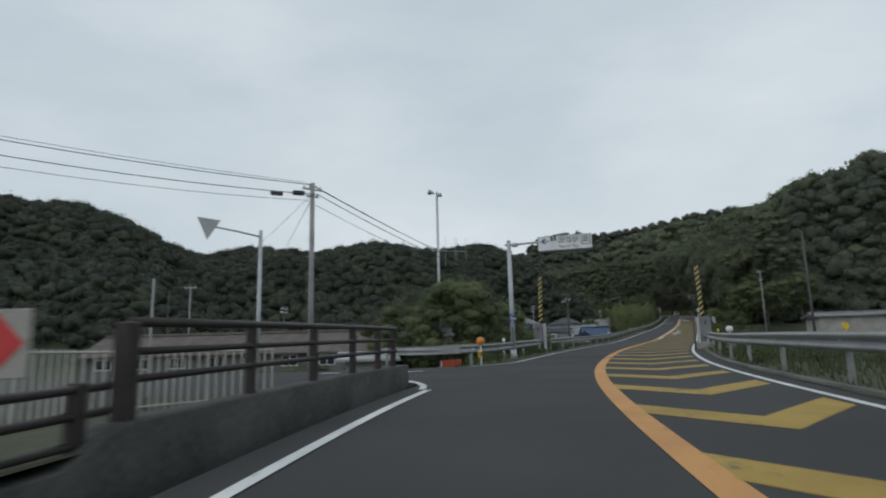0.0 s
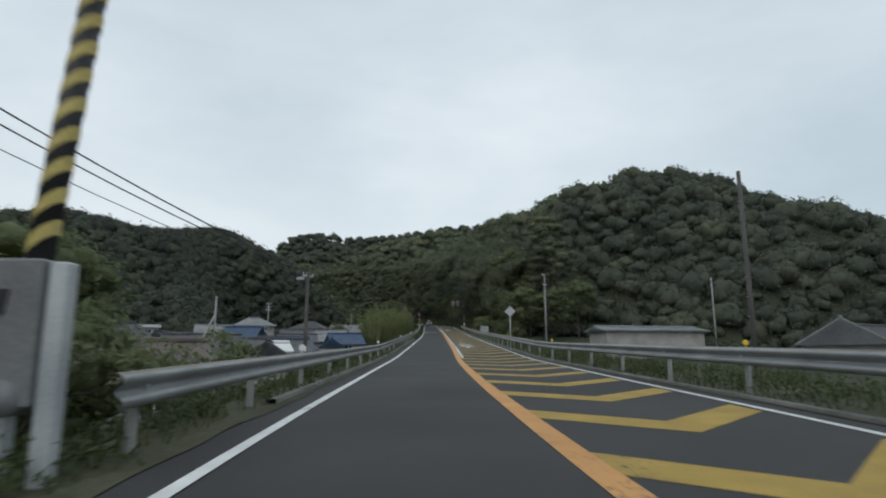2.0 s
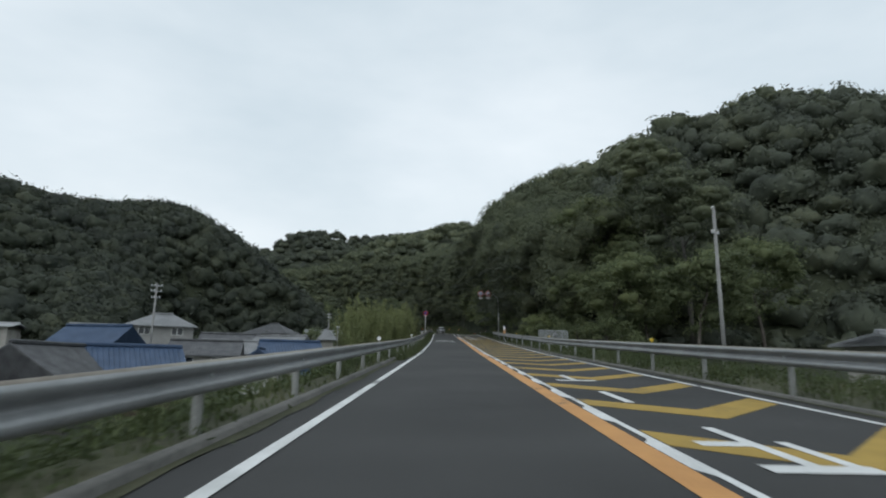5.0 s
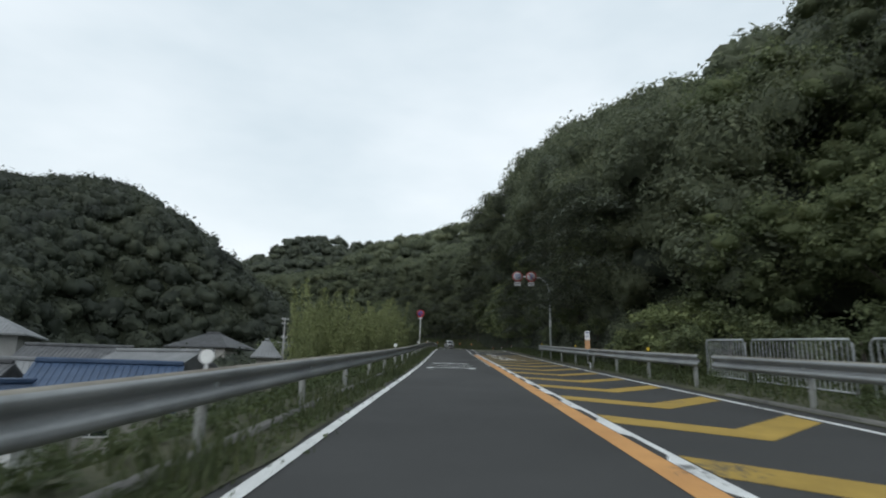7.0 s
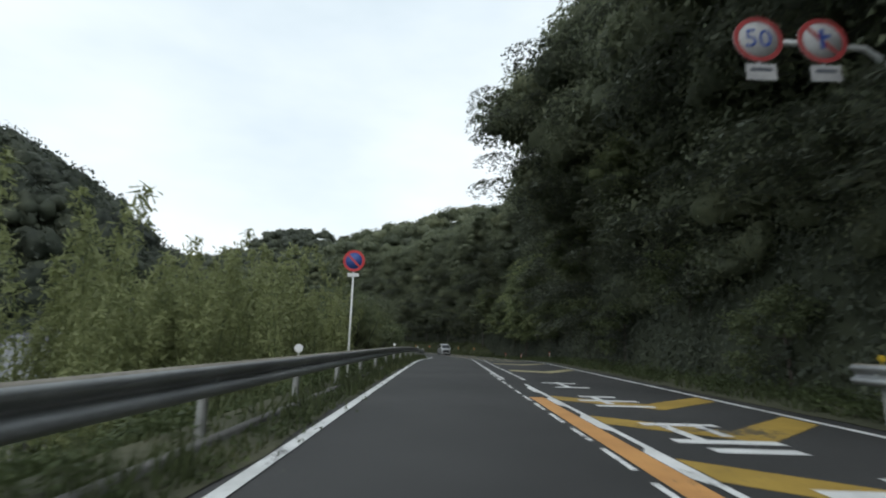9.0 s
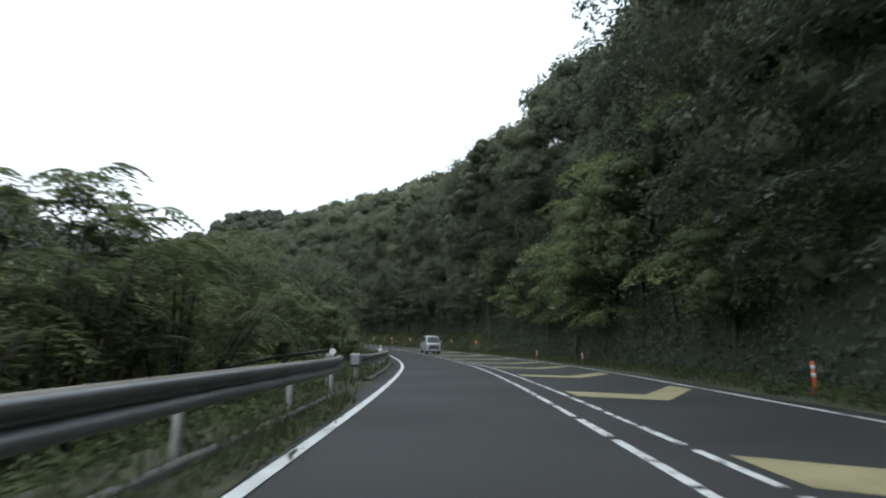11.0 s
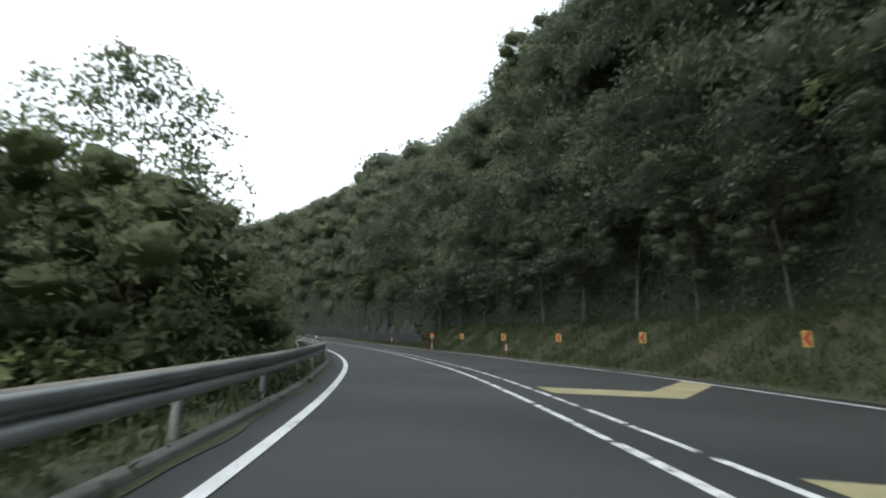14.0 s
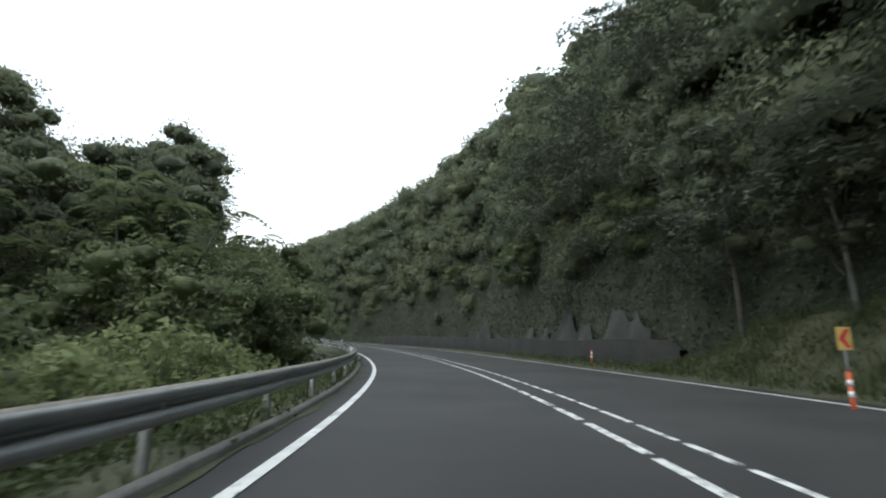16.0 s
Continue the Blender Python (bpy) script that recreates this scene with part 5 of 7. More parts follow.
guardrail("weathered corrugated guardrail below the wooded bank", [(135.9, off(RIGHT, 135.9) + 0.80)] + rr(137, 166), -1, 4.0, DISCY, 3, 1, 0.20)


def kerb(name, s0, s1, fun, w, h, label):
    s = np.arange(s0, s1 + 0.1, 1.0)
    d = fun(s)
    v = np.concatenate([on_road(s, d - w / 2, -0.3), on_road(s, d - w / 2, h - 0.02), on_road(s, d - w / 2 + 0.03, h), on_road(s, d + w / 2 - 0.03, h), on_road(s, d + w / 2, h - 0.02), on_road(s, d + w / 2, -0.3)])
    n = len(s)
    f = [(n * k + i, n * k + i + 1, n * k + n + i + 1, n * k + n + i) for k in range(5) for i in range(n - 1)]
    return tagged(new(name, raw(name, v, f, M_dark_conc)), label, "kerb", "", "structure")


kerb("kerb_left", 42, 109, lambda s: off(LEFT, s) - 0.73, 0.16, 0.10, "low stained concrete kerb under the guardrail")
kerb("kerb_left_middle", 109, 205, lambda s: off(LEFT, s) - 0.80, 0.14, 0.09, "low stained concrete kerb among weeds")
kerb("kerb_left_upper", 210, 425, lambda s: off(LEFT, s) - 0.71, 0.18, 0.09, "dark mossy concrete kerb under the guardrail")
kerb("kerb_right", -45, 134, lambda s: off(RIGHT, s) + 0.62, 0.16, 0.07, "low dark concrete kerb by the shoulder")


def plate(w, h, t=0.012, bevel=0.0):
    return Geo().box((0, 0, 0), (w, t, h), 0, bevel)


def words(name, text, size, mat, parent, at, label="", align="CENTER", turn=(90, 0, 0), stretch=1.0):
    """Lettering as a thin mesh under a sign."""
    cu = bpy.data.curves.new(name, "FONT")
    cu.body, cu.size, cu.align_x, cu.align_y, cu.extrude = text, size, align, "CENTER", 0.002
    cu.resolution_u = 2
    tmp = bpy.data.objects.new(name, cu)
    scene.collection.objects.link(tmp)
    bpy.context.view_layer.update()
    me = bpy.data.meshes.new_from_object(tmp.evaluated_get(bpy.context.evaluated_depsgraph_get()))
    bpy.data.objects.remove(tmp)
    me.materials.clear()
    me.materials.append(mat)
    ob = new(name, me)
    ob.parent = parent
    ob.matrix_basis = pose(*at, *turn) @ Matrix.Diagonal((1, stretch, 1, 1))
    if label:
        ob["label"] = label
    return ob


# station direction sign on its cantilever pole
px, py = 3.12, 28.0
pz = float(on_road(27.9, 0)[2])
root = thing("direction_sign", (px, py, pz - 0.3), "grey steel cantilever pole with white station direction sign", "road sign")
part("pole", Geo().tube((0, 0, -0.4), (0, 0, 5.9), 0.125, 0.095, 14).tube((0, 0, 5.9), (0, 0, 5.95), 0.11, 0.08, 14), M_galv, root, "", True)
part("base_collar", Geo().tube((0, 0, 0.25), (0, 0, 0.75), 0.16, 0.135, 14), M_galv, root, "", True)
turn = -16.2
sgn = part("sign_board", Geo().box((0, 0, 0), (2.52, 0.07, 0.70), 0, 0.03), M_whitep, root, "white sign board with blue-grey writing")
sgn.matrix_basis = pose(2.55, -0.75, 5.66, 0, 0, turn)
# no lamp: a dark box that thickens the board's lower edge
part("underside_light", Geo().box((0.05, 0.02, -0.39), (2.4, 0.16, 0.10), 0, 0.03), M_signdark, sgn)
part("sign_edge", Geo().box((0, -0.037, 0.338), (2.5, 0.006, 0.016)).box((0, -0.037, -0.338), (2.5, 0.006, 0.016)).box((-1.245, -0.037, 0), (0.016, 0.006, 0.69)).box((1.245, -0.037, 0), (0.016, 0.006, 0.69)), M_signdark, sgn)
words("lettering", "田並駅", 0.33, M_signdark, sgn, (0.19, -0.038, 0.11))
part("lettering_bar", Geo().box((-0.59, -0.032, 0.21), (0.11, 0.008, 0.22)).box((-0.44, -0.032, 0.21), (0.11, 0.008, 0.22)), M_signdark, sgn)
words("lettering", "Tanami Sta.", 0.21, M_signdark, sgn, (0.18, -0.038, -0.19))
part("arrow", Geo().prism([(-1.12, 0.10), (-0.92, 0.24), (-0.86, 0.19), (-0.95, 0.125), (-0.72, 0.125), (-0.72, 0.075), (-0.95, 0.075), (-0.86, 0.01), (-0.92, -0.04)], -0.042, -0.036), M_signblue, sgn)
g = Geo()
for c, s in (((0.97, -0.038, 0.25), (0.40, 0.006, 0.03)), ((0.97, -0.038, -0.14), (0.40, 0.006, 0.03)), ((0.785, -0.038, 0.055), (0.03, 0.006, 0.40)), ((1.155, -0.038, 0.055), (0.03, 0.006, 0.40)), ((0.97, -0.038, 0.0), (0.24, 0.006, 0.05))):
    g.box(c, s)
for k in (-0.08, 0.0, 0.08):
    g.box((0.97 + k, -0.038, 0.12), (0.055, 0.006, 0.12))
part("station_symbol", g, M_signdark, sgn)
part("arm", Geo().path([(-0.2, 0.06, 5.74), (0.3, -0.09, 5.74), (1.35, -0.40, 5.76), (2.5, -0.70, 5.78)], [0.05, 0.055, 0.05, 0.045], 10).box((0.28, -0.08, 5.72), (0.30, 0.16, 0.20), turn, 0.04), M_galv, root, "", True)
pl = part("height_plate", Geo().tube((0, 0, 2.0), (0, 0, 2.42), 0.128, 0.128, 16), M_signblue, root, "blue wrap-around height plate")
words("lettering", "7m", 0.24, M_whitep, pl, (0.03, -0.133, 2.19))
part("plate_band", Geo().box((0.0, -0.118, 2.36), (0.12, 0.03, 0.035)), M_whitep, pl)
part("plate_band", Geo().box((0.0, -0.118, 2.06), (0.14, 0.03, 0.03)), M_whitep, pl)
for k in range(6):
    part("side_writing", Geo().box((-0.01, -0.122, 1.72 - 0.14 * k), (0.09, 0.012, 0.085), 0), M_signdark, root)


# the two flood gates with raised striped arms
def gate(name, s, d, box_side, label):
    root = thing(name, tuple(on_road(s, d, -0.05)), label, "road gate", heading(s))
    part("post", Geo().box((0, 0, 0.85), (0.15, 0.16, 1.85), 0, 0.015), M_galv, root)
    bx = part("machine_box", Geo().box((box_side * 0.37, 0.05, 1.22), (0.56, 0.36, 1.15), 0, 0.02), M_gatebox, root, "weathered grey steel machine box")
    part("box_handle", Geo().prism([(box_side * 0.37 - 0.05, 1.55), (box_side * 0.37 + 0.05, 1.55), (box_side * 0.37 + 0.02, 1.35), (box_side * 0.37 - 0.02, 1.35)], -0.145, -0.128), M_black, bx)
    part("box_leg", Geo().box((box_side * 0.40, 0.08, 0.30), (0.14, 0.14, 0.72), 0, 0.01), M_galv, root)
    part("hinge", Geo().tube((box_side * 0.30, -0.16, 0.72), (box_side * 0.30, 0.24, 0.72), 0.14, n=14), M_gatebox, root, "", True)
    arm = part("raised_arm", Geo().tube((box_side * 0.25, 0.05, 1.7), (box_side * 0.20, 0.38, 4.76), 0.108, 0.100, 14), M_black, root, "black and yellow striped raised barrier arm", True)
    for k in range(10):
        z0 = 1.92 + 0.285 * k
        ring = Geo()
        n = 14
        vs = []
        for zz in (0, 0.135):
            for i in range(n + 1):
                a = 2 * math.pi * i / n
                up_ = (z0 + zz + 0.10 * math.cos(a) - 1.7) / 3.06
                vs.append((box_side * (0.25 - 0.05 * up_) + 0.111 * math.cos(a), 0.05 + 0.33 * up_ + 0.111 * math.sin(a), z0 + zz + 0.10 * math.cos(a)))
        ring.add(vs, [(i, i + 1, n + 2 + i, n + 1 + i) for i in range(n)])
        part("stripe", ring, M_stripe, arm, "", True)
    return root


M_stripe = grain("faded_yellow", (0.36, 0.29, 0.09), (0.52, 0.42, 0.14), 3, 30, 0.6)
gate("flood_gate", 36.3, -2.84, -1, "grey road-closing gate machine with upright striped arm")
gr = gate("flood_gate", 36.0, 5.75, 1, "grey road-closing gate machine with upright striped arm and lamp")
part("lamp_post", Geo().tube((-0.22, 0.1, 0.1), (-0.22, 0.1, 2.05), 0.05, 0.04, 8).tube((-0.22, 0.0, 2.1), (-0.22, 0.2, 2.1), 0.06, 0.06, 10), M_darkpole, gr, "", True)
part("footing", Geo().box((0.3, 0, 0.1), (0.9, 0.5, 0.6), 0, 0.03), M_concrete, gr)
# small fence and round lamp by the gate
fx, fy, fz = on_road(36.2, 7.0, 0)
root = thing("pipe_barrier", (fx, fy, fz - 0.3), "dark steel pipe barrier beside the gate", "barrier", heading(36))
for k in (0, 1.5, 3.0):
    part("upright", Geo().tube((k, 0, -0.2), (k, 0, 1.25), 0.035, n=8), M_brown, root, "", True)
for z in (0.6, 1.15):
    part("bar", Geo().tube((0, 0, z), (3.0, 0, z - 0.05), 0.022, n=8), M_brown, root, "", True)
root = thing("barrier_lamp", tuple(on_road(34.2, 7.15, -0.1)), "white round warning lamp on a short block", "lamp", heading(34))
part("block", Geo().box((0, 0, 0.45), (0.42, 0.4, 0.9), 0, 0.03), M_concrete, root)
part("lens", Geo().tube((0, -0.1, 1.12), (0, 0.1, 1.12), 0.17, 0.17, 16), M_whitep, root, "", True)
part("lens_stem", Geo().tube((0, 0, 0.88), (0, 0, 1.0), 0.05, n=8), M_galv, root, "", True)

# round orange reflector at the rail's turned end
root = thing("orange_reflector", (1.26, 22.35, 0.24), "round orange reflector on a grey post with a yellow block", "reflector", heading(22) + 8)
part("post", Geo().tube((0, 0, -0.4), (0, 0, 1.3), 0.04, n=8), M_galv, root, "", True)
part("disc", Geo().tube((0, -0.05, 1.28), (0, -0.02, 1.28), 0.145, 0.145, 20), M_oran, root, "", True)
part("rim", Geo().tube((0, -0.018, 1.28), (0, 0.02, 1.28), 0.158, 0.158, 20), M_galv, root, "", True)
pt = part("chevron_block", Geo().box((-0.02, -0.10, 0.80), (0.16, 0.08, 0.26), 0, 0.02), M_yel, root, "yellow block with black chevron")
part("chevron_mark", Geo().box((0.0, -0.142, 0.84), (0.12, 0.012, 0.05)).box((0.0, -0.142, 0.76), (0.12, 0.012, 0.05)), M_black, pt)

# warning diamond seen from behind
root = thing("warning_sign", tuple(on_road(78.0, 6.42, -0.4)), "grey back of a diamond warning sign on a pole", "road sign", heading(81.6))
part("pole", Geo().tube((0, 0, -0.5), (0, 0, 3.75), 0.038, n=10), M_galv, root, "", True)
part("sign_plate", Geo().prism([(0, 3.78 - 0.88), (0.44, 3.78 - 0.44), (0, 3.78), (-0.44, 3.78 - 0.44)], -0.05, -0.035), M_signback, root)
part("clamp", Geo().box((0, -0.02, 3.5), (0.3, 0.03, 0.05)).box((0, -0.02, 3.15), (0.3, 0.03, 0.05)), M_galv, root)

# kilometre board
root = thing("kilometre_board", tuple(on_road(147.9, 6.42, -0.3)), "white and orange kilometre board on a post", "road sign", heading(148))
part("post", Geo().tube((0.12, 0.04, -0.3), (0.12, 0.04, 0.6), 0.03, n=8).tube((0, 0.04, 0.55), (0, 0.04, 2.1), 0.025, n=8).tube((0, 0.04, 0.6), (0.12, 0.04, 0.6), 0.025, n=8), M_galv, root, "", True)
b = part("board", Geo().box((0, 0, 1.86), (0.24, 0.015, 0.42), 0, 0.004), M_whitep, root)
words("lettering", "319", 0.11, M_signblue, b, (0, -0.011, 1.82))
part("header", Geo().box((0, -0.012, 2.0), (0.17, 0.004, 0.05)), M_signblue, b)
part("lower_board", Geo().box((0, 0, 1.43), (0.24, 0.015, 0.42), 0, 0.004), M_fade, root, "faded orange lower board")

# no-parking disc
root = thing("no_parking_sign", tuple(on_road(172.5, -2.75, -0.3)), "blue round sign with red rim on a white pole", "road sign", heading(169))
part("pole", Geo().tube((0, 0, -0.6), (0, 0, 3.9), 0.03, n=8), M_whitep, root, "", True)
part("disc", Geo().tube((0, -0.045, 3.75), (0, -0.035, 3.75), 0.33, 0.33, 24), M_signblue, root, "", True)
g = Geo()
for i in range(24):
    a0, a1 = i * math.pi / 12, (i + 1) * math.pi / 12
    g.add([(r_ * math.cos(a), -0.05, 3.75 + r_ * math.sin(a)) for a, r_ in ((a0, 0.25), (a1, 0.25), (a1, 0.33), (a0, 0.33))], [(0, 1, 2, 3)])
g.add([(-0.22, -0.051, 3.93), (-0.18, -0.051, 3.97), (0.22, -0.051, 3.57), (0.18, -0.051, 3.53)], [(0, 1, 2, 3)])
part("red_rim", g, M_signred, root)
part("small_plate", Geo().box((0, -0.04, 3.32), (0.34, 0.012, 0.11)), M_whitep, root)

# pair of round signs on a bent pole over the lane
bx, by, bz = on_road(163.7, 7.4, 0)
root = thing("overhead_signs", (bx, by, bz - 0.3), "bent grey pole carrying two round red-rimmed signs", "road sign", heading(163))
part("pole", Geo().path([(0, 0, -0.6), (0, 0, 3.0), (-0.02, 0, 5.2), (-0.2, 0, 5.9), (-0.7, 0, 6.3), (-2.6, 0, 6.42)], [0.08, 0.075, 0.07, 0.06, 0.05, 0.045], 10), M_galv, root, "", True)
part("band", Geo().tube((0, 0, 2.6), (0, 0, 3.1), 0.09, 0.09, 10), M_whitep, root, "", True)
zc, rd = 6.38, 0.40
for k, x in enumerate((-2.45, -1.42)):
    face = part("disc", Geo().tube((x, -0.075, zc), (x, -0.06, zc), rd, rd, 28), M_disc, root, "white round sign with red rim", True)
    g = Geo()
    for i in range(28):
        a0, a1 = i * math.pi / 14, (i + 1) * math.pi / 14
        g.add([(x + r_ * math.cos(a), -0.08, zc + r_ * math.sin(a)) for a, r_ in ((a0, rd * 0.8), (a1, rd * 0.8), (a1, rd), (a0, rd))], [(0, 1, 2, 3)])
    if k:
        g.add([(x - 0.26, -0.081, zc + 0.22), (x - 0.21, -0.081, zc + 0.27), (x + 0.26, -0.081, zc - 0.22), (x + 0.21, -0.081, zc - 0.27)], [(0, 1, 2, 3)])
    part("red_rim", g, M_rim, face)
    if k == 0:
        words("lettering", "50", 0.46, M_signblue, face, (x, -0.079, zc))
    else:
        part("symbol", Geo().box((x, -0.079, zc + 0.03), (0.07, 0.006, 0.34)).box((x + 0.05, -0.079, zc + 0.08), (0.16, 0.006, 0.06)), M_signblue, face)
    part("plate", Geo().box((x, -0.07, zc - 0.58), (0.48, 0.014, 0.28)), M_disc, root)
    part("hanger", Geo().box((x, -0.03, zc - 0.15), (0.05, 0.05, 0.9)), M_galv, root)
    part("plate_mark", Geo().box((x, -0.08, zc - 0.54), (0.34, 0.005, 0.06)), M_signdark, root)


# curve boards and flexible posts round the bend
BOARD_S, BOARD_D = (256, 272, 286.6, 293.45, 300.1), (10.8, 9.2, 8.24, 7.65, 7.28)


def curve_board(s, d, h, label):
    root = thing("curve_board", tuple(on_road(s, d, -0.15)), label, "road sign", heading(s), "curve boards")
    part("post", Geo().tube((0, 0.03, -0.5), (0, 0.03, h), 0.024, n=8), M_darkpole, root, "", True)
    b = part("board", Geo().box((0, 0, h - 0.02), (0.27, 0.016, 0.40), 0, 0.004), M_board, root)
    part("arrow", Geo().prism([(-0.11, h - 0.02), (0.03, h + 0.15), (0.11, h + 0.15), (0.0, h - 0.02), (0.11, h - 0.19), (0.03, h - 0.19)], -0.014, -0.009), M_signred, b)
    return root


for s in (259.0, 265.9, 272.8, 279.7, 286.6, 293.45):
    curve_board(s, float(np.interp(s, BOARD_S, BOARD_D)), 1.38, "yellow curve board with a red arrow on a post")


def flex_post(s, d, label, h=0.8):
    root = thing("flexible_post", tuple(on_road(s, d, 0.0)), label, "marker post", heading(s), "marker posts")
    part("tube", Geo().tube((0, 0, 0.02), (0, 0, h), 0.042, 0.038, 12), M_conered, root, "", True)
    for z in (0.42, 0.6):
        part("band", Geo().tube((0, 0, h * z / 0.8), (0, 0, h * (z + 0.1) / 0.8), 0.045, 0.045, 12), M_whitep, root, "white reflective band", True)
    part("foot", Geo().tube((0, 0, 0.0), (0, 0, 0.04), 0.12, 0.08, 14), M_conered, root, "", True)


root = thing("curve_board", tuple(on_road(300.1, 7.30, -0.3)), "yellow curve board with a red arrow on an orange post", "road sign", heading(304), "curve boards")
tp = part("post", Geo().tube((0, 0.03, 0.0), (0, 0.03, 0.95), 0.045, 0.042, 12), M_conered, root, "orange-red post with white bands", True)
part("foot", Geo().tube((0, 0.03, 0.0), (0, 0.03, 0.05), 0.13, 0.09, 14), M_conered, tp, "", True)
for z in (0.5, 0.7):
    part("band", Geo().tube((0, 0.03, z), (0, 0.03, z + 0.11), 0.048, 0.048, 12), M_whitep, tp, "white reflective band", True)
part("upper_post", Geo().tube((0, 0.03, 0.9), (0, 0.03, 1.72), 0.022, n=8), M_galv, root, "", True)
b = part("board", Geo().box((0, 0, 1.54), (0.28, 0.016, 0.42), 0, 0.004), M_board, root)
part("arrow", Geo().prism([(-0.11, 1.54), (0.03, 1.71), (0.11, 1.71), (0.0, 1.54), (0.11, 1.37), (0.03, 1.37)], -0.014, -0.009), M_signred, b)
for s, d in ((229.0, 10.0), (318.2, 9.0), (205.8, 8.6), (241, 10.6), (288, 8.9)):
    flex_post(s, d, "orange-red flexible marker post with white bands")


# stone-coloured retaining wall and sprayed concrete above it
s = np.arange(313, 376, 1.0)
d0 = np.interp(s, [300, 330, 420], [12.0, 11.5, 12]) - 1.1
h = 1.3 * ease(311.2, 314, s) + 0.06 * np.sin(s * 0.4)
v = np.concatenate([on_road(s, d0 - 0.1, -0.4), on_road(s, d0, h), on_road(s, d0 + 0.35, h), on_road(s, d0 + 0.45, -0.4)])
n = len(s)
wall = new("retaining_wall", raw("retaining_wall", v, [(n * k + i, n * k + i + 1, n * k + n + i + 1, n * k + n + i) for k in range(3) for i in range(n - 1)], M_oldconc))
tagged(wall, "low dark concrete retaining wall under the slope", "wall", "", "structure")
for s0, s1, top in ((314.5, 336.5, 3.4), (337.5, 352, 2.6)):
    ss, uu = np.meshgrid(np.linspace(s0, s1, 60), np.linspace(0, 1, 12))
    ragged = 0.55 + 0.22 * np.sin(ss * 0.83 + s0) + 0.16 * np.sin(ss * 1.9 + 1.3) + 0.09 * np.sin(ss * 4.7) + 0.05 * np.sin(ss * 9.1)
    tall_ = top * ragged * np.minimum(1, 1.6 * np.sin((ss - s0) / (s1 - s0) * math.pi) + 0.05)
    hz = 0.4 + uu * tall_
    q = np.interp(hz, [0, 7, 14], [0, 1, 2.5])
    p = on_road(ss.ravel(), (foot_offset(ss) + q - 0.42 + 0.10 * np.sin(ss * 2.1 + hz * 1.7)).ravel())
    p[:, 2] += hz.ravel()
    id2 = np.arange(ss.size).reshape(ss.shape)
    f = np.stack([id2[:-1, :-1], id2[:-1, 1:], id2[1:, 1:], id2[1:, :-1]], -1).reshape(-1, 4)
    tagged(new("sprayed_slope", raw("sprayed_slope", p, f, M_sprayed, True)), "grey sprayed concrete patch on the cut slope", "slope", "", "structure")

# ---- poles and wires ----
def gz(x, y):
    return float(ground_z(np.array([float(x)]), np.array([float(y)]))[0])


def utility_pole(x, y, top, label, mat=None, r=0.15, arms=(), lamp=None, steps=True):
    z = gz(x, y)
    h = top - z
    root = thing("utility_pole", (x, y, z), label, "utility pole")
    part("shaft", Geo().tube((0, 0, -0.6), (0, 0, h), r, r * 0.68, 12), mat or M_pole, root, "", True)
    for k, (dz, w, rz) in enumerate(arms):
        a = part("crossarm", Geo().box((0, 0, h - dz), (w, 0.09, 0.09), rz, 0.01), M_galv, root)
        for u in (-0.42, -0.15, 0.42):
            c, s_ = math.cos(radians(rz)), math.sin(radians(rz))
            part("insulator", Geo().tube((c * w * u, s_ * w * u, h - dz + 0.045), (c * w * u, s_ * w * u, h - dz + 0.20), 0.045, 0.035, 8), M_whitep, a, "", True)
    if steps:
        for k in range(int((h - 2.5) / 0.9)):
            part("climbing_step", Geo().tube((-r - 0.1, 0, 2.2 + 0.9 * k), (r * 0.7, 0, 2.2 + 0.9 * k), 0.012, n=5), M_galv, root)
    if lamp:
        part("lamp_arm", Geo().path([(0, 0, h - lamp), (-0.25, -0.2, h - lamp + 0.1), (-0.5, -0.4, h - lamp + 0.1)], 0.02, 6), M_galv, root)
        part("lamp_head", Geo().box((-0.62, -0.5, h - lamp + 0.08), (0.34, 0.18, 0.12), 40, 0.03), M_whitep, root)
    return root


up = utility_pole(-7.0, 30.5, 10.3, "tall grey concrete utility pole with switch boxes and wires", r=0.17, arms=((0.35, 1.1, 35), (0.75, 0.7, 35)))
zt = 10.3 - gz(-7.0, 30.5)
part("switch_box", Geo().box((-0.65, -0.35, zt - 0.62), (0.62, 0.26, 0.22), 20, 0.03), M_darkpole, up)
part("switch_box", Geo().box((-1.7, -0.75, zt - 0.72), (0.62, 0.26, 0.20), 20, 0.03), M_darkpole, up)
vp = utility_pole(13.2, 63.75, 6.95, "dark utility pole with a box and a creeper at its top", M_darkpole, 0.125, ((0.55, 0.7, 20),), None, False)
vh = 6.95 - gz(13.2, 63.75)
part("terminal_box", Geo().box((-0.42, -0.1, vh - 0.72), (0.42, 0.2, 0.17), 0, 0.03), M_signback, vp, "pale cable box")
part("terminal_box", Geo().box((-0.35, -0.05, vh - 0.42), (0.5, 0.2, 0.22), 15, 0.03), M_darkpole, vp)
part("number_tag", Geo().box((-0.02, -0.128, vh - 4.6), (0.13, 0.012, 0.26)), M_whitep, vp)
rv = np.random.default_rng(66)
cv = np.array([0, 0, vh]) + rv.normal(size=(150, 3)) * np.array([0.26, 0.2, 0.13]) + np.array([-0.2, 0, 0.0])
part("creeper", leaf_mesh("creeper", leaves(cv, rv.normal(size=(150, 3)), 0.13, 0.08, rv, 0.6), M_leaf), M_leaf, vp, "green creeper leaves")
utility_pole(30.7, 49.6, 10.6, "dark leaning wooden utility pole", M_darkpole, 0.13, (), None, True)
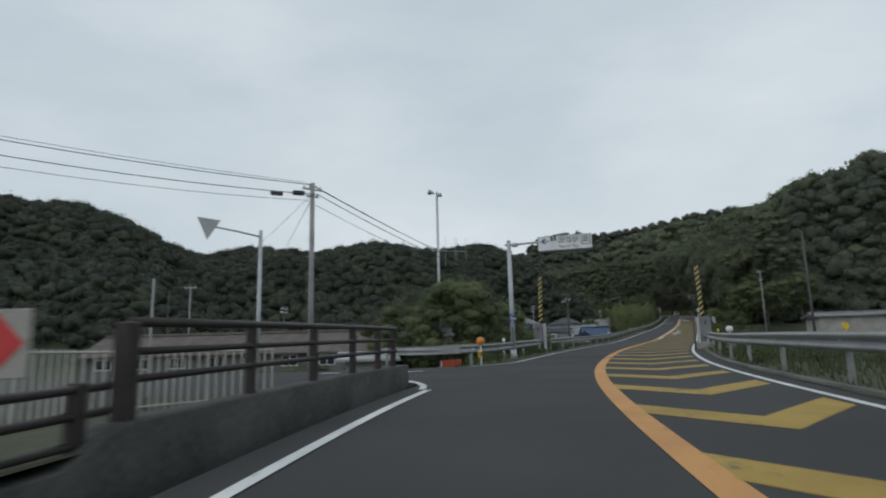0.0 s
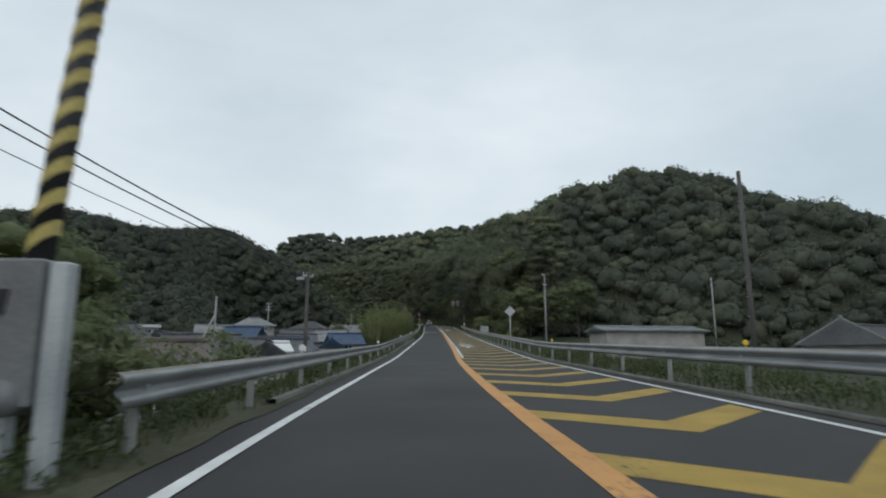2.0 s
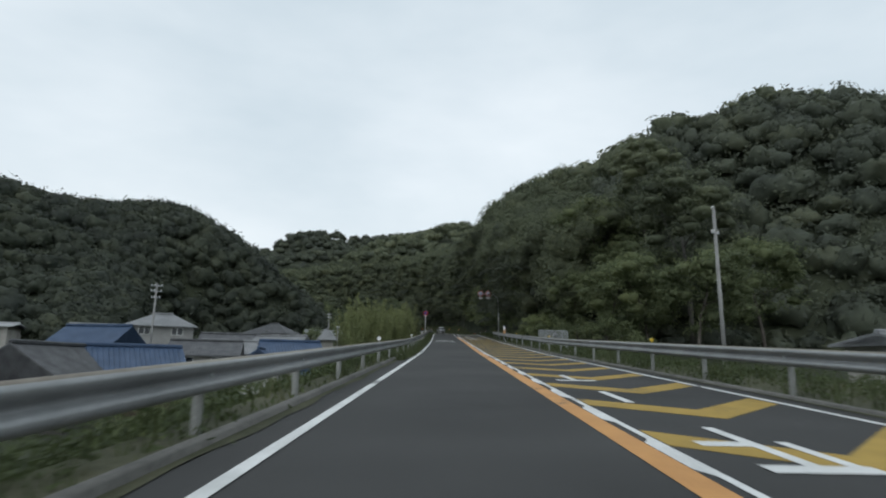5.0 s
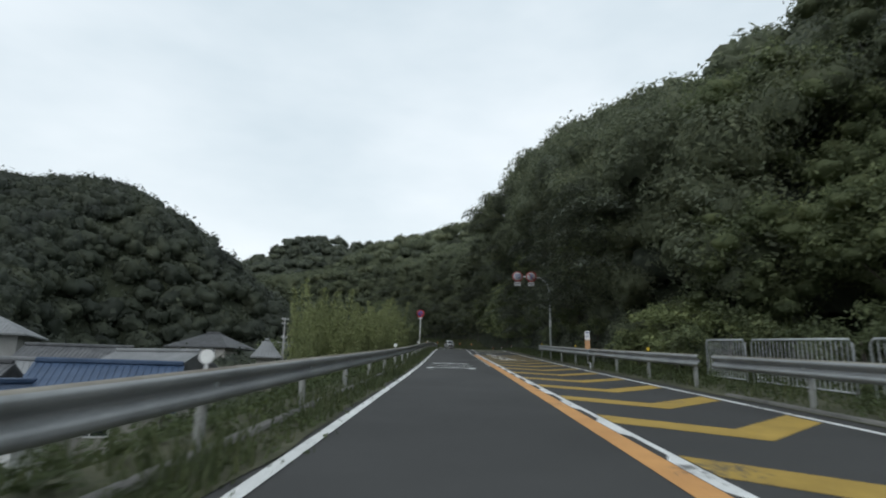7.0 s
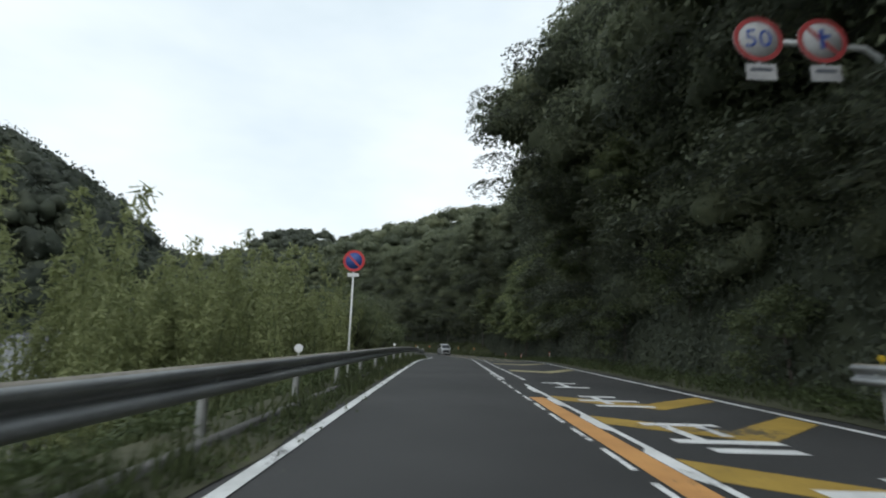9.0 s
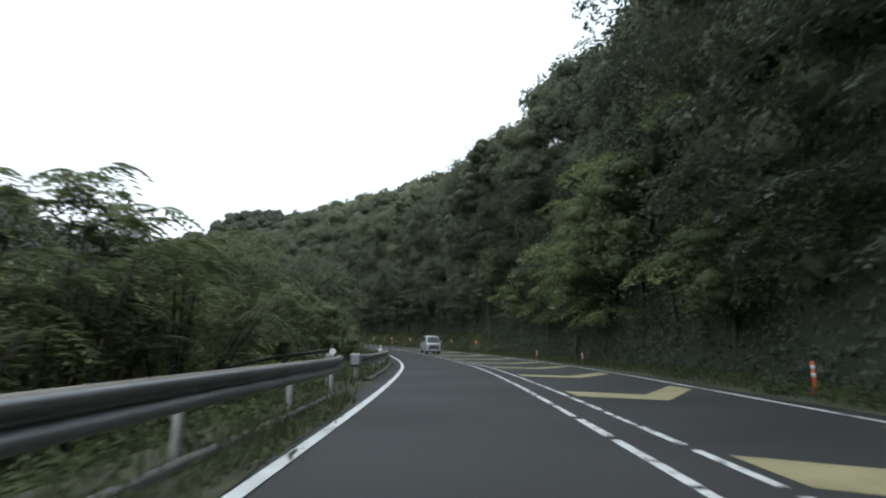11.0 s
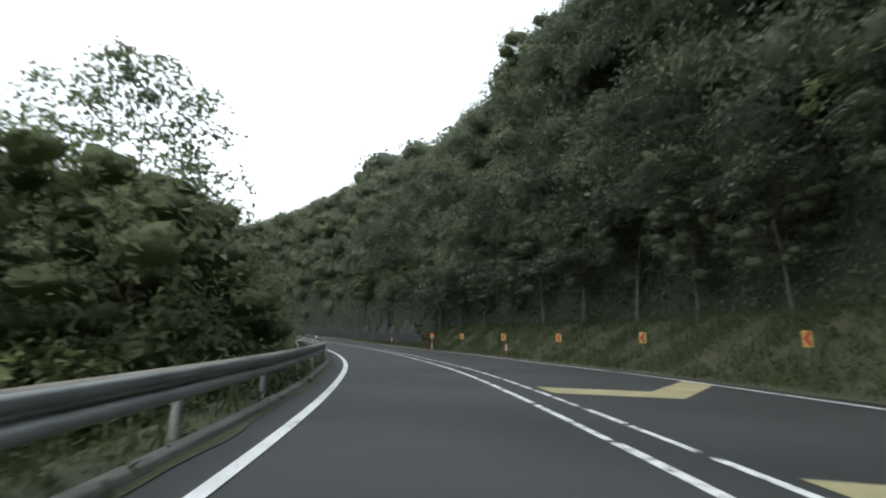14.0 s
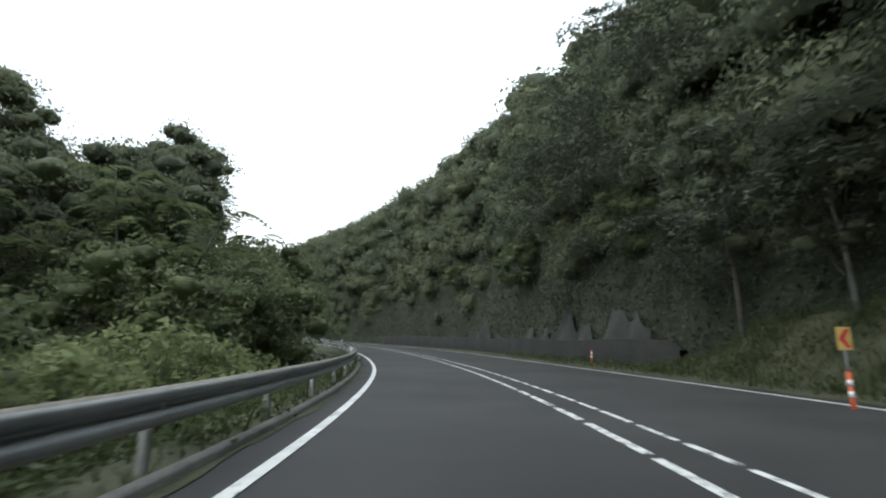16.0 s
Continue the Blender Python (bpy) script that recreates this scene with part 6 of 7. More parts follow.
utility_pole(56.9, 105.6, 14.1, "grey concrete pole with a street lamp", M_pole, 0.14, ((1.6, 0.8, 10),), 0.2)
utility_pole(80.0, 95.3, 13.45, "grey concrete utility pole before the woods", M_pole, 0.15, ((1.2, 0.8, 40),), 0.3)
utility_pole(22.3, 150.2, 12.4, "concrete utility pole with crossarms among houses", M_pole, 0.14, ((0.3, 1.2, 0), (0.9, 1.2, 0), (1.6, 1.0, 0)))
pl = utility_pole(9.9, 93.6, 7.9, "plain grey pole with a slanted stay", M_pole, 0.14, ())
part("stay", Geo().tube((-0.05, 0, 7.3), (-3.2, -1.2, 0.0), 0.10, 0.10, 10), M_pole, pl, "", True)
utility_pole(50.4, 192.7, 13.6, "concrete utility pole with crossarms behind bamboo", M_pole, 0.13, ((0.2, 0.9, 0), (0.8, 0.9, 0)))
utility_pole(48.5, 176.0, 10.2, "slim pole beside the village road", M_pole, 0.10, ((0.3, 0.6, 0),))
utility_pole(-27.0, 62.0, 8.8, "slim grey pole far behind the fence", M_pole, 0.10, ((0.2, 1.3, 0),))
utility_pole(-33.0, 70.0, 9.2, "slim grey pole far behind the fence", M_darkpole, 0.10, ())
utility_pole(-13.6, 27.2, 4.9, "slim grey pole with a meter box", M_pole, 0.08, (), None, False)
utility_pole(-17.0, 62.0, 6.4, "slim pole with crossarms in the village", M_darkpole, 0.09, ((0.3, 0.7, 0), (0.7, 0.7, 0)))


def wire(pts, r, label, sag):
    """A hanging cable between supports."""
    out = []
    for (a, b), k in zip(zip(pts[:-1], pts[1:]), sag):
        a, b = Vector(a), Vector(b)
        for u in np.linspace(0, 1, 15)[: None if b == Vector(pts[-1]) else -1]:
            p = a.lerp(b, float(u))
            p.z -= 4 * k * u * (1 - u)
            out.append(p)
    return solid("overhead_wire", Geo().path(out, r, 5), M_black, label, "wire", "", "overhead wires", True)


for dx, dz, r, sg in ((-0.35, 0.15, 0.012, 0.5), (0.0, 0.0, 0.022, 0.6), (0.3, -0.55, 0.022, 0.8), (-0.3, -0.85, 0.014, 0.9)):
    wire([(-34 + dx, 16, 12.6 + dz), (-7.0 + dx, 30.5, 10.2 + dz), (13.2 + dx, 63.75, 6.75 + 0.35 * dz), (15.0, 95.0, 7.6)], r, "black overhead cable sagging between poles", (sg, sg * 0.7 + 0.5, 0.5))
wire([(-7.0, 30.5, 9.7), (-20, 46, 6.0)], 0.012, "thin overhead service cable", (0.4,))
wire([(-7.0, 30.5, 9.5), (-16, 47, 5.0)], 0.012, "thin overhead service cable", (0.4,))

# loudspeaker pole with aerial
x, y = -0.46, 44.1
z = gz(x, y)
root = thing("loudspeaker_pole", (x, y, z), "steel pole with horn loudspeaker and rod aerial", "loudspeaker pole")
H_ = 13.4 - z
part("shaft", Geo().tube((0, 0, -0.5), (0, 0, H_), 0.13, 0.085, 12), M_galv, root, "", True)
part("horn", Geo().tube((-0.2, -0.1, H_ - 0.15), (-0.62, -0.3, H_ - 0.05), 0.05, 0.22, 14), M_signback, root, "grey horn loudspeaker", True)
part("horn", Geo().tube((0.1, 0.05, H_ - 0.3), (0.25, -0.25, H_ - 0.3), 0.06, 0.17, 14), M_signback, root, "grey horn loudspeaker", True)
ae = part("aerial_boom", Geo().tube((-0.5, 0.0, 8.8 - z), (2.15, -0.35, 8.62 - z), 0.022, n=6), M_galv, root, "thin rod aerial")
for u, L in ((0.55, 1.15), (1.3, 1.05), (1.42, 1.0), (2.1, 0.95)):
    part("rod", Geo().tube((u, -0.13 * u, 8.75 - z - L), (u, -0.13 * u, 8.75 - z + L), 0.011, n=5), M_galv, ae)

# triangular stop sign, seen from behind, on an arm
x, y = -8.6, 27.0
z = gz(x, y)
root = thing("stop_sign", (x, y, z), "grey back of a triangular stop sign on an arm", "road sign", 18)
H_ = 7.0 - z
part("pole", Geo().tube((0, 0, -0.5), (0, 0, H_), 0.12, 0.085, 12), M_galv, root, "", True)
part("arm", Geo().path([(0, 0, H_ - 0.3), (-1.0, -0.2, H_ - 0.12), (-2.3, -0.5, H_ + 0.05)], 0.045, 8), M_galv, root, "", True)
part("sign_plate", Geo().prism([(-2.75, H_ + 0.42), (-1.75, H_ + 0.30), (-2.3, H_ - 0.62)], -0.56, -0.54), M_signback, root)

# ---- the bridge railing and fence by the junction ----
s = np.arange(-20, 13.6, 0.6)
d0 = np.interp(s, [-20, 4.6, 13.2], [-3.7, -3.2, -2.95])
hp = np.where(s < 4.6, 0.22, 0.45)
v = np.concatenate([on_road(s, d0, -0.3), on_road(s, d0, hp - 0.02), on_road(s, d0 - 0.03, hp), on_road(s, d0 - 0.32, hp), on_road(s, d0 - 0.35, hp - 0.02), on_road(s, d0 - 0.35, -0.6)])
v[:, 2] += 0
n = len(s)
f = [(n * k + i, n * k + i + 1, n * k + n + i + 1, n * k + n + i) for k in range(5) for i in range(n - 1)]
para = raw("parapet", np.concatenate([v]), f, M_parapet)
tagged(new("parapet", para), "stained concrete parapet at the bridge edge", "parapet", "", "structure")
end = Geo()
a, b = on_road(13.4, -2.95, 0), on_road(13.4, -3.3, 0)
end.add([(*a[:2], a[2] - 0.3), (*b[:2], b[2] - 0.3), (*b[:2], b[2] + 0.44), (*a[:2], a[2] + 0.44)], [(0, 1, 2, 3)])
tagged(new("parapet_end", end.mesh("parapet_end", M_parapet)), "stained concrete end of the parapet", "parapet", "", "structure")

root = thing("bridge_railing", tuple(on_road(5.0, -3.38, 0.45)), "dark brown steel railing on the parapet", "railing")
posts = (4.8, 7.0, 8.9, 10.6, 12.0, 13.0)
for k, sp in enumerate(posts):
    p = on_road(sp, np.interp(sp, [4.6, 13.2], [-3.38, -3.13]), 0.45)
    w = 0.16 if k == 0 else 0.11
    part("post", Geo().box((p[0], p[1], p[2] + 0.41), (w, w, 0.86), heading(sp), 0.012), M_brown, root, "", False, True)
for zz, r in ((0.84, 0.045), (0.58, 0.036), (0.34, 0.036)):
    part("rail", Geo().path([on_road(sp, np.interp(sp, [4.6, 13.2], [-3.36, -3.11]), 0.45 + zz) for sp in (4.8, 7.0, 8.9, 10.6, 12.0, 13.15)], r, 8), M_brown, root, "", True, True)
root = thing("bridge_railing", tuple(on_road(0.0, -3.75, 0.22)), "lower dark brown steel railing beside the lane", "railing")
for sp in (-4.0, -1.6, 0.8, 3.0, 4.3):
    p = on_road(sp, np.interp(sp, [-20, 4.6], [-3.88, -3.4]), 0.2)
    part("post", Geo().box((p[0], p[1], p[2] + 0.30), (0.12, 0.12, 0.62), heading(sp), 0.012), M_brown, root, "", False, True)
for zz in (0.56, 0.36, 0.14):
    part("rail", Geo().path([on_road(sp, np.interp(sp, [-20, 4.6], [-3.86, -3.38]), 0.2 + zz) for sp in (-6, -3, 0, 2.5, 4.6)], 0.036, 8), M_brown, root, "", True, True)
root = thing("curve_arrow_board", tuple(on_road(4.0, -3.8, -0.03)), "pale board with a red arrow above the railing", "road sign", -4)
part("post", Geo().tube((-0.1, 0.05, 0.1), (-0.1, 0.05, 1.4), 0.03, n=8), M_galv, root, "", True)
b = part("board", Geo().box((-0.10, 0, 1.16), (0.62, 0.02, 0.52), 0, 0.006), M_plaster, root)
part("arrow", Geo().prism([(-0.34, 1.39), (-0.06, 1.39), (0.17, 1.16), (-0.06, 0.93), (-0.34, 0.93), (-0.12, 1.16)], -0.016, -0.010), M_signred, b)

bend_y, bend_x = (-8.0, 2.0, 7.0, 10.0, 12.4, 14.0), (-6.0, -6.0, -6.2, -6.3, -5.4, -4.1)
lv = [on_road(sp, -3.25, 0.30) for sp in np.arange(-8, 13.3, 1.0)]
lo_edge = [np.array([np.interp(p[1], bend_y, bend_x) - 0.5, p[1], 0.12]) for p in lv]
lfar = [q + np.array([-1.6, 0, -0.7]) for q in lo_edge]
kk = len(lv)
ledge = raw("verge_ledge", lv + lo_edge + lfar, [(i, i + 1, kk + i + 1, kk + i) for i in range(kk - 1)] + [(kk + i, kk + i + 1, 2 * kk + i + 1, 2 * kk + i) for i in range(kk - 1)], M_verge, True)
tagged(new("verge_ledge", ledge), "grassy earth ledge behind the parapet", "verge", "", "structure")
root = thing("picket_fence", tuple(on_road(6, -6.2, -0.3)), "white steel picket fence with vertical bars", "fence")
bend_ = np.array(list(zip(bend_x[1:], bend_y[1:])))
run_ = np.r_[0, np.cumsum(np.hypot(*np.diff(bend_, axis=0).T))]
line = [np.array([np.interp(u, run_, bend_[:, 0]), np.interp(u, run_, bend_[:, 1]), 0.17]) for u in np.arange(0, run_[-1], 0.2)]
PICK = Geo().box((0, 0, 0.60), (0.034, 0.034, 1.14), 0, 0.006).mesh("bar", M_pale_fence)
inv = root.matrix_basis.inverted()
for k, p in enumerate(line):
    o = new("bar", PICK)
    o.parent, o.matrix_basis = root, inv @ pose(*p)
for zz in (0.1, 1.12):
    part("rail", Geo().path([p + np.array([0, 0, zz]) for p in line[::12]] + [line[-1] + np.array([0, 0, zz])], 0.022, 6), M_pale_fence, root, "", True, True)
for p in line[::11]:
    part("post", Geo().box((p[0], p[1], p[2] + 0.50), (0.06, 0.06, 1.4), 0, 0.008), M_pale_fence, root, "", False, True)

# side road surface at the junction and the yard behind the fence
g = []
for (s0, d0_), (s1, d1_) in (((12.5, -1.9), (25.4, -1.9)), ((13.8, -3.0), (22.9, -2.95)), ((13.8, -3.4), (22.3, -3.5)), ((13.5, -7), (22.5, -7)), ((10, -14), (23, -14)), ((2, -30), (18, -34))):
    g.append((on_road(s0, d0_, -0.03 if d0_ > -2 else 0.010 if d0_ > -4 else -0.03 - 0.008 * abs(d0_)), on_road(s1, d1_, -0.03 if d1_ > -2 else 0.010 if d1_ > -4 else -0.03 - 0.008 * abs(d1_))))
v = [p for pair in g for p in pair]
side = raw("side_road", v, [(2 * i, 2 * i + 1, 2 * i + 3, 2 * i + 2) for i in range(len(g) - 1)], M_asphalt)
tagged(new("side_road", side), "grey asphalt side road joining the main road", "road", "", "structure")
arcp = [on_road(s_, d_, 0.017) for s_, d_ in ((12.0, -2.30), (12.95, -2.50), (13.75, -2.83), (14.35, -3.22), (14.75, -3.66), (14.85, -4.1))]
arcq = [on_road(s_, d_, 0.017) for s_, d_ in ((12.0, -2.15), (13.0, -2.36), (13.86, -2.71), (14.5, -3.12), (14.92, -3.60), (15.02, -4.1))]
v = [p for pair in zip(arcp, arcq) for p in pair]
tagged(new("edge_line_turn", raw("edge_line_turn", v, [(2 * i, 2 * i + 1, 2 * i + 3, 2 * i + 2) for i in range(5)], M_white)), "white painted edge line turning into the side road", "road marking", "", "structure")
for s0, d_ in ((19.0, -4.2), (19.6, -6.0), (20.2, -7.8)):
    v = [on_road(s0, d_, 0.02 if d_ > -5 else -0.06), on_road(s0 + 0.3, d_, 0.02 if d_ > -5 else -0.06), on_road(s0 + 0.3, d_ - 0.8, 0.0 if d_ > -5 else -0.07), on_road(s0, d_ - 0.8, 0.0 if d_ > -5 else -0.07)]
    tagged(new("give_way_dash", raw("give_way_dash", v, [(0, 1, 2, 3)], M_white)), "white painted dash across the side road", "road marking", "", "structure")

root = thing("barrier_board", (0.2, 25.6, gz(0.2, 25.6)), "orange barrier boards standing behind the guardrail", "barrier", 75)
for k in range(3):
    part("board", Geo().box((-1.1 + 1.1 * k, 0, 0.5), (1.02, 0.04, 0.62), 0, 0.01), M_conered, root)
    part("leg", Geo().box((-1.6 + 1.1 * k, 0.04, 0.3), (0.06, 0.06, 1.0)), M_galv, root)


# ---- houses ----
def window(parent, x, y, z, w, h, face=-1):
    fr = part("window", Geo().box((x, y, z), (w, 0.08, h), 0, 0.01), M_whitep, parent, "window with pale frame")
    part("pane", Geo().box((x - w * 0.24, y + face * 0.042, z), (w * 0.42, 0.012, h * 0.84)), M_glass, fr)
    part("pane", Geo().box((x + w * 0.24, y + face * 0.048, z), (w * 0.42, 0.012, h * 0.84)), M_glass, fr)


def house(label, x, y, rz, w, dp, eave, ridge_z, roof, wall, hip=False, storeys=1, base=None, rib=0.32, name="house", windows=True):
    """A house with its ridge along its width; heights in world z."""
    z = (gz(x, y) if base is None else base) - 0.3
    root = thing(name, (x, y, z), label, "house", rz)
    e, r = eave - z, ridge_z - z
    part("wall", Geo().box((0, 0, e / 2), (w, dp, e), 0, 0.02), wall, root)
    ov = 0.6
    W, D, t = w / 2 + ov, dp / 2 + ov, 0.14
    drop = (r - e) * ov / (dp / 2)
    lo = e - drop
    g = Geo()
    inset = dp * 0.5 if hip else 0.0
    up_ = [(-W, -D, lo), (W, -D, lo), (W, D, lo), (-W, D, lo), (-W + inset, 0, r), (W - inset, 0, r)]
    g.add([(a, b, c) for a, b, c in up_] + [(a, b, c - t) for a, b, c in up_],
          [(0, 1, 5, 4), (2, 3, 4, 5), (1, 2, 5), (3, 0, 4), (6, 10, 11, 7), (8, 11, 10, 9), (7, 11, 8), (9, 10, 6), (0, 6, 7, 1), (1, 7, 8, 2), (2, 8, 9, 3), (3, 9, 6, 0)])
    rf = part("roof", g, roof, root)
    if rib:
        g = Geo()
        for k in range(int(2 * W / rib)):
            xx = -W + rib * (k + 0.5)
            for sd in (-1, 1):
                m_ = max(0.0, abs(xx) - (W - inset)) / inset if inset else 0.0
                yy, zz = sd * D * m_, r + (lo - r) * m_
                g.add([(xx - 0.045, sd * D, lo + 0.004), (xx + 0.045, sd * D, lo + 0.004), (xx + 0.045, yy, zz + 0.004), (xx - 0.045, yy, zz + 0.004), (xx, sd * D, lo + 0.05), (xx, yy, zz + 0.05)], [(0, 4, 5, 3), (4, 1, 2, 5), (0, 1, 4)])
        part("roof_rib", g, roof, rf)
    part("ridge_cap", Geo().box((0, 0, r + 0.08), (2 * (W - inset) * 0.99, 0.34, 0.26), 0, 0.06), roof, root)
    if not hip:
        for sd in (-1, 1):
            m = Matrix.Translation((sd * (w / 2 - 0.05), 0, 0)) @ Matrix.Rotation(radians(90), 4, "Z")
            part("gable", Geo().prism([(-dp / 2, e), (dp / 2, e), (0, r - 0.12)], -0.06, 0.06, m), wall, root)
    if windows:
        for sidey in (-1, 1):
            for st in range(storeys):
                zc = e - 1.0 - 2.7 * st
                for k in range(max(1, int(w / 3.2))):
                    window(root, -w / 2 + (k + 0.5) * w / max(1, int(w / 3.2)), sidey * (dp / 2 + 0.02), zc, 1.5, 1.05, sidey)
    return root


house("long low house with brown tiled roof and grey wall", -20, 60, 0, 28, 8, 1.8, 3.5, M_tiler, M_duskwall)
house("house with weathered brown tiled roof by the bank", 3.6, 62.5, 8, 8, 6.5, 1.1, 2.7, M_tiler, M_wallgrey)
sol = house("grey hip-roofed house with a row of solar panels", -3.2, 103.5, 0, 17.4, 7.4, 2.7, 5.6, M_tile, M_plaster, True)
sz = gz(-3.2, 103.5) - 0.3
for k in range(5):
    xx = -6.2 + 1.75 * k
    gq = Geo()
    lo_, hi_ = 2.95 - sz, 5.25 - sz
    y0_, y1_ = -3.4, -0.45
    gq.add([(xx - 0.82, y0_, lo_ + 0.14), (xx + 0.82, y0_, lo_ + 0.14), (xx + 0.82, y1_, hi_ + 0.14), (xx - 0.82, y1_, hi_ + 0.14), (xx - 0.82, y0_, lo_ + 0.08), (xx + 0.82, y0_, lo_ + 0.08), (xx + 0.82, y1_, hi_ + 0.08), (xx - 0.82, y1_, hi_ + 0.08)], [(0, 1, 2, 3), (4, 7, 6, 5), (0, 4, 5, 1), (1, 5, 6, 2), (2, 6, 7, 3), (3, 7, 4, 0)])
    part("solar_panel", gq, M_panel, sol, "dark blue-grey solar panel")
house("old house with plastered gable facing the road", 14.4, 87.6, 80, 6.2, 3.6, 2.15, 3.3, M_tile, M_plaster, windows=False)
sky_ = house("grey tiled house behind the old gable", 15.7, 92.0, 6, 5.6, 5.6, 2.2, 3.65, M_tile, M_wallgrey)
sz = gz(15.7, 92.0) - 0.3
slope_z = lambda y: 2.2 - sz + (3.65 - 2.2) * (1 - abs(y) / 2.8)
gq = Geo().add([(-0.6, -2.6, slope_z(2.6) + 0.18), (1.1, -2.6, slope_z(2.6) + 0.18), (1.1, -1.2, slope_z(1.2) + 0.18), (-0.6, -1.2, slope_z(1.2) + 0.18), (-0.6, -2.6, slope_z(2.6) + 0.04), (1.1, -2.6, slope_z(2.6) + 0.04), (1.1, -1.2, slope_z(1.2) + 0.04), (-0.6, -1.2, slope_z(1.2) + 0.04)], [(0, 1, 2, 3), (4, 7, 6, 5), (0, 4, 5, 1), (1, 5, 6, 2), (2, 6, 7, 3), (3, 7, 4, 0)])
part("water_heater_panel", gq, M_whitep, sky_, "white water heater panel")
part("water_heater_tank", Geo().box((0.25, -0.95, slope_z(0.95) + 0.2), (1.7, 0.34, 0.3), 0, 0.08), M_whitep, sky_, "white water heater tank")
house("low grey-tiled house with wide roof", 9.2, 102.6, 4, 7.4, 8.2, 2.1, 4.4, M_tile, M_plaster)
house("grey house with curved gable in the village", 5.4, 112, 74, 8, 6, 2.9, 4.9, M_tile, M_plaster)
house("dark-roofed house with a black gable end", 18.6, 122.6, 68, 7, 6.6, 2.7, 4.8, M_tile, M_darkpole)
house("blue sheet-roofed wing among the houses", 22.2, 126.0, 12, 6.4, 5.4, 3.3, 4.9, M_tileb, M_wood)
house("grey tiled house in the village", 4.5, 123.5, 3, 9, 7, 2.9, 4.7, M_tile, M_plaster)
house("plastered house with blue tiled roof", 17.6, 147.4, -30, 6.2, 6.5, 5.2, 7.35, M_tileb, M_plaster)
house("low grey-roofed house beside the blue roofs", 28.0, 149.5, -8, 6.5, 5.5, 4.9, 6.2, M_tile, M_plaster)
house("low pale-roofed house among the roofs", 31.0, 156.5, 10, 6, 5.5, 5.2, 6.5, M_sheetold, M_plaster)
house("blue-tiled house close below the road", 36.6, 146.4, -1, 5.6, 7.0, 4.5, 6.3, M_tileb, M_plaster)
house("blue-tiled lean-to with a white gable", 33.2, 142.6, 78, 5.0, 3.6, 4.0, 5.3, M_tileb, M_whitep, windows=False)
house("pale grey tiled house among the roofs", 37.6, 161.4, -38, 6.6, 6.2, 6.0, 7.5, M_sheetold, M_plaster)
house("grey tiled house among the roofs", 31.4, 168.0, -10, 7, 5.5, 6.4, 7.9, M_tile, M_plaster)
house("two-storey house with pale grey tiled roof", 22.2, 174.0, 0, 8.4, 7, 9.1, 10.7, M_sheetold, M_wallgrey, True, 2)
house("grey-roofed house below the hill", 14.0, 178.0, -4, 7.5, 6, 7.5, 9.1, M_sheetold, M_wallgrey)
house("pale flat-roofed building below the hill", -4.0, 184.0, 0, 12, 8, 8.6, 9.1, M_sheet, M_plaster, windows=True, rib=0)
house("small white-roofed house by the bamboo", 46.9, 177.0, -4, 1.9, 2.6, 8.4, 9.6, M_sheetold, M_plaster, True, windows=False)
house("white two-storey house with hipped grey roof", 41.8, 206.5, -32, 8.8, 7.8, 10.1, 12.0, M_tile, M_plaster, True, 2)
house("pale house with gable roof beyond", 54.0, 214, -10, 8, 6.5, 9.6, 11.4, M_sheet, M_plaster, False, 2)
house("long pale-walled shed with low grey roof", 68.4, 97.2, -10.6, 15.4, 5, 5.5, 5.95, M_sheetold, M_plaster, windows=False)
house("gable-roofed house with pale roof", 70.5, 71.0, 35, 9, 7, 3.4, 5.6, M_sheetold, M_wallgrey)
house("grey-roofed house by the fields", 88, 78, 10, 9, 7, 3.2, 5.6, M_tile, M_plaster)
torii = thing("shrine_gate", (5.7, 195.6, gz(5.7, 195.6)), "grey stone gate of two posts below the woods", "gate")
tt = 10.6 - gz(5.7, 195.6)
for k in (-1.5, 1.5):
    part("post", Geo().tube((k, 0, -0.3), (k * 0.92, 0, tt), 0.18, 0.15, 10), M_pole, torii, "", True)
part("lintel", Geo().box((0, 0, tt + 0.1), (4.4, 0.3, 0.3), 0, 0.05), M_pole, torii)
part("tie_beam", Geo().box((0, 0, tt - 0.75), (3.4, 0.2, 0.24), 0, 0.04), M_pole, torii)
# garden hedges and bushes between the houses
for x, y, k, a in ((5.2, 73.5, 1.0, 10), (7.6, 75.5, 1.05, 80), (2.8, 76.0, 1.15, 150), (9.6, 78.5, 0.9, 220), (0.5, 80.0, 1.2, 300), (24.5, 111.0, 1.0, 40), (26.6, 116.5, 1.05, 130), (28.0, 121.0, 0.85, 200), (18.5, 100.0, 0.9, 260), (29.5, 131.0, 1.0, 20), (33.0, 135.5, 0.9, 75), (26.8, 136.0, 1.1, 330), (42.5, 168.0, 0.6, 10), (40.0, 172.5, 0.5, 60)):
    plant(shrub, x, y, k, a)
house("small flat white shed by the junction", -5.0, 37.6, 8, 2.6, 3.4, 0.95, 1.15, M_sheet, M_plaster, windows=False, rib=0)
house("low pale shed roof below the road", 25.5, 48.5, 30, 4.2, 2.6, 0.55, 1.0, M_sheet, M_wood, windows=False, rib=0.25)
house("tiny hut below the guardrail", 36.0, 124.5, -20, 2.4, 2.2, 2.9, 3.3, M_tileb, M_plaster, windows=True, rib=0)

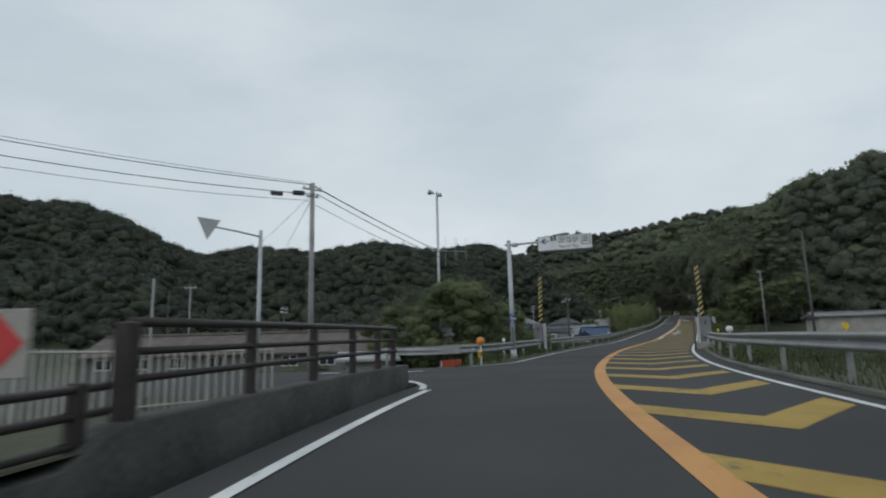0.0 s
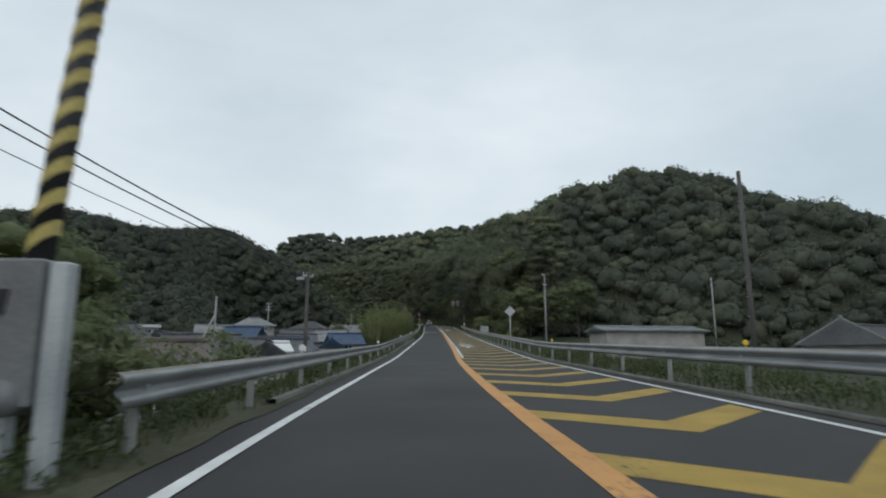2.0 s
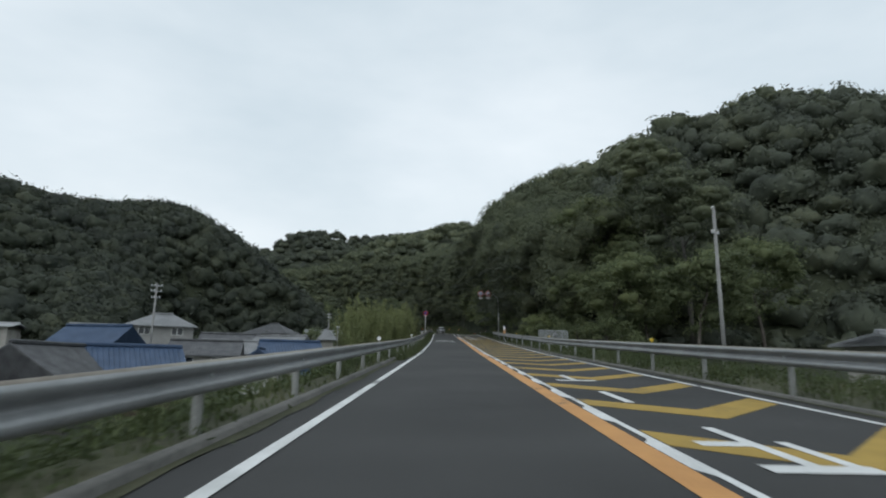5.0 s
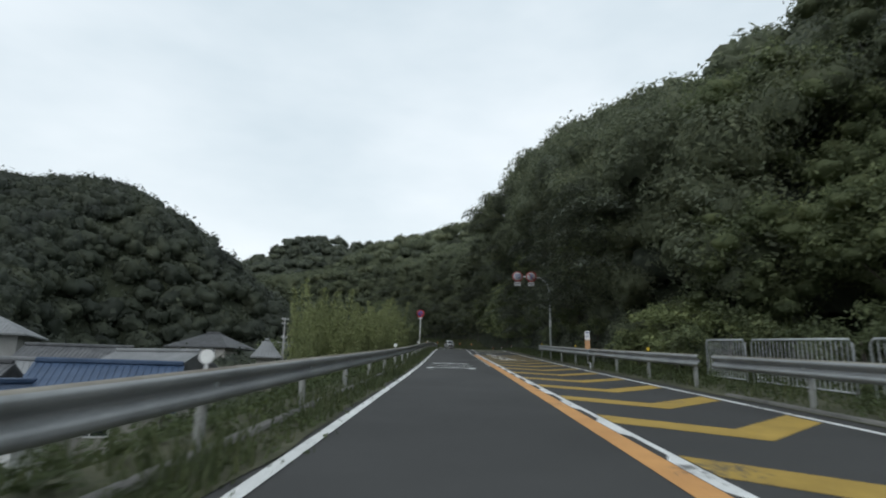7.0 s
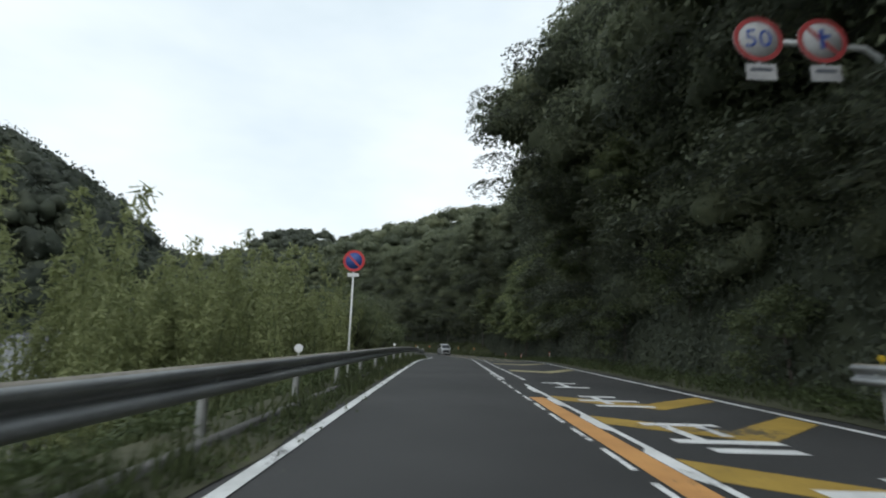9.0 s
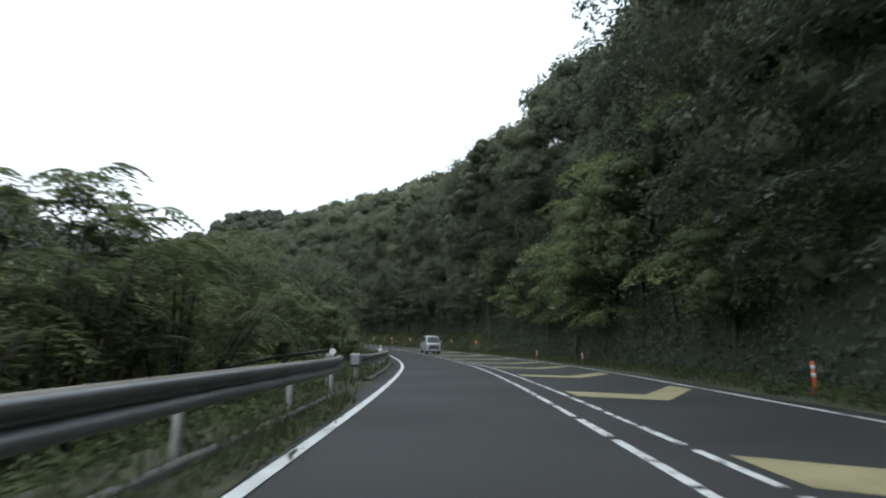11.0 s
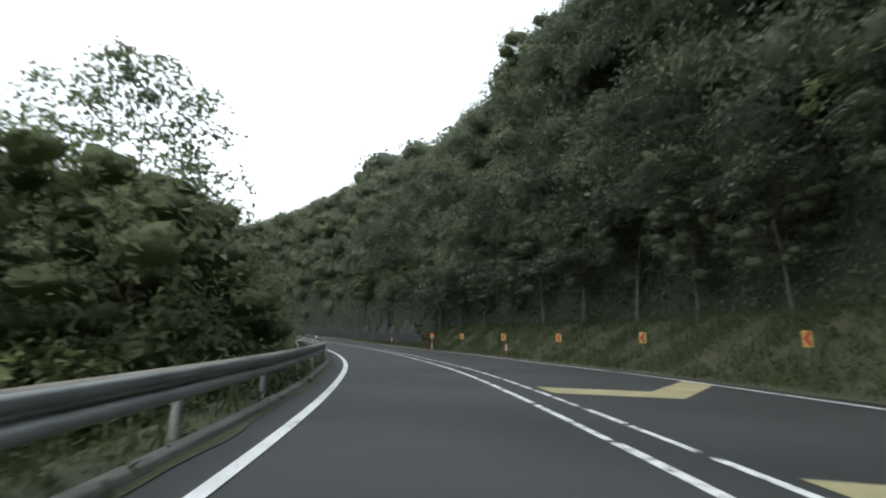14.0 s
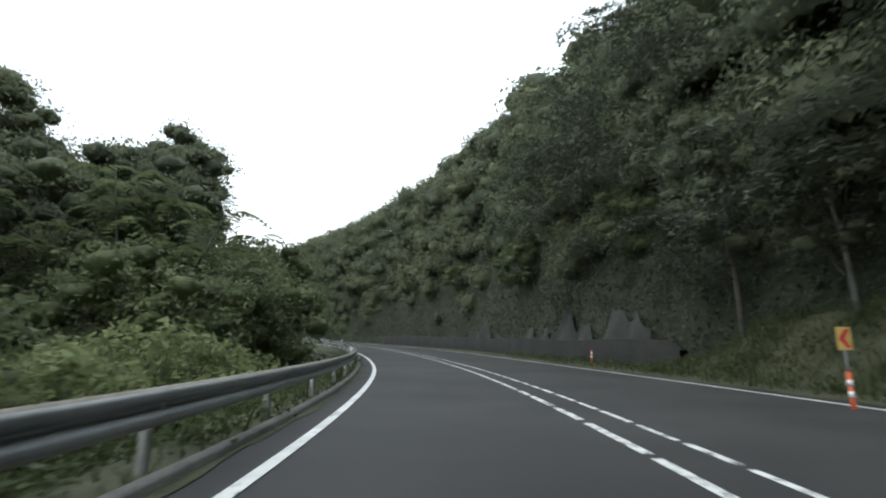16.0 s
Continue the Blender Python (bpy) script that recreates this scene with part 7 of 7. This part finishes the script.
# pipe fence panels on the right near the wood
for k, (sa, da, sb, db) in enumerate(((128.4, 9.2, 132.6, 9.1), (133.2, 9.1, 137.6, 9.0), (138.0, 9.0, 140.8, 9.0))):
    a, b = on_road(sa, da, -0.02), on_road(sb, db, -0.02)
    root = thing("pipe_fence", tuple(a), "galvanised pipe fence panel with vertical bars", "fence", 0, "pipe fences")
    L = float(np.hypot(*(b - a)[:2]))
    t_ = (b - a) / np.linalg.norm(b - a)
    hh = 1.42
    part("frame", Geo().path([a, a + np.array([0, 0, hh - 0.1]), a + t_ * 0.12 + np.array([0, 0, hh]), b - t_ * 0.12 + np.array([0, 0, hh]), b + np.array([0, 0, hh - 0.1]), b], 0.028, 8), M_galv, root, "", True, True)
    part("bottom_rail", Geo().tube(a + np.array([0, 0, 0.2]), b + np.array([0, 0, 0.2]), 0.022, n=8), M_galv, root, "", True, True)
    for u in np.arange(0.18, L - 0.1, 0.19):
        p = a + t_ * u
        part("bar", Geo().tube(p + np.array([0, 0, 0.2]), p + np.array([0, 0, hh]), 0.012, n=5), M_galv, root, "", False, True)

# brown rail fence at the gap in the left guardrail
root = thing("rail_fence", tuple(on_road(209, -4.0, -0.4)), "dark brown two-rail fence at the path's mouth", "fence")
fl = [on_road(210.3, -3.4, -0.2), on_road(209.8, -4.7, -0.35), on_road(208.6, -6.2, -0.7), on_road(206.5, -8.0, -1.2), on_road(204.0, -9.6, -1.6)]
for p in fl:
    part("post", Geo().box((p[0], p[1], p[2] + 0.5), (0.13, 0.13, 1.5), heading(207), 0.02), M_brown, root, "", False, True)
for zz in (0.55, 1.1):
    part("rail", Geo().path([p + np.array([0, 0, zz]) for p in fl], 0.045, 8), M_brown, root, "", True, True)
for s_, d_ in ((209.65, -3.3), (210.4, -2.66)):
    root = thing("rail_end_block", tuple(on_road(s_, d_, 0)), "grey end plate of the guardrail", "guardrail end", heading(209))
    part("plate", Geo().box((0, 0, 0.62), (0.34, 0.30, 0.40), 0, 0.06), M_beam, root)
    part("stub", Geo().tube((0, 0, -0.4), (0, 0, 0.5), 0.057, n=10), M_post, root, "", True)

# ---- painted writing on the road ----
def turned_digit(ch, s, size_d, size_s):
    """One digit lying on its side across the lane, as it is painted for readers beside the road."""
    cu = bpy.data.curves.new("road_number", "FONT")
    cu.body, cu.size, cu.align_x, cu.align_y, cu.resolution_u = ch, 1.0, "CENTER", "CENTER", 3
    tmp = bpy.data.objects.new("t", cu)
    scene.collection.objects.link(tmp)
    bpy.context.view_layer.update()
    me = bpy.data.meshes.new_from_object(tmp.evaluated_get(bpy.context.evaluated_depsgraph_get()))
    bpy.data.objects.remove(tmp)
    me.materials.clear()
    me.materials.append(M_white)
    for q in me.vertices:
        q.co = Vector(on_road(s + q.co.x * size_s, 0.06 - q.co.y * size_d, 0.011))
    return tagged(new("road_number", me), "white painted road number lying across the lane", "road marking", "", "structure")


turned_digit("3", 145.5, 3.1, 3.2)
turned_digit("1", 147.7, 3.0, 2.3)
turned_digit("9", 150.3, 2.9, 3.0)


def bars(s, d, rows_, label):
    """Writing that cannot be read: plain painted bars, (ds, dd, length along, width across)."""
    g_ = []
    for a, b, la, wb in rows_:
        g_.append([on_road(s + a, d + b, 0.011), on_road(s + a, d + b + wb, 0.011), on_road(s + a + la, d + b + wb, 0.011), on_road(s + a + la, d + b, 0.011)])
    v_ = np.array(g_).reshape(-1, 3)
    return tagged(new("painted_writing", raw("painted_writing", v_, np.arange(len(v_)).reshape(-1, 4), M_white)), label, "road marking", "", "structure")


LBL = "white painted road writing in the hatched lane"
bars(80.2, 3.15, [(0, 0, 2.2, 0.16)], LBL)
bars(83.2, 2.7, [(0, 0.15, 0.35, 1.1), (0.35, 0.15, 0.5, 0.14), (0.35, 1.11, 0.5, 0.14), (0.95, 0.0, 0.3, 1.2), (1.5, 0.1, 0.25, 1.0), (2.0, 0.0, 0.3, 1.1), (2.3, 0.0, 0.7, 0.14), (2.3, 0.95, 0.7, 0.14), (3.1, 0.1, 0.28, 0.9)], LBL)
bars(88.4, 2.6, [(0, 0.2, 0.3, 1.0), (0.3, 0.62, 2.2, 0.15), (1.2, 0.1, 0.28, 0.6), (0.3, 1.0, 1.2, 0.14)], LBL)
bars(93.6, 2.9, [(0, 0.2, 2.0, 0.16)], LBL)
bars(98.4, 2.6, [(0, 0.2, 0.3, 1.0), (0.3, 0.6, 1.8, 0.16)], LBL)
bars(157.4, 3.0, [(0, 0.1, 0.3, 1.6), (0.3, 0.5, 1.0, 0.18), (0.9, 0.1, 0.3, 1.1), (1.3, 0.2, 1.2, 0.16), (1.4, 0.55, 0.3, 0.8), (1.9, 0.4, 0.28, 0.9), (2.5, 0.0, 0.3, 1.0), (2.4, 0.9, 0.9, 0.16)], LBL)
bars(161.8, 2.8, [(0, 0.2, 0.3, 1.0), (0.6, 0.0, 0.3, 1.3), (0.9, 0.3, 1.2, 0.16), (1.2, 0.8, 0.9, 0.16), (2.1, 0.1, 0.3, 1.1)], LBL)
bars(166.4, 2.8, [(0, 0.1, 0.3, 1.1), (0.5, 0.4, 1.6, 0.16), (1.0, 0.0, 0.3, 1.2), (1.9, 0.2, 0.3, 0.8)], LBL)
bars(171.0, 2.8, [(0, 0.2, 0.3, 0.9), (0.3, 0.5, 1.8, 0.16), (1.6, 0.1, 0.3, 1.0)], LBL)

# ---- the oncoming light truck ----
M_silver = grain("silver_paint", (0.40, 0.41, 0.42), (0.47, 0.48, 0.49), 1, 60, 0.30, 0.55, bump=0.0)
M_tyre = grain("tyre_rubber", (0.015, 0.015, 0.016), (0.03, 0.03, 0.03), 4, 40, 0.85)
M_lens, _n, _l, _b = principled("lamp_glass", 0.08, 0.1, 0.6)
_b.inputs["Base Color"].default_value = (0.55, 0.57, 0.58, 1)
tx_, ty_, tz_ = on_road(254.2, 3.78, 0)
slope_ = math.degrees(math.atan2(float(on_road(256, 0)[2] - on_road(252, 0)[2]), 4.0))
truck = thing("light_truck", (tx_, ty_, tz_), "silver small double-cab truck facing down the road", "truck", heading(254.2) + 180)
truck.matrix_basis = pose(tx_, ty_, tz_, 0, 0, heading(254.2) + 180) @ Matrix.Rotation(radians(-slope_), 4, "X")


def rounded(name, geo, mat, parent, label="", width=0.04):
    """A part with softened edges."""
    ob = part(name, geo, mat, parent, label)
    me = bmesh.new()
    me.from_mesh(ob.data)
    bmesh.ops.bevel(me, geom=list(me.edges), offset=width, segments=3, affect="EDGES", profile=0.6, clamp_overlap=True)
    me.to_mesh(ob.data)
    me.free()
    ob.data.shade_smooth()
    return ob


# the nose points to +y, the bed to -y; half the width is 0.74
def slab(outline, half):
    """An outline in y, z as wide as the truck."""
    k = len(outline)
    vs = [(-half, y_, z_) for y_, z_ in outline] + [(half, y_, z_) for y_, z_ in outline]
    return Geo().add(vs, [tuple(range(k)), tuple(range(2 * k - 1, k - 1, -1))] + [(i_, (i_ + 1) % k, k + (i_ + 1) % k, k + i_) for i_ in range(k)])


rounded("body", slab([(1.68, 0.34), (1.70, 0.62), (1.66, 0.92), (1.56, 1.04), (1.36, 1.10), (-0.52, 1.06), (-0.56, 0.62), (-1.68, 0.60), (-1.68, 0.32), (1.5, 0.26)], 0.735), M_silver, truck, "", 0.05)
cab = Geo()
ring = lambda z_, y0_, y1_, hw: [(-hw, y0_, z_), (hw, y0_, z_), (hw, y1_, z_), (-hw, y1_, z_)]
vs = ring(1.04, -0.52, 1.40, 0.722) + ring(1.72, -0.48, 0.92, 0.655) + ring(1.83, -0.42, 0.74, 0.60)
cab.add(vs, [(3, 2, 1, 0), (8, 9, 10, 11)] + [(4 * k_ + i_, 4 * k_ + (i_ + 1) % 4, 4 * k_ + 4 + (i_ + 1) % 4, 4 * k_ + 4 + i_) for k_ in range(2) for i_ in range(4)])
cb = rounded("cab", cab, M_silver, truck, "", 0.05)


def on_cab(corners, lift=0.006):
    """A pane laid just proud of the cab: corners in metres, pushed along their own normal."""
    q = [Vector(c) for c in corners]
    nrm = (q[1] - q[0]).cross(q[3] - q[0]).normalized()
    return Geo().add([c + nrm * lift for c in q] + [c - nrm * 0.02 for c in q], [(0, 1, 2, 3), (7, 6, 5, 4)] + [(i_, 4 + i_, 4 + (i_ + 1) % 4, (i_ + 1) % 4) for i_ in range(4)])


sx = lambda z_: 0.722 - 0.067 * (z_ - 1.04) / 0.68
fy = lambda z_: 1.40 - 0.48 * (z_ - 1.04) / 0.68
part("windscreen", on_cab([(0.63, fy(1.12), 1.12), (-0.63, fy(1.12), 1.12), (-0.575, fy(1.68), 1.68), (0.575, fy(1.68), 1.68)]), M_glass, cb, "dark windscreen")
part("wiper", Geo().tube((0.35, fy(1.12) + 0.02, 1.12), (-0.25, fy(1.16) + 0.02, 1.16), 0.01, n=6), M_black, cb)
for sd in (-1, 1):
    for y0_, y1_, y2_ in ((0.42, 1.17, 0.86), (-0.40, 0.34, 0.34)):
        q = [(sd * sx(1.12), y0_, 1.12), (sd * sx(1.12), y1_, 1.12), (sd * sx(1.64), y2_, 1.64), (sd * sx(1.64), y0_, 1.64)]
        part("side_window", on_cab(q if sd > 0 else q[::-1]), M_glass, cb, "dark side window")
    part("roof_gutter", Geo().tube((sd * 0.655, -0.46, 1.735), (sd * 0.655, 0.88, 1.735), 0.013, n=6), M_black, cb)
    part("door_seam", Geo().box((sd * 0.737, 0.38, 0.72), (0.004, 0.012, 0.66)).box((sd * 0.737, -0.47, 0.72), (0.004, 0.012, 0.66)).box((sd * 0.737, 0.40, 0.43), (0.004, 1.7, 0.010)), M_black, truck)
    for y_ in (0.27, 0.50):
        part("door_handle", Geo().box((sd * 0.745, y_, 0.97), (0.03, 0.13, 0.045), 0, 0.01), M_black, truck)
    mi = part("mirror", Geo().box((sd * 0.87, 1.10, 1.20), (0.17, 0.10, 0.22), 0, 0.035), M_silver, truck, "silver door mirror")
    part("mirror_stem", Geo().tube((sd * 0.70, 1.12, 1.12), (sd * 0.82, 1.10, 1.16), 0.02, n=6), M_black, mi)
    lamp_ = part("headlight", Geo().add([(sd * 0.735, 1.50, 0.86), (sd * 0.40, 1.69, 0.84), (sd * 0.42, 1.685, 0.95), (sd * 0.738, 1.46, 1.01), (sd * 0.72, 1.40, 0.86), (sd * 0.40, 1.55, 0.84), (sd * 0.42, 1.55, 0.95), (sd * 0.72, 1.40, 1.01)], [(0, 1, 2, 3), (7, 6, 5, 4), (0, 4, 5, 1), (1, 5, 6, 2), (2, 6, 7, 3), (3, 7, 4, 0)]), M_lens, truck, "clear wedge-shaped headlight")
    part("lamp_shade", Geo().box((sd * 0.50, 1.675, 0.855), (0.22, 0.05, 0.03), -sd * 18), M_black, lamp_)
    part("fog_lamp", Geo().tube((sd * 0.60, 1.62, 0.50), (sd * 0.60, 1.715, 0.50), 0.06, 0.055, 12), M_lens, truck, "", True)
    for y_ in (1.10, -1.12):
        part("wheel_arch", Geo().tube((sd * 0.60, y_, 0.30), (sd * 0.742, y_, 0.30), 0.335, 0.335, 20), M_black, truck, "dark wheel arch", True)
        w_ = part("wheel", Geo().tube((sd * 0.56, y_, 0.275), (sd * 0.748, y_, 0.275), 0.275, 0.265, 22), M_tyre, truck, "black rubber tyre", True)
        part("rim", Geo().tube((sd * 0.70, y_, 0.275), (sd * 0.757, y_, 0.275), 0.185, 0.165, 16), M_galv, w_, "silver steel rim", True)
        part("hub", Geo().tube((sd * 0.75, y_, 0.275), (sd * 0.770, y_, 0.275), 0.06, 0.05, 10), M_gatebox, w_, "", True)
    part("bed_side", Geo().box((sd * 0.715, -1.11, 0.83), (0.045, 1.13, 0.48), 0, 0.012), M_silver, truck)
part("tailgate", Geo().box((0, -1.67, 0.83), (1.42, 0.045, 0.48), 0, 0.012), M_silver, truck)
part("bed_floor", Geo().box((0, -1.11, 0.63), (1.38, 1.08, 0.04)), M_gatebox, truck)
part("guard_bar", Geo().path([(-0.66, -0.60, 1.04), (-0.66, -0.60, 1.24), (0.66, -0.60, 1.24), (0.66, -0.60, 1.04)], 0.018, 8), M_galv, truck, "", True)
part("upper_grille", Geo().box((0, 1.685, 0.885), (0.80, 0.05, 0.085), 0, 0.015), M_black, truck)
gm = part("lower_grille", Geo().prism([(-0.40, 0.80), (0.40, 0.80), (0.60, 0.47), (-0.60, 0.47)], 1.66, 1.715), M_black, truck, "large black lower grille")
for z_ in (0.55, 0.63, 0.71):
    part("grille_bar", Geo().box((0, 1.718, z_), (0.9 - 0.5 * (z_ - 0.5), 0.012, 0.018)), M_gatebox, gm)
part("bumper", Geo().box((0, 1.69, 0.38), (1.30, 0.10, 0.12), 0, 0.03), M_silver, truck)
part("emblem", Geo().tube((0, 1.70, 0.885), (0, 1.722, 0.885), 0.055, 0.05, 14), M_galv, truck, "plain chrome emblem", True)
np_ = part("number_plate", Geo().box((0, 1.75, 0.44), (0.33, 0.012, 0.165), 0, 0.003), M_whitep, truck)
part("plate_bar", Geo().box((0, 1.758, 0.425), (0.24, 0.004, 0.06)).box((0, 1.758, 0.49), (0.14, 0.004, 0.03)), M_signdark, np_)
